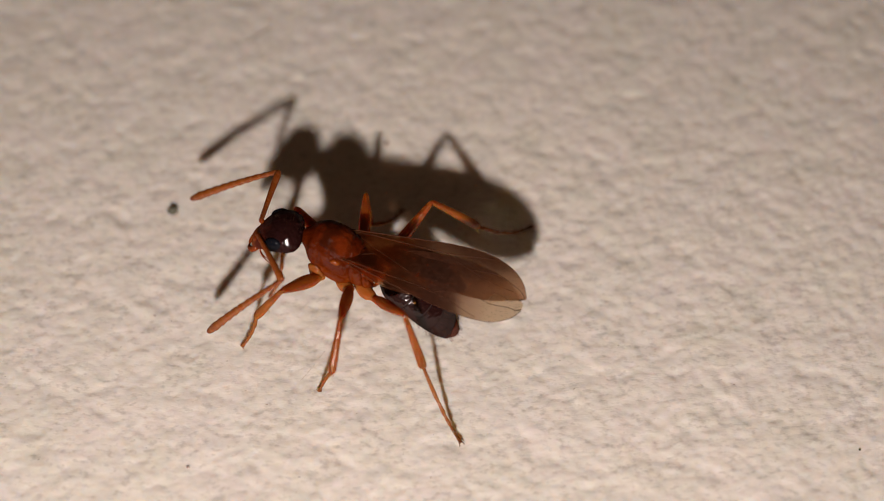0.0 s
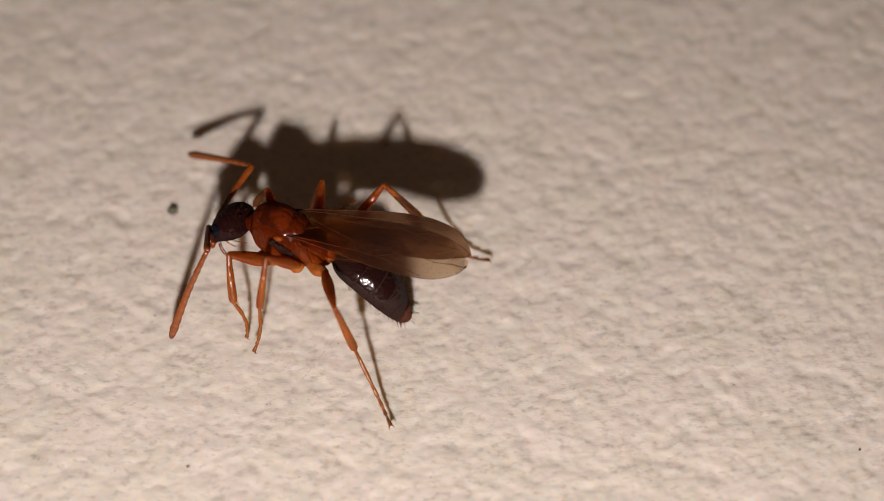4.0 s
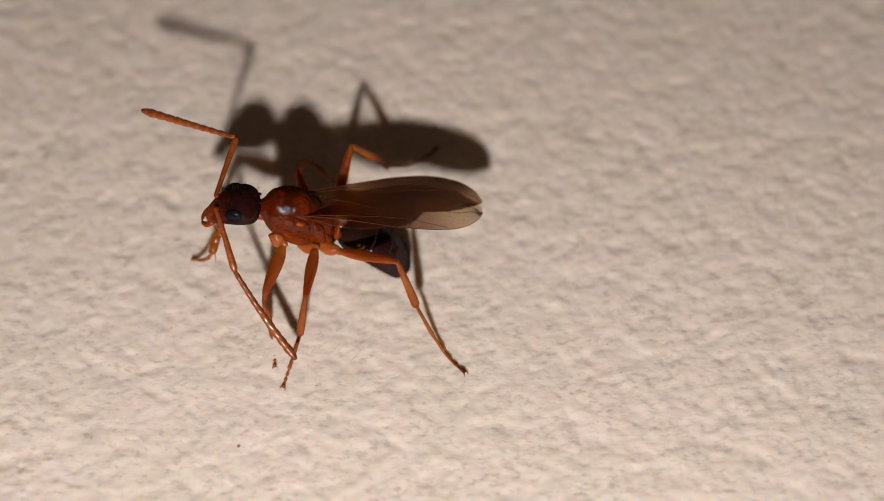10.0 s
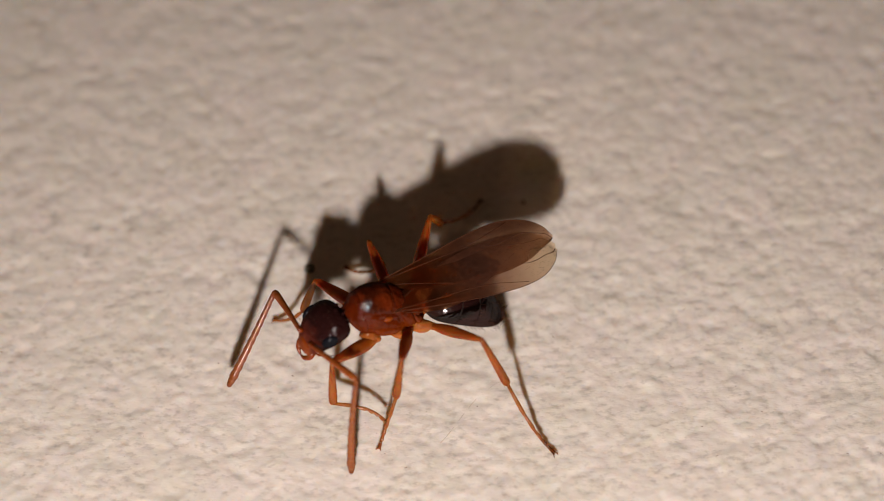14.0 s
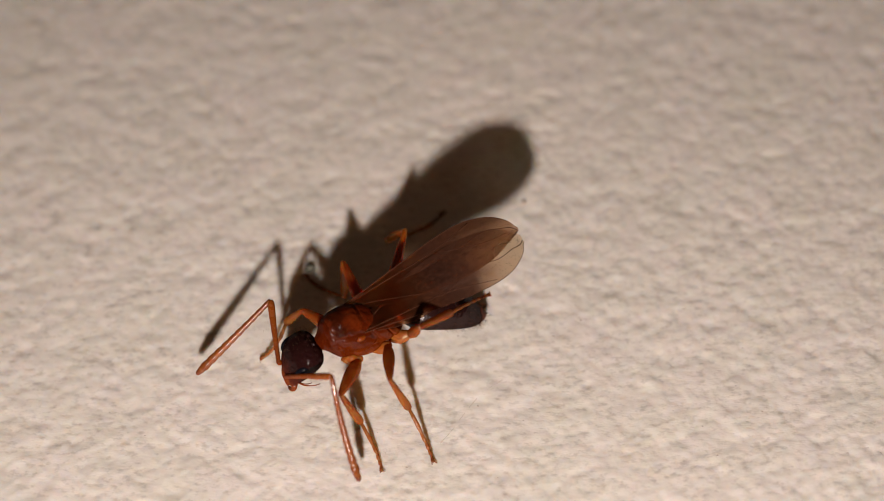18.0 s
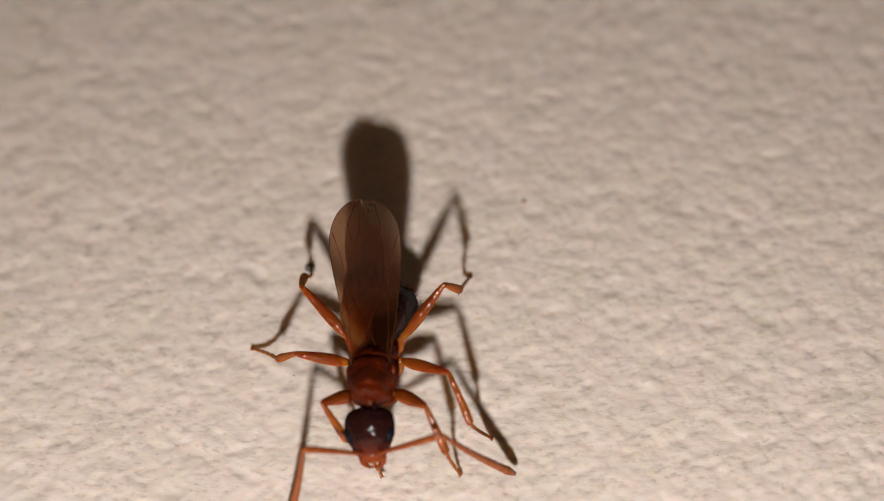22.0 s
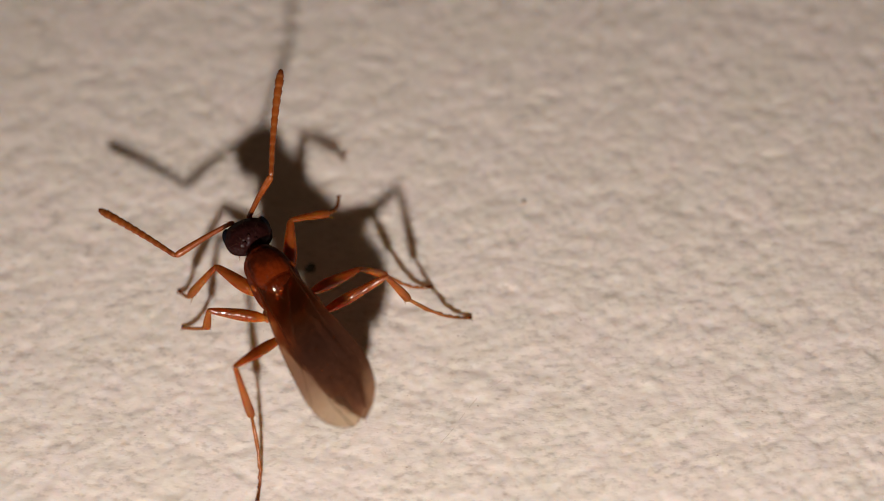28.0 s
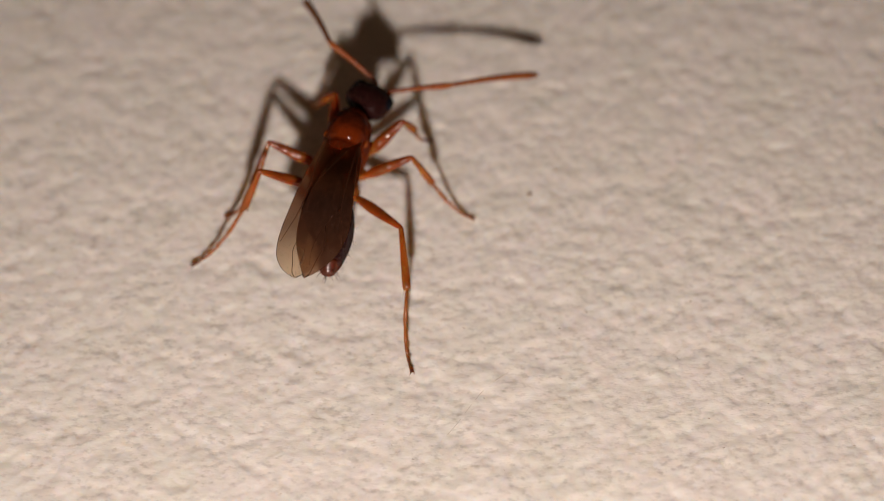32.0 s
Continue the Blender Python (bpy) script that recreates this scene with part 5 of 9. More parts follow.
    walk(flagellum_right, [
        (0, mm(1.033, -2.102, .059, 0, 34.3, 4)), (.5, mm(.944, -2.095, -.058, -7.4, 38, -8.4)), (1, mm(1.051, -2.107, -.017, -15, 32.8, -20.5)),
        (1.5, mm(.581, -1.985, .205, -20.1, 24.5, -29)), (2, mm(.657, -1.896, .623, -19, 13.8, -22.9)), (2.25, mm(1.33, -2.056, .395, -11.8, 24.1, .7)),
        (2.5, mm(2.198, -1.816, .139, 3.8, 30.3, 35.4)), (2.75, mm(1.29, -2.061, .381, -16.9, 27.6, -6.5)), (3, mm(.424, -1.792, .635, -29.5, 10.1, -40.5)),
        (3.5, mm(.474, -1.748, .772, -27.3, 8.6, -29.5)), (4, mm(.718, -1.909, .638, -25.7, 3.6, -15.9)), (4.5, mm(1.184, -2.099, .189, -25.2, -3.2, 1.6)),
        (5, mm(1.612, -2.053, -.295, -26.4, -8.5, 15.7)), (5.5, mm(1.747, -1.984, -.467, -27.2, -10.3, 20.8)), (6, mm(1.286, -2.108, -.177, -28.2, 5.1, -.6)),
        (6.5, mm(1.219, -2.1, -.275, -27, 5.6, 6.2)), (7, mm(1.378, -2.03, -.574, -26.1, -4.2, 6.9)), (7.5, mm(.243, -1.756, .462, -24.8, 1.6, -35)),
        (8, mm(.898, -1.923, .707, -18.1, 13.8, 2.7)), (8.5, mm(1.788, -.536, 1.684, -12.5, 50.1, 13.7)), (8.75, mm(.937, -1.487, 1.31, -48, 44.3, -35.2)),
        (9, mm(.307, -1.869, .119, -61.5, 17.6, -59.7)), (9.15, mm(.42, -1.918, .199, -60.5, 15.9, -55.9)), (9.5, mm(.7, -1.991, .374, -58.7, 11.7, -47.4)),
        (10, mm(.78, -1.832, .832, -53.5, 12.1, -26.6)), (10.5, mm(1.067, -2.1, -.234, -54.3, 46.5, -25.3)), (10.75, mm(1.563, -2.038, -.436, -99, 61, -77.8)),
        (11, mm(1.931, -1.901, -.52, -138.4, 50.6, -123.8)), (11.5, mm(1.105, -2.111, -.059, -96.4, 51.3, -69.6)),
        (12, mm(.319, -1.823, .393, -69, 30.7, -27.4)), (12.5, mm(.583, -1.993, -.251, -62.2, 34, -15.1)), (13, mm(1.023, -1.91, -.872, -52.3, 33.5, 1.9)),
        (13.5, mm(1.004, -1.948, -.788, -43.8, 33.8, 16.4)), (14, mm(1.059, -2.024, -.599, -39.3, 27.8, 24.7)),
        (14.5, mm(.88, -2.078, -.208, -41.6, 20.5, 19.5)), (15, mm(.82, -2.064, -.229, -42.3, 21.9, 17.5)), (15.5, mm(.782, -2.05, -.275, -42.9, 24.8, 15.9)),
        (16, mm(.739, -2.032, -.323, -44, 27.7, 13.5)), (16.5, mm(.664, -2.007, -.344, -46.2, 29.5, 8.9)), (17, mm(.442, -1.936, .14, -61.3, 28.9, -23.2)),
        (17.5, mm(.447, -1.904, .338, -55, 18.7, -7.5)), (18, mm(.471, -1.896, .409, -51.8, 6, 7)), (18.5, mm(.462, -1.91, .343, -52.1, 6.5, 4.6)),
        (19, mm(.513, -1.951, .248, -52.2, 3.8, 4.1)), (19.5, mm(.668, -2.002, .279, -50.6, 8.4, 14.8)), (20, mm(1.313, -2.11, .008, -50.8, -13.9, 9.3)),
        (20.25, mm(1.03, -1.948, .695, -54.1, 23.9, 8.4)), (20.5, mm(.89, -1.516, 1.273, -58.6, 61, 7.4)), (20.75, mm(.897, -2.033, .395, -72.3, 33.7, -10.2)),
        (21, mm(1.031, -2.016, -.618, -74.9, 5.6, -16.9)), (21.5, mm(1.172, -2.07, .349, -77, 31.4, -21.4)), (22, mm(1.272, -1.621, 1.205, -83.9, 57.4, -30.1)),
        (22.5, mm(.49, -1.857, .554, -86.7, 12.4, -34.9)), (23, mm(1.14, -1.819, .949, -66.2, 48.9, -2.9)), (23.5, mm(1.072, -2.042, .444, -81.4, 29.9, -26.1)),
        (24, mm(1.389, -2.105, 0, -84.1, 1.2, -30.3)), (24.5, mm(.936, -2.006, .511, -74.6, 33.8, -14)), (25, mm(.76, -1.471, 1.277, -42.6, 52.4, 29)),
        (25.5, mm(.521, -.624, 1.626, -90, 41.8, -35.4)), (26, mm(.486, -.874, 1.537, -92.9, 39.4, -39.8)), (26.5, mm(.473, -1.446, 1.167, -94.8, 38.5, -42.9)),
        (27, mm(.578, -1.86, .639, -96, 37.9, -44.8)), (27.5, mm(.687, -1.978, .409, -96.4, 36.6, -45.5)), (27.75, mm(.748, -1.67, 1.06, -94.8, .4, -39)),
        (28, mm(.922, -1.152, 1.546, -97.3, -35.1, -32.7)), (28.25, mm(1.06, -1.706, 1.099, -92.1, -12.6, -49.2)),
        (28.5, mm(1.206, -2.038, .474, -94.4, 18.3, -63.5)), (29, mm(1.579, -1.978, .541, -81, 37.1, -40.7)),
        (29.5, mm(1.594, -1.957, .588, -71.7, 31.2, -24.9)), (30, mm(1.925, -1.822, .644, -68.3, 11.9, -15.5)),
        (30.25, mm(2.24, -1.694, .511, -67.8, -18.6, -25.4)), (30.5, mm(2.442, -1.579, .367, -60.9, -42.7, -38.6)),
        (31, mm(2.1, -1.649, .792, -70.4, 3.5, -11.3)), (31.5, mm(1.517, -2.019, .45, -72.2, 5.4, -42.5)), (32, mm(2.554, -1.527, .077, -70.4, 10.4, -31.8)),])
    walk(femur["front_left"], [
        (0, mm(.479, .529, -.557, -6, -15, 53.2)), (.5, mm(.479, .529, -.557, -5.3, -12.9, 56.8)), (1, mm(.479, .529, -.557, -1.8, -8.7, 57.1)),
        (1.5, mm(.479, .529, -.557, 1.3, -25.1, 50.8)), (2, mm(.479, .529, -.557, 7.9, -48.1, 32.6)), (2.5, mm(.479, .529, -.557, -10.5, -30.1, 40.5)),
        (3, mm(.479, .529, -.557, -11.2, -34.2, 47.6)), (3.5, mm(.479, .529, -.557, -1.6, -37.8, 45.6)), (4, mm(.479, .529, -.557, 6.7, -31.1, 45.1)),
        (4.5, mm(.479, .529, -.557, 11.9, 5, 50.9)), (5, mm(.479, .529, -.557, 18.3, 44.4, 58.9)), (5.5, mm(.479, .529, -.557, 19.8, 56.3, 61.2)),
        (6, mm(.479, .529, -.557, -.7, 69.3, 9.6)), (6.5, mm(.479, .529, -.557, 52.1, 25.9, 72.3)), (7, mm(.479, .529, -.557, 36.5, -11.8, 89)),
        (7.25, mm(.479, .529, -.557, 37.4, -23.7, 68.5)), (7.5, mm(.479, .529, -.557, 44.2, -27.7, 29.4)), (8, mm(.479, .529, -.557, 19.1, -29.9, 53.8)),
        (8.5, mm(.479, .529, -.557, 11, .5, 36.6)), (9, mm(.479, .529, -.557, 10.2, -28.5, 38.8)), (9.15, mm(.479, .529, -.557, -21.2, -33.1, 33.6)),
        (9.5, mm(.479, .529, -.557, -26.9, -34.1, 33)), (9.75, mm(.479, .529, -.557, -20.3, -6.2, 52.8)), (10, mm(.479, .529, -.557, 15.2, 33.1, 69)),
        (10.5, mm(.479, .529, -.557, 19.7, -8, 53)), (11, mm(.479, .529, -.557, -10.3, 8.6, 12.7)), (11.5, mm(.479, .529, -.557, -27.2, -9, 20.2)),
        (12, mm(.479, .529, -.557, -31.7, -24, 27.2)), (12.5, mm(.479, .529, -.557, -15.3, -29.8, 19.2)), (13, mm(.479, .529, -.557, 6.4, -17.9, 18.8)),
        (13.5, mm(.479, .529, -.557, 25.9, -22.9, 18.1)), (14, mm(.479, .529, -.557, 43.3, -5.2, 15.5)), (14.5, mm(.479, .529, -.557, -5.5, -30.3, 36.4)),
        (15, mm(.479, .529, -.557, -31.8, -28, 52.8)), (15.5, mm(.479, .529, -.557, -24.9, -1, 75.3)), (16, mm(.479, .529, -.557, -18.4, 22.1, 101.4)),
        (16.5, mm(.479, .529, -.557, -12.8, 23, 106.1)), (17, mm(.479, .529, -.557, -5.8, 17.6, 78.6)), (17.5, mm(.479, .529, -.557, 21.4, -3.7, 58.1)),
        (18, mm(.479, .529, -.557, 26, -18, 46.5)), (18.5, mm(.479, .529, -.557, 23.7, -18, 51.6)), (19, mm(.479, .529, -.557, 19.3, -15.1, 56.6)),
        (19.5, mm(.479, .529, -.557, 16.5, -22.5, 37.1)), (20, mm(.479, .529, -.557, 26.6, -10.3, 52.8)), (20.5, mm(.479, .529, -.557, 8.4, -27.3, 44.4)),
        (21, mm(.479, .529, -.557, 5.5, -23.7, 27.1)), (21.5, mm(.479, .529, -.557, 7, -43.4, 27.5)), (22, mm(.479, .529, -.557, -6.1, -32.9, 49.2)),
        (22.5, mm(.479, .529, -.557, -10.3, -39.5, 40.8)), (23, mm(.479, .529, -.557, -2.2, -20.8, 22.9)), (23.5, mm(.479, .529, -.557, -5.5, -19.3, 23)),
        (24, mm(.479, .529, -.557, -12, -16.4, 20.2)), (24.5, mm(.479, .529, -.557, -13.2, -32, 19.9)), (25, mm(.479, .529, -.557, -11.8, -47.3, 19.4)),
        (25.5, mm(.479, .529, -.557, -26.6, -51.4, 33.7)), (26, mm(.479, .529, -.557, -27.9, -50.9, 39.6)), (26.5, mm(.479, .529, -.557, -11.4, -51.5, 39.9)),
        (27, mm(.479, .529, -.557, 5.3, -45, 44.8)), (27.5, mm(.479, .529, -.557, 11.1, -31, 51.7)), (28, mm(.479, .529, -.557, 16.2, 1.7, 19.1)),
        (28.5, mm(.479, .529, -.557, 9.3, 3.7, 29.4)), (29, mm(.479, .529, -.557, 7.5, -5.4, 21.2)), (29.5, mm(.479, .529, -.557, 10.7, -21.1, 21.9)),
        (30, mm(.479, .529, -.557, 8.3, -24.4, 23.6)), (30.5, mm(.479, .529, -.557, -4.8, -2.6, 40.1)), (31, mm(.479, .529, -.557, 1.5, -23.6, 26.6)),
        (31.5, mm(.479, .529, -.557, -5, -18.8, 39.1)), (32, mm(.479, .529, -.557, 12.5, -24, 15.8)),])
    walk(tibia["front_left"], [
        (0, mm(1.388, 1.744, -.15, -35.7, 72.1, 16.5)), (.5, mm(1.317, 1.811, -.205, -15.9, 76.8, 39)), (1, mm(1.322, 1.833, -.319, 35.6, 76.2, 95.2)),
        (1.5, mm(1.377, 1.632, .111, 42.5, 68.3, 99)), (2, mm(1.363, 1.094, .612, 51.8, 56.5, 97.6)), (2.5, mm(1.512, 1.411, .232, -33.3, 81.4, 2.6)),
        (3, mm(1.355, 1.488, .327, 51.3, 78.5, 93.7)), (3.5, mm(1.348, 1.416, .405, 65.6, 75.5, 112)), (4, mm(1.429, 1.482, .254, 68.9, 71.1, 118.2)),
        (4.5, mm(1.466, 1.743, -.695, 69.5, 68, 119.3)), (5, mm(1.058, 1.489, -1.657, 83.4, 65.6, 130.5)), (5.5, mm(.898, 1.292, -1.865, 107, 60.4, 152.7)),
        (6, mm(1.027, .622, -2.026, 134, 56.4, 158.6)), (6.5, mm(.908, 1.875, -1.244, 136.1, 53.6, -178.9)), (7, mm(.505, 2.067, -.237, 61.3, 51, 144.5)),
        (7.5, mm(1.691, 1.211, .174, 54.8, 38.8, 114.4)), (8, mm(1.283, 1.627, .227, 33, 47, 84.3)), (8.25, mm(1.563, 1.585, -.135, -3.8, 51.6, 36.1)),
        (8.5, mm(1.741, 1.465, -.571, -32.4, 41.3, -7.8)), (8.75, mm(1.611, 1.484, -.032, -25.5, 61, 3.9)), (9, mm(1.556, 1.393, .193, 107.1, 72.5, 146.2)),
        (9.15, mm(1.576, 1.258, .3, -94.2, 57.6, -76.2)), (9.5, mm(1.569, 1.238, .324, -89.8, 49.3, -75.8)),
        (9.75, mm(1.423, 1.773, -.386, -129.9, 67.6, -102.1)), (10, mm(.951, 1.758, -1.415, 157.2, 70.2, -157.4)),
        (10.5, mm(1.416, 1.771, -.337, 32.6, 77.2, 86.3)), (11, mm(1.994, .87, -.791, -124.2, 65.8, -95)), (11.5, mm(1.935, 1.065, -.312, -79.3, 68.3, -59.8)),
        (12, mm(1.755, 1.186, .081, -49.1, 63.9, -28.8)), (12.5, mm(1.767, .977, .223, 86.2, 73.2, 105.5)), (13, mm(1.894, 1.011, -.075, 91.7, 67.4, 114.2)),
        (13.5, mm(1.855, .978, .053, -50.7, 84.4, -21.3)), (14, mm(1.987, .948, -.416, 61.5, 70.9, 81.5)), (14.5, mm(1.57, 1.333, .237, -23.6, 62.9, .5)),
        (15, mm(1.317, 1.634, .181, -6.4, 73.8, 31.5)), (15.5, mm(.878, 2.048, -.528, 109.8, 56.1, 170.8)), (16, mm(.19, 1.956, -1.148, 113.9, 56.2, -152.6)),
        (16.5, mm(.078, 1.919, -1.171, 52.9, 63.2, 161.8)), (17, mm(.775, 1.997, -1.033, 28.2, 64.5, 120.4)), (17.5, mm(1.308, 1.859, -.454, 63.9, 73.5, 129.1)),
        (18, mm(1.508, 1.612, -.071, 82.5, 78.1, 139.8)), (18.5, mm(1.407, 1.7, -.072, 72.1, 75.4, 128.9)), (19, mm(1.314, 1.795, -.147, 64.7, 70.8, 124)),
        (19.5, mm(1.637, 1.404, .044, 29.1, 67, 75.3)), (20, mm(1.414, 1.76, -.276, 105.9, 50.9, 167.2)), (20.25, mm(1.435, 1.659, -.03, 86.7, 80.2, 143.9)),
        (20.5, mm(1.476, 1.506, .163, -40.5, 68.9, 7.1)), (21, mm(1.76, 1.183, .075, 108.6, 66.3, 140.6)), (21.5, mm(1.491, 1.057, .522, 43, 45.4, 67.6)),
        (22, mm(1.341, 1.526, .297, -9.3, 37.8, 25.5)), (22.5, mm(1.397, 1.321, .442, -32.5, 65.6, 1.3)), (23, mm(1.831, 1.101, .001, 146.4, 84.2, 174)),
        (23.5, mm(1.843, 1.109, -.037, 82.2, 66.9, 105.2)), (24, mm(1.894, 1.048, -.113, 81.7, 52.4, 105.7)), (24.5, mm(1.731, .982, .276, 54.8, 61.8, 74)),
        (25, mm(1.484, .884, .597, -35.1, 69.5, -21.3)), (25.5, mm(1.295, 1.074, .67, 21.7, 61.7, 42.6)), (26, mm(1.242, 1.161, .662, 31.5, 59.6, 60.1)),
        (26.5, mm(1.228, 1.156, .673, 52.1, 52.6, 94.1)), (27, mm(1.267, 1.313, .553, 67.3, 60.5, 120)), (27.5, mm(1.312, 1.586, .253, 74.5, 66.1, 132.4)),
        (28, mm(1.963, 1.043, -.604, 53.8, 45.6, 81.1)), (28.5, mm(1.845, 1.298, -.659, 13.1, 57.6, 35.4)), (29, mm(1.937, 1.094, -.408, 22.5, 56.6, 48.4)),
        (29.5, mm(1.838, 1.076, .01, 55.8, 59.9, 83.1)), (30, mm(1.79, 1.103, .091, 45.8, 52.8, 74)), (30.5, mm(1.679, 1.541, -.487, 128.2, 74.6, 164.6)),
        (31, mm(1.767, 1.174, .071, 20.4, 71.8, 50.4)), (31.5, mm(1.632, 1.467, -.05, -21.5, 63.6, 11.9)), (32, mm(1.86, .919, .082, 27.4, 58.9, 57.8)),])
    walk(tarsus["front_left"], [
        (0, mm(1.815, 1.871, -1.527, -10.4, 83.7, 42.3)), (.5, mm(1.573, 2.018, -1.614, -29.8, 82.6, 24.8)), (1, mm(1.291, 2.176, -1.724, -45.9, 82.6, 12.2)),
        (1.5, mm(1.293, 2.159, -1.234, -67.2, 74.1, -13.1)), (2, mm(1.257, 1.887, -.594, -47, 65.2, -4.2)), (2.5, mm(1.728, 1.421, -1.199, -86.5, 63.9, -53.8)),
        (3, mm(1.337, 1.774, -1.091, -61.9, 70.5, -20.7)), (3.5, mm(1.212, 1.752, -.995, -60.9, 80.1, -16)), (4, mm(1.207, 1.896, -1.114, 179.5, 76.1, -131.2)),
        (4.5, mm(1.202, 2.215, -2.036, 170.3, 32.1, -132.2)), (5, mm(.67, 1.945, -2.974, 168.1, 6.2, -125.5)),
        (5.5, mm(.263, 1.619, -3.123, 170.1, 8.3, -119.9)), (5.75, mm(.176, 1.613, -3.058, 156, 37.6, -156)), (6, mm(.282, .914, -3.232, 127, 54.9, 150.1)),
        (6.5, mm(.049, 1.859, -2.409, 104.9, 40.5, 139.7)), (7, mm(-.236, 2.596, -1.362, 57.9, 52.4, 139.5)), (7.5, mm(1.225, 2.238, -.732, 130, 72.2, -159.6)),
        (7.75, mm(1.208, 2.246, -.312, 19.5, 57.5, 70.6)), (8, mm(1.381, 2.61, -.831, 6.5, 45.9, 54.1)), (8.25, mm(2.288, 2.114, -1.269, 60.2, 58.5, 113)),
        (8.5, mm(2.817, 1.317, -1.527, 119.7, 40.4, 163.8)), (9, mm(1.193, 1.636, -1.187, 68.7, 80.9, 109.6)), (9.15, mm(1.761, .504, -.921, -102.4, 57.7, -76)),
        (9.5, mm(1.8, .324, -.773, -101.1, 50.4, -77.5)), (9.62, mm(1.686, .631, -1.068, -93.9, 69.3, -68)), (9.75, mm(1.308, 1.234, -1.723, 38.4, 66.1, 80.3)),
        (9.88, mm(.789, 1.679, -2.308, 38.5, 23.9, 92)), (10, mm(.498, 1.57, -2.776, 43.2, 7.1, 93.7)), (10.5, mm(1.437, 2.09, -1.748, 26.1, 39.3, 73.5)),
        (10.75, mm(1.783, 1.238, -2.004, -5.2, 76.2, 37.3)), (11, mm(1.943, .279, -2.111, -110.8, 58.3, -82.2)),
        (11.5, mm(2.205, .602, -1.656, -91.8, 48.6, -73.4)), (12, mm(2.312, .88, -1.219, -81.9, 52.6, -66.1)),
        (12.5, mm(1.655, 1.38, -1.162, -37.2, 42.8, -18.7)), (13, mm(1.667, 1.518, -1.411, 8.8, 50.7, 29.1)),
        (13.25, mm(1.504, 1.216, -1.194, 32.7, 41.2, 56.2)), (13.5, mm(1.987, .927, -1.386, 64.3, 19, 104.6)), (14, mm(2.057, 1.416, -1.783, 102.2, 9, 145.4)),
        (14.12, mm(2.132, 1.439, -1.648, 108.3, 28.8, 147.6)), (14.25, mm(2.213, 1.419, -1.422, 127, 71.6, 161.3)),
        (14.38, mm(2.238, 1.37, -1.171, -74.8, 63.6, -46.7)), (14.5, mm(2.23, 1.339, -1.051, -66.5, 44.2, -40.8)),
        (15, mm(1.66, 1.845, -1.208, -73.9, 35.8, -43.3)), (15.5, mm(.082, 2.177, -1.729, -78.2, 21.9, -13.2)),
        (15.75, mm(-.487, 1.696, -2.145, -68.4, 10.5, 25.9)), (16, mm(-.524, 1.586, -2.351, -49.7, 7.5, 55.4)),
        (16.5, mm(-.542, 2.123, -2.462, -25.9, 13.4, 75.3)), (17, mm(.46, 2.534, -2.338, -5, 11, 75.7)), (17.5, mm(1.049, 2.178, -1.841, 26.6, 19.2, 83.2)),
        (18, mm(1.281, 1.804, -1.487, 32.7, 23.8, 83.2)), (18.5, mm(1.178, 1.984, -1.472, 34.2, 36.3, 86.1)), (19, mm(1.047, 2.189, -1.513, 30.1, 50.6, 85.1)),
        (19.5, mm(1.78, 1.951, -1.288, 18.5, 81.8, 65)), (20, mm(.524, 1.962, -1.399, 125.4, 51.3, -178.5)), (20.25, mm(1.237, 1.803, -1.456, 41.5, 67, 91.4)),
        (20.5, mm(1.994, 1.57, -1.186, 1.8, 33.6, 44.9)), (21, mm(1.31, 1.552, -1.25, -34.9, 60.1, -11.5)), (21.5, mm(1.878, 1.996, -.507, -83.6, 81.5, -57.6)),
        (22, mm(2.373, 2.019, -.591, 51.4, 82.6, 92.8)), (22.5, mm(1.994, 1.335, -.876, -24.3, 61.4, 13.4)), (23, mm(1.685, 1.116, -1.438, 175.8, 79.1, -156.6)),
        (23.5, mm(1.695, 1.657, -1.368, -113, 51.3, -87.4)), (24, mm(1.655, 1.9, -1.259, -101, 37, -75.5)), (24.5, mm(1.92, 1.639, -.999, -110.3, 43.5, -94.8)),
        (25, mm(1.955, .7, -.758, -161.4, 77.2, -150.5)), (25.5, mm(1.8, 1.539, -.603, -81.8, 44.3, -69.6)), (26, mm(1.607, 1.796, -.585, -83.6, 44.7, -67.1)),
        (26.5, mm(1.165, 2.032, -.476, -79.6, 59.5, -46.9)), (27, mm(.912, 1.929, -.706, -18.6, 73, 28.6)), (27.5, mm(.916, 2.019, -1.069, 6.2, 72.4, 60.3)),
        (28, mm(2.12, 2.043, -1.638, -12.6, 52.2, 5.8)), (28.5, mm(2.477, 1.746, -1.881, 10.4, 54.1, 33.6)), (29, mm(2.467, 1.69, -1.616, 3.3, 50.4, 26.8)),
        (29.5, mm(1.926, 1.795, -1.242, 1.7, 32.3, 16.8)), (30, mm(2.031, 1.942, -1.062, -4.1, 33.1, 5.7)), (30.5, mm(1.309, 1.642, -1.882, -14.3, 27.6, 10.3)),
        (31, mm(2.054, 1.522, -1.303, -1.9, 45.9, 26.6)), (31.5, mm(2.262, 1.6, -1.345, 5.6, 47.3, 44.6)), (32, mm(2.259, 1.552, -1.157, 22.4, 53.8, 54.2)),])
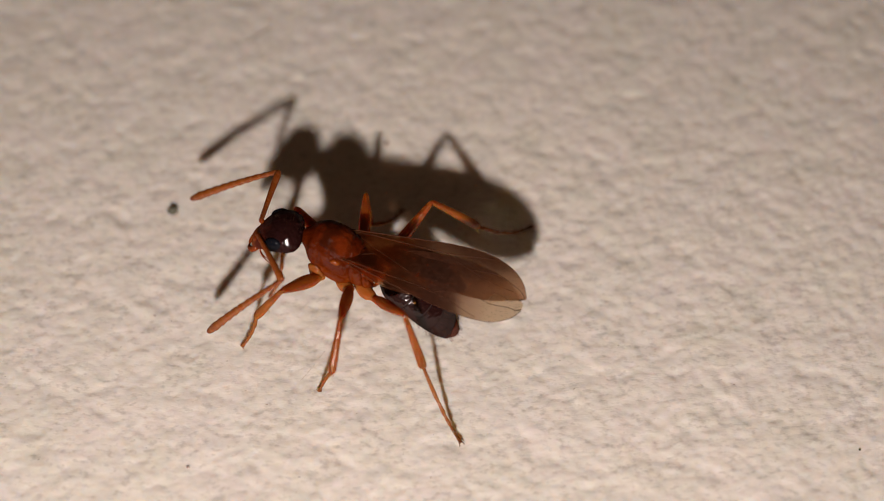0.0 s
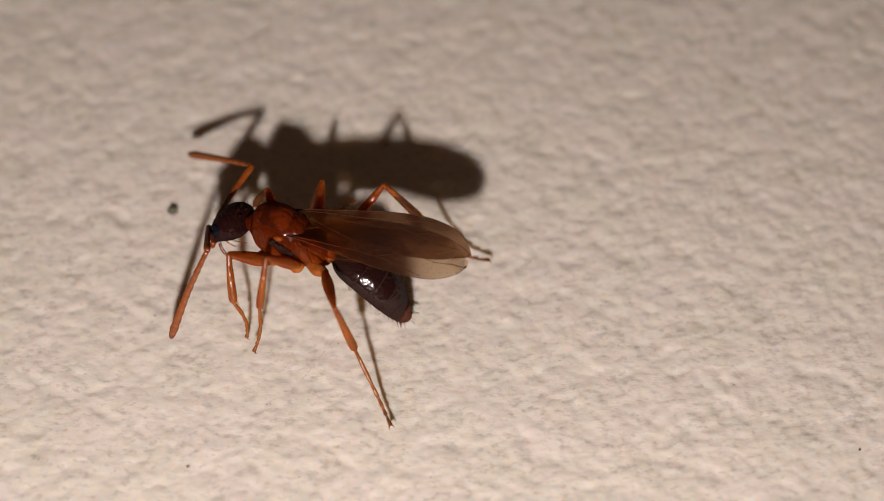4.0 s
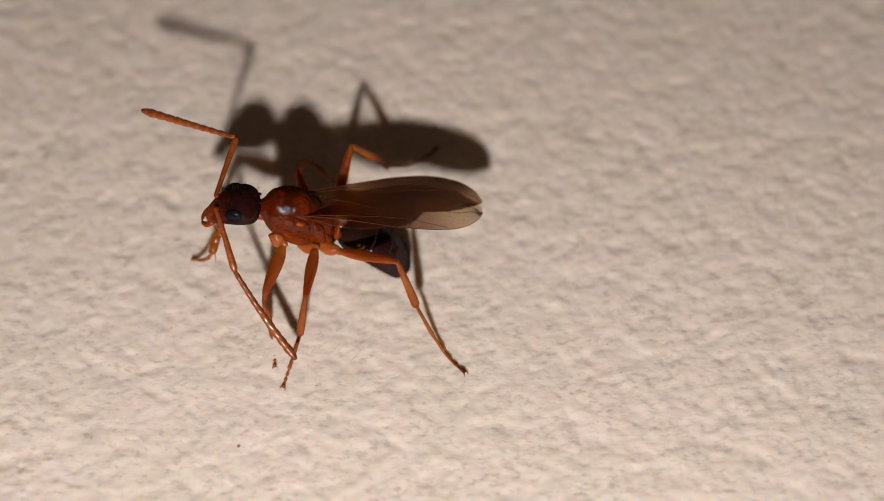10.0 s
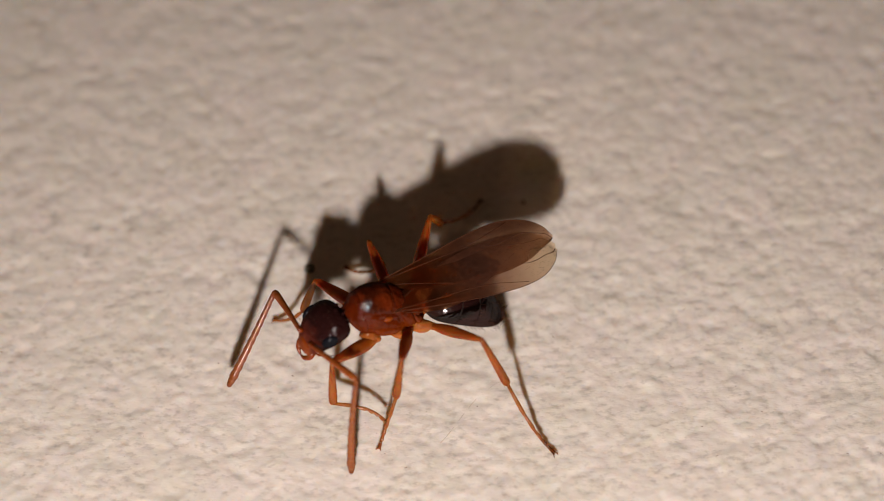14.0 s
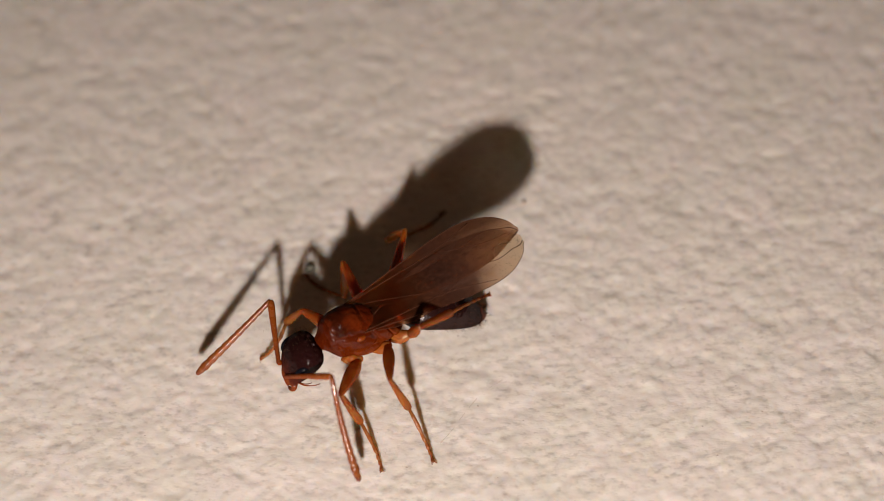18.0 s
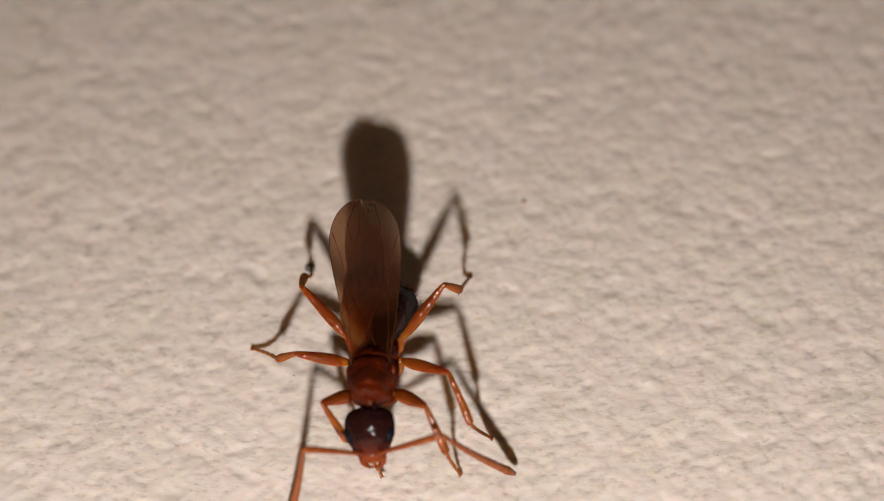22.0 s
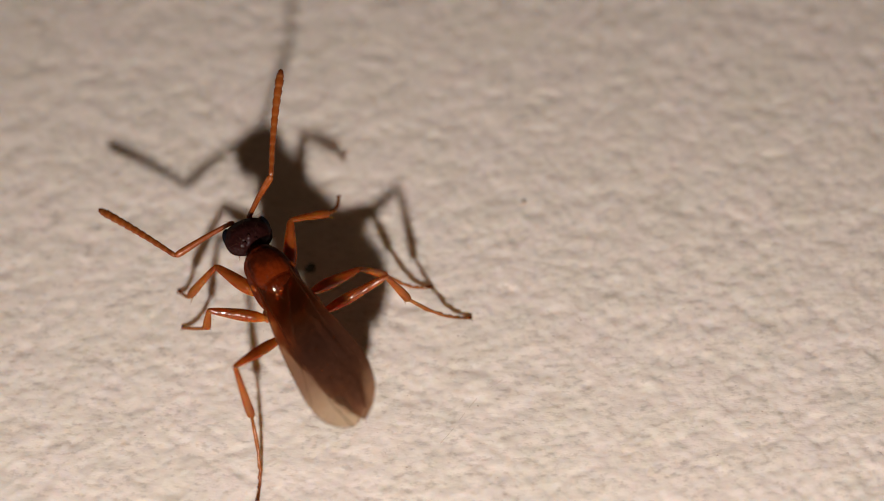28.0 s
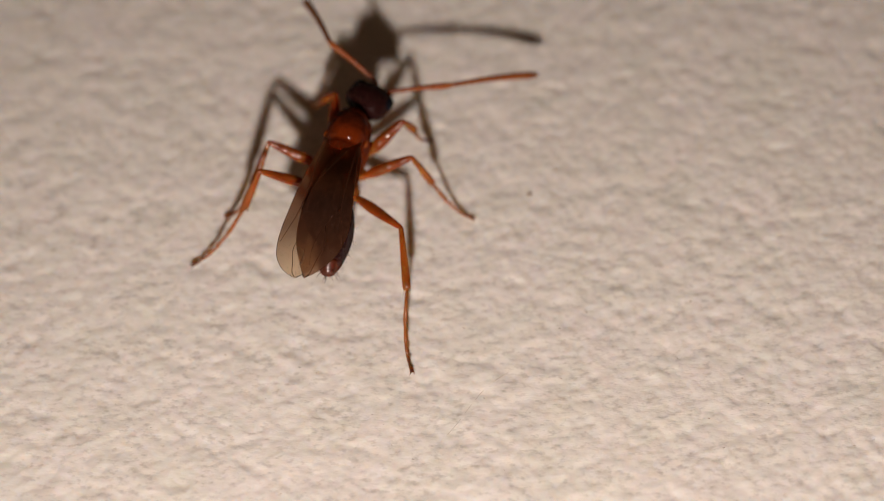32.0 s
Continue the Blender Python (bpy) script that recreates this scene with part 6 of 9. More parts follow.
    walk(femur["middle_left"], [
        (0, mm(-.393, .707, -.374, 2.7, -21, 90.1)), (.5, mm(-.393, .707, -.374, 7.2, -30.7, 79.8)), (1, mm(-.393, .707, -.374, 11.2, -32.2, 69.6)),
        (1.5, mm(-.393, .707, -.374, 10.7, -47.1, 64)), (2, mm(-.393, .707, -.374, 4.7, -48.3, 66.7)), (2.5, mm(-.393, .707, -.374, 7.9, -24.3, 67.3)),
        (3, mm(-.393, .707, -.374, 2.9, -22.3, 67.4)), (3.5, mm(-.393, .707, -.374, 1.9, -23, 71)), (4, mm(-.393, .707, -.374, 3.1, -39.1, 62.2)),
        (4.5, mm(-.393, .707, -.374, -4, -31.2, 41.2)), (5, mm(-.393, .707, -.374, -15.1, -20.3, 26.6)), (5.5, mm(-.393, .707, -.374, -26.1, -6.1, 21.7)),
        (6, mm(-.393, .707, -.374, -23.3, 47.6, 18.4)), (6.5, mm(-.393, .707, -.374, 23.7, 12.3, 55.2)), (7, mm(-.393, .707, -.374, 36.9, 1.4, 62)),
        (7.5, mm(-.393, .707, -.374, 16.5, -14.6, 44.6)), (8, mm(-.393, .707, -.374, 3.4, -12.6, 49.4)), (8.5, mm(-.393, .707, -.374, -19.8, -.8, 73.4)),
        (9, mm(-.393, .707, -.374, 4, -17, 71.7)), (9.15, mm(-.393, .707, -.374, 5, -19.4, 55.9)), (9.5, mm(-.393, .707, -.374, 5.2, -19.8, 53.1)),
        (10, mm(-.393, .707, -.374, 3.8, 17.6, 77.6)), (10.5, mm(-.393, .707, -.374, 5.3, -15.8, 62.6)), (11, mm(-.393, .707, -.374, -4, -12.9, 72.3)),
        (11.5, mm(-.393, .707, -.374, -5.2, -20.4, 70.9)), (12, mm(-.393, .707, -.374, -2.5, -26.1, 69.5)), (12.5, mm(-.393, .707, -.374, -1.7, -28.9, 69.4)),
        (13, mm(-.393, .707, -.374, -.7, -22.5, 70.7)), (13.5, mm(-.393, .707, -.374, .1, -30.3, 63.7)), (14, mm(-.393, .707, -.374, -2.4, -26.2, 58)),
        (14.5, mm(-.393, .707, -.374, .3, -24.5, 57.4)), (15, mm(-.393, .707, -.374, 3.7, -24.1, 59.7)), (15.5, mm(-.393, .707, -.374, 4.9, -19.4, 65.2)),
        (16, mm(-.393, .707, -.374, 6.3, -13.3, 70.6)), (16.5, mm(-.393, .707, -.374, 8.5, -9.3, 73.4)), (17, mm(-.393, .707, -.374, 12.3, -29.6, 69.1)),
        (17.5, mm(-.393, .707, -.374, 15, -30.1, 66.7)), (18, mm(-.393, .707, -.374, 13.8, -19.8, 68.2)), (18.5, mm(-.393, .707, -.374, 14.2, -22.8, 67.9)),
        (19, mm(-.393, .707, -.374, 9.1, -20, 68.1)), (19.5, mm(-.393, .707, -.374, 6.5, -20.2, 46)), (20, mm(-.393, .707, -.374, 48.7, -8.2, 49.8)),
        (20.5, mm(-.393, .707, -.374, 21.9, -34, 51.3)), (21, mm(-.393, .707, -.374, 7.1, -31.7, 52.9)), (21.5, mm(-.393, .707, -.374, .2, -28.2, 61.2)),
        (22, mm(-.393, .707, -.374, -6.2, -17.3, 64.7)), (22.5, mm(-.393, .707, -.374, -10.1, -14.5, 75.5)), (23, mm(-.393, .707, -.374, 3.1, -29.6, 73.3)),
        (23.5, mm(-.393, .707, -.374, 6.2, -49, 53.1)), (24, mm(-.393, .707, -.374, -15.6, -41.7, 34.4)), (24.5, mm(-.393, .707, -.374, -10.7, -39.9, 38.6)),
        (25, mm(-.393, .707, -.374, 29.6, -50.5, 30.7)), (25.5, mm(-.393, .707, -.374, 36.1, -33.7, 38.2)), (26, mm(-.393, .707, -.374, 35.5, -30.3, 45.8)),
        (26.5, mm(-.393, .707, -.374, 27.7, -30.7, 56.3)), (27, mm(-.393, .707, -.374, 13.6, -33.4, 63.6)), (27.5, mm(-.393, .707, -.374, 2.8, -23.1, 66.4)),
        (28, mm(-.393, .707, -.374, -6.2, -15.6, 53.3)), (28.5, mm(-.393, .707, -.374, -20.2, .5, 52.6)), (29, mm(-.393, .707, -.374, -17.3, -23, 53.7)),
        (29.5, mm(-.393, .707, -.374, -5.6, -26.5, 61.6)), (30, mm(-.393, .707, -.374, 15.9, -29.4, 63.2)), (30.5, mm(-.393, .707, -.374, 11.3, -23.3, 61.7)),
        (31, mm(-.393, .707, -.374, 21.5, -35.4, 67.1)), (31.5, mm(-.393, .707, -.374, 37.4, -23.5, 54.9)), (32, mm(-.393, .707, -.374, 27.1, -27.9, 94.7)),])
    walk(tibia["middle_left"], [
        (0, mm(-.396, 2.235, .211, 10.8, 45.7, 104.5)), (.5, mm(-.144, 2.091, .462, 22.2, 47.4, 113.4)), (1, mm(.09, 2.005, .497, 39.1, 70.6, 120.4)),
        (1.5, mm(.095, 1.707, .825, 38.1, 65.5, 112)), (2, mm(.038, 1.707, .847, 19.5, 71.2, 89.2)), (2.5, mm(.182, 2.083, .299, 57.7, 81.6, 128.4)),
        (3, mm(.189, 2.104, .246, 5.1, 83.3, 74.4)), (3.5, mm(.097, 2.131, .265, 76.3, 83.8, 147.3)), (4, mm(.199, 1.831, .657, 11.4, 72.3, 77.7)),
        (4.5, mm(.66, 1.629, .473, 15.3, 45.2, 69.8)), (5, mm(.979, 1.394, .194, -1.2, 34.8, 44.6)), (5.5, mm(1.118, 1.309, -.201, -21.9, 23.6, 23.6)),
        (5.75, mm(.846, 1.732, -.676, -3.4, 57.4, 51.1)), (6, mm(.653, 1.055, -1.582, 74.6, 65.2, 126.9)), (6.5, mm(.519, 2.019, -.723, 84, 57.7, 139.4)),
        (7, mm(.374, 2.151, -.414, 74.7, 44.6, 134.7)), (7.5, mm(.734, 1.82, .039, .8, 67.4, 51.8)), (8, mm(.647, 1.918, -.017, 4.6, 72.2, 53)),
        (8.5, mm(.074, 2.275, -.351, 158.6, 67.3, -144.4)), (9, mm(.099, 2.193, .103, 70.4, 67.9, 136.4)), (9.15, mm(.472, 1.985, .17, -6, 79.3, 53.7)),
        (9.5, mm(.532, 1.938, .179, -23.4, 77.5, 35.2)), (10, mm(-.058, 2.23, -.868, 95.7, 81.5, 165.9)), (10.5, mm(.333, 2.105, .07, 44.8, 79.9, 112)),
        (11, mm(.093, 2.226, -.01, 31.3, 78.2, 100.9)), (11.5, mm(.109, 2.156, .195, 14.1, 75.9, 84.9)), (12, mm(.122, 2.083, .346, 5.7, 74.5, 75.4)),
        (12.5, mm(.11, 2.048, .417, 43.3, 80.5, 113)), (13, mm(.106, 2.134, .252, 55.4, 80.3, 125.8)), (13.5, mm(.234, 1.973, .451, 58.3, 82.7, 124.6)),
        (14, mm(.385, 1.952, .347, -.3, 80.8, 58.6)), (14.5, mm(.41, 1.961, .304, 17.6, 75.3, 75.7)), (15, mm(.359, 1.997, .295, 41.6, 78.1, 102.2)),
        (15.5, mm(.255, 2.108, .168, 74.7, 77, 139.9)), (16, mm(.136, 2.209, .001, 85.7, 73.5, 156)), (16.5, mm(.068, 2.255, -.11, 82.4, 72.3, 156.2)),
        (17, mm(.116, 2.036, .433, 49.3, 68.3, 123.2)), (17.5, mm(.167, 2.007, .447, 64, 75.6, 138.3)), (18, mm(.179, 2.137, .179, 78.9, 80.2, 152.1)),
        (18.5, mm(.175, 2.105, .259, 162, 73.2, -122.4)), (19, mm(.181, 2.133, .186, 169.8, 67.6, -116.5)), (19.5, mm(.673, 1.812, .191, -10.7, 67.1, 47.1)),
        (19.75, mm(.648, 1.9, .037, 75.3, 71.3, 131.4)), (20, mm(.652, 1.944, -.14, 97.3, 47.8, 166.7)), (20.25, mm(.556, 1.898, .224, 36.2, 73.1, 97.3)),
        (20.5, mm(.456, 1.765, .54, -20.4, 48.7, 28.2)), (21, mm(.447, 1.817, .485, -14.7, 67.4, 36.2)), (21.5, mm(.302, 1.97, .399, -34.1, 41.4, 15.6)),
        (22, mm(.274, 2.12, .111, -28.6, 30.7, 23.7)), (22.5, mm(.003, 2.241, .035, -22.4, 27.1, 42.9)), (23, mm(.016, 2.07, .433, -24.4, 66.8, 44.4)),
        (23.5, mm(.252, 1.566, .86, 33.8, 66.3, 99.1)), (24, mm(.616, 1.397, .713, 39.9, 83.3, 74.9)), (24.5, mm(.588, 1.489, .676, -5.4, 83.3, 29)),
        (25, mm(.501, 1.238, .889, -21, 73.8, 31.9)), (25.5, mm(.676, 1.549, .535, -117.1, 81.6, -55.1)), (26, mm(.592, 1.719, .452, -103.9, 77.6, -37.1)),
        (26.5, mm(.389, 1.877, .461, -95, 74.9, -25.4)), (27, mm(.214, 1.931, .527, -26.4, 80.8, 42.5)), (27.5, mm(.209, 2.087, .267, 7, 74.9, 74.2)),
        (28, mm(.549, 1.97, .066, -26.4, 76.3, 30.1)), (28.5, mm(.602, 2.006, -.389, -77, 73.4, -23.9)), (29, mm(.498, 1.92, .266, -18.8, 79.1, 34.5)),
        (29.5, mm(.304, 1.995, .355, 20.5, 79, 79.8)), (30, mm(.25, 1.979, .429, 20.9, 70.4, 87.9)), (30.5, mm(.319, 2.031, .272, 47.9, 74.9, 114)),
        (31, mm(.125, 1.935, .574, 53, 71.7, 129.2)), (31.5, mm(.471, 1.934, .278, 60.4, 74.2, 134.4)), (32, mm(-.511, 2.148, .392, 79.9, 38.8, 170.1)),])
    walk(tarsus["middle_left"], [
        (0, mm(-.665, 3.276, -.892, -165.4, 75.5, -72.6)), (.5, mm(-.559, 3.047, -.673, -158, 72.4, -68.8)), (1, mm(-.169, 2.446, -.957, 146.5, 81.1, -132.7)),
        (1.5, mm(-.145, 2.301, -.577, -24.2, 77.3, 48.6)), (2, mm(.046, 2.205, -.612, .9, 53.9, 70)), (2.5, mm(.043, 2.259, -1.226, 14.8, 54.5, 84.8)),
        (3, mm(.238, 2.277, -1.284, .7, 57.4, 68.5)), (3.5, mm(-.044, 2.222, -1.267, 2.9, 68.2, 73.1)), (4, mm(.299, 2.287, -.812, -67.7, 82, -2.1)),
        (4.5, mm(1.035, 2.648, -.62, -93.7, 46.6, -49.4)), (5, mm(1.88, 2.284, -.685, -56.7, 27, -30.9)), (5.5, mm(2.413, 1.874, -.817, -46.4, 26, -22.2)),
        (5.75, mm(1.367, 2.378, -1.974, -97.2, 42.9, -77.1)), (5.88, mm(.351, 2.45, -2.412, -141.8, 36.2, -119)),
        (6, mm(.264, 1.573, -2.981, -173.4, 20.2, -150.5)), (6.5, mm(-.106, 2.555, -2.026, 135.4, 39.6, -170)), (7, mm(-.398, 2.932, -1.495, 88.1, 35.6, 146.6)),
        (7.25, mm(.16, 2.536, -1.601, 45.8, 55.5, 99.3)), (7.5, mm(1.1, 2.285, -1.384, .9, 37.5, 40.2)), (8, mm(.931, 2.295, -1.484, 1.7, 14.8, 49.3)),
        (8.25, mm(-.018, 2.136, -1.638, -20.2, 8.2, 12.3)), (8.5, mm(-.41, 1.928, -1.772, -49.3, 32.2, -.4)),
        (8.75, mm(-.614, 2.178, -1.342, -32.2, 44.3, 32.7)), (9, mm(-.321, 2.592, -1.324, 25.6, 53.9, 99.4)), (9.15, mm(.642, 2.216, -1.344, 1, 39.1, 58.4)),
        (9.5, mm(.805, 2.13, -1.325, -1.2, 35.6, 53.1)), (10, mm(-.28, 2.286, -2.392, 4.3, 22.5, 71.8)), (10.5, mm(.232, 2.354, -1.448, .1, 40, 62)),
        (11, mm(.033, 2.537, -1.518, -15.9, 42.4, 48.4)), (11.5, mm(.142, 2.529, -1.3, -14.2, 42.9, 54.2)), (12, mm(.226, 2.482, -1.139, -5.6, 43.5, 63.4)),
        (12.5, mm(.011, 2.283, -1.103, -6, 29.6, 60.1)), (13, mm(-.046, 2.344, -1.267, -5.2, 36.9, 61.3)), (13.5, mm(.123, 2.134, -1.078, -9.8, 38.5, 51.1)),
        (14, mm(.513, 2.162, -1.174, -13.1, 56.7, 43.6)), (14.5, mm(.506, 2.34, -1.187, .1, 36.1, 58.4)), (15, mm(.293, 2.307, -1.214, 4.2, 33.4, 62.4)),
        (15.5, mm(-.009, 2.331, -1.334, 4, 35, 64.1)), (16, mm(-.263, 2.386, -1.477, 3.9, 41.7, 68)), (16.5, mm(-.36, 2.443, -1.579, 6.7, 48.8, 74.7)),
        (17, mm(-.197, 2.514, -.998, 13.9, 52.1, 84.3)), (17.5, mm(-.12, 2.261, -1.045, 15.5, 35.7, 84.1)), (18, mm(-.053, 2.259, -1.339, 17.1, 34, 85.3)),
        (18.5, mm(-.063, 1.728, -1.216, 20.2, 34.3, 90.4)), (19, mm(-.082, 1.607, -1.238, 18.1, 61.4, 88)), (19.5, mm(1.081, 2.251, -1.229, -14.5, 68.4, 39.4)),
        (19.62, mm(.847, 2.27, -1.326, 51.9, 76.5, 104.6)), (19.75, mm(.322, 2.271, -1.423, 117.4, 42, 170.6)),
        (19.88, mm(-.174, 2.225, -1.362, 120.8, -.3, -177.1)), (20, mm(-.354, 2.182, -1.282, 111.2, -21.5, -172.2)),
        (20.25, mm(.499, 2.342, -1.251, 111.1, 31.3, 179.5)), (20.5, mm(1.353, 2.247, -.617, 79.7, 79.3, 133.8)), (21, mm(.925, 2.167, -.938, 77, 73.5, 131.6)),
        (21.5, mm(1.416, 2.281, -.621, 77.5, 61.7, 137.7)), (22, mm(1.487, 2.653, -.676, 61.6, 72.8, 124.5)), (22.5, mm(1.008, 3.175, -.667, 59.1, 71.3, 132)),
        (23, mm(.449, 2.494, -.983, 47.9, 50.5, 125.5)), (23.25, mm(.487, 2.147, -.771, 27.9, 63.1, 103.7)), (23.5, mm(.154, 2.177, -.551, -69.9, 59.3, -9.4)),
        (24, mm(.663, 1.572, -.817, -64.3, 39.9, -32.5)), (24.25, mm(.723, 1.62, -.93, -61.2, 52.6, -32.9)), (24.5, mm(.744, 1.576, -.855, 32.9, 82.3, 66.6)),
        (24.75, mm(.761, 1.528, -.783, 84.3, 47.7, 129.5)), (25, mm(.866, 1.465, -.591, -1.4, 59.5, 37.5)), (25.5, mm(.805, 1.364, -.99, 77.4, 23.5, 142.5)),
        (26, mm(.857, 1.519, -1.053, 74.9, 17.5, 140)), (26.5, mm(.752, 1.705, -1.027, 56.1, 23.6, 122.6)), (27, mm(.395, 2.097, -.995, 24.8, 44.1, 90.4)),
        (27.5, mm(.318, 2.474, -1.22, -4.6, 54.9, 59)), (28, mm(.865, 2.153, -1.432, -26.2, 47.7, 26.2)), (28.5, mm(1.004, 1.828, -1.866, -41.5, 43.2, 12.2)),
        (29, mm(.739, 2.085, -1.247, -68.4, 59.4, -16.9)), (29.5, mm(.356, 2.286, -1.157, 8.4, 57.6, 71.3)), (30, mm(.269, 2.497, -1.023, 27.9, 20.4, 100.3)),
        (30.5, mm(.156, 2.398, -1.216, 3.3, 53.7, 62.6)), (31, mm(-.18, 2.31, -.889, 46.3, 39.1, 128.2)), (31.5, mm(.178, 2.233, -1.205, 60.8, 32.1, 138.1)),
        (32, mm(-1.695, 2.354, -.573, 33, 55.5, 113.6)),])
    walk(femur["hind_left"], [
        (0, mm(-1.111, .731, -.411, 18.6, -43.1, 125.1)), (.5, mm(-1.111, .731, -.411, 18.9, -39.2, 124.3)), (1, mm(-1.111, .731, -.411, 20.8, -36.4, 122.2)),
        (1.5, mm(-1.111, .731, -.411, 18.7, -23.4, 127.3)), (2, mm(-1.111, .731, -.411, 12.4, -20.7, 136.5)), (2.5, mm(-1.111, .731, -.411, 19.8, -26.5, 112.1)),
        (3, mm(-1.111, .731, -.411, 17.9, -25.5, 131.9)), (3.5, mm(-1.111, .731, -.411, 26.4, -15.4, 117.5)), (4, mm(-1.111, .731, -.411, 23.3, -10.7, 114.6)),
        (4.5, mm(-1.111, .731, -.411, 16.9, 1.3, 115)), (5, mm(-1.111, .731, -.411, 11.6, 14.3, 115.9)), (5.5, mm(-1.111, .731, -.411, 10.7, 23.2, 115.3)),
        (6, mm(-1.111, .731, -.411, -.4, 33.3, 83.7)), (6.5, mm(-1.111, .731, -.411, 13.9, 30.5, 80.2)), (6.75, mm(-1.111, .731, -.411, 35.1, 48.1, 75.2)),
        (7, mm(-1.111, .731, -.411, 53.5, 39.6, 71.4)), (7.25, mm(-1.111, .731, -.411, 45, 15.4, 101.8)), (7.38, mm(-1.111, .731, -.411, 19.9, -13.4, 111)),
        (7.5, mm(-1.111, .731, -.411, -2.6, -26.4, 115.6)), (8, mm(-1.111, .731, -.411, 2.6, -54.6, 109.5)), (8.5, mm(-1.111, .731, -.411, 6.3, -64.4, 123.2)),
        (9, mm(-1.111, .731, -.411, 18.8, -28.8, 147.5)), (9.15, mm(-1.111, .731, -.411, 26, -37.6, 114.8)), (9.5, mm(-1.111, .731, -.411, 27.9, -38.7, 108.5)),
        (10, mm(-1.111, .731, -.411, 4.8, -31.5, 135.1)), (10.5, mm(-1.111, .731, -.411, 22.5, -40, 108.9)), (11, mm(-1.111, .731, -.411, 19.1, -51.6, 110.3)),
        (11.5, mm(-1.111, .731, -.411, 18, -44.9, 111.9)), (12, mm(-1.111, .731, -.411, 18.9, -36.7, 113.8)),
        (12.5, mm(-1.111, .731, -.411, 14.6, -36.6, 113.5)), (13, mm(-1.111, .731, -.411, 3.8, -34.7, 114.6)), (13.5, mm(-1.111, .731, -.411, 2.3, -35, 113.2)),
        (14, mm(-1.111, .731, -.411, 3.8, -33.9, 113.3)), (14.5, mm(-1.111, .731, -.411, 8.7, -34.7, 109.7)), (15, mm(-1.111, .731, -.411, 8.7, -34.8, 111.6)),
        (15.5, mm(-1.111, .731, -.411, 5.2, -34.7, 116)), (16, mm(-1.111, .731, -.411, .6, -33.5, 120.8)), (16.5, mm(-1.111, .731, -.411, -2.8, -32.2, 123.7)),
        (17, mm(-1.111, .731, -.411, -3.7, -32.9, 124.5)), (17.5, mm(-1.111, .731, -.411, 23.1, -46.2, 110.2)), (18, mm(-1.111, .731, -.411, 74.9, -56.8, 89.3)),
        (18.5, mm(-1.111, .731, -.411, 58.1, -42.3, 114.3)), (19, mm(-1.111, .731, -.411, 33.6, -14.6, 137.3)),
        (19.5, mm(-1.111, .731, -.411, 35.8, -40.3, 113.2)), (20, mm(-1.111, .731, -.411, 29.6, -8.2, 107.5)),
        (20.5, mm(-1.111, .731, -.411, 12.5, -36.1, 111.2)), (21, mm(-1.111, .731, -.411, 11.2, -41.6, 111.5)),
        (21.5, mm(-1.111, .731, -.411, 15.4, -52.2, 114.7)), (22, mm(-1.111, .731, -.411, 19.3, -38.7, 125.7)), (22.5, mm(-1.111, .731, -.411, 8, -27.7, 118.8)),
        (23, mm(-1.111, .731, -.411, 9.5, -45.9, 110.7)), (23.5, mm(-1.111, .731, -.411, 7.6, -42.8, 107.1)), (24, mm(-1.111, .731, -.411, -3.5, -54.1, 114.4)),
        (24.5, mm(-1.111, .731, -.411, -3, -49.6, 111)), (25, mm(-1.111, .731, -.411, -9.8, -57.3, 118.6)), (25.5, mm(-1.111, .731, -.411, -2.3, -50.2, 110.6)),
        (26, mm(-1.111, .731, -.411, 1.7, -49.7, 111)), (26.5, mm(-1.111, .731, -.411, 6, -47.9, 113.6)), (27, mm(-1.111, .731, -.411, 11.1, -45, 116.4)),
        (27.5, mm(-1.111, .731, -.411, 16.9, -41.5, 117.3)), (28, mm(-1.111, .731, -.411, 27.8, -36.4, 109.6)),
        (28.5, mm(-1.111, .731, -.411, 23.7, -46.7, 112.7)), (29, mm(-1.111, .731, -.411, 32.5, -41.1, 104.6)),
        (29.5, mm(-1.111, .731, -.411, 30.5, -43.3, 107)), (30, mm(-1.111, .731, -.411, 22.2, -37.5, 109.2)),
        (30.5, mm(-1.111, .731, -.411, 20.2, -28.6, 128.6)), (31, mm(-1.111, .731, -.411, 25.8, -21.3, 131)),
        (31.5, mm(-1.111, .731, -.411, 39.9, -42.7, 111.3)), (32, mm(-1.111, .731, -.411, 17.5, -48.7, 126.6)),])
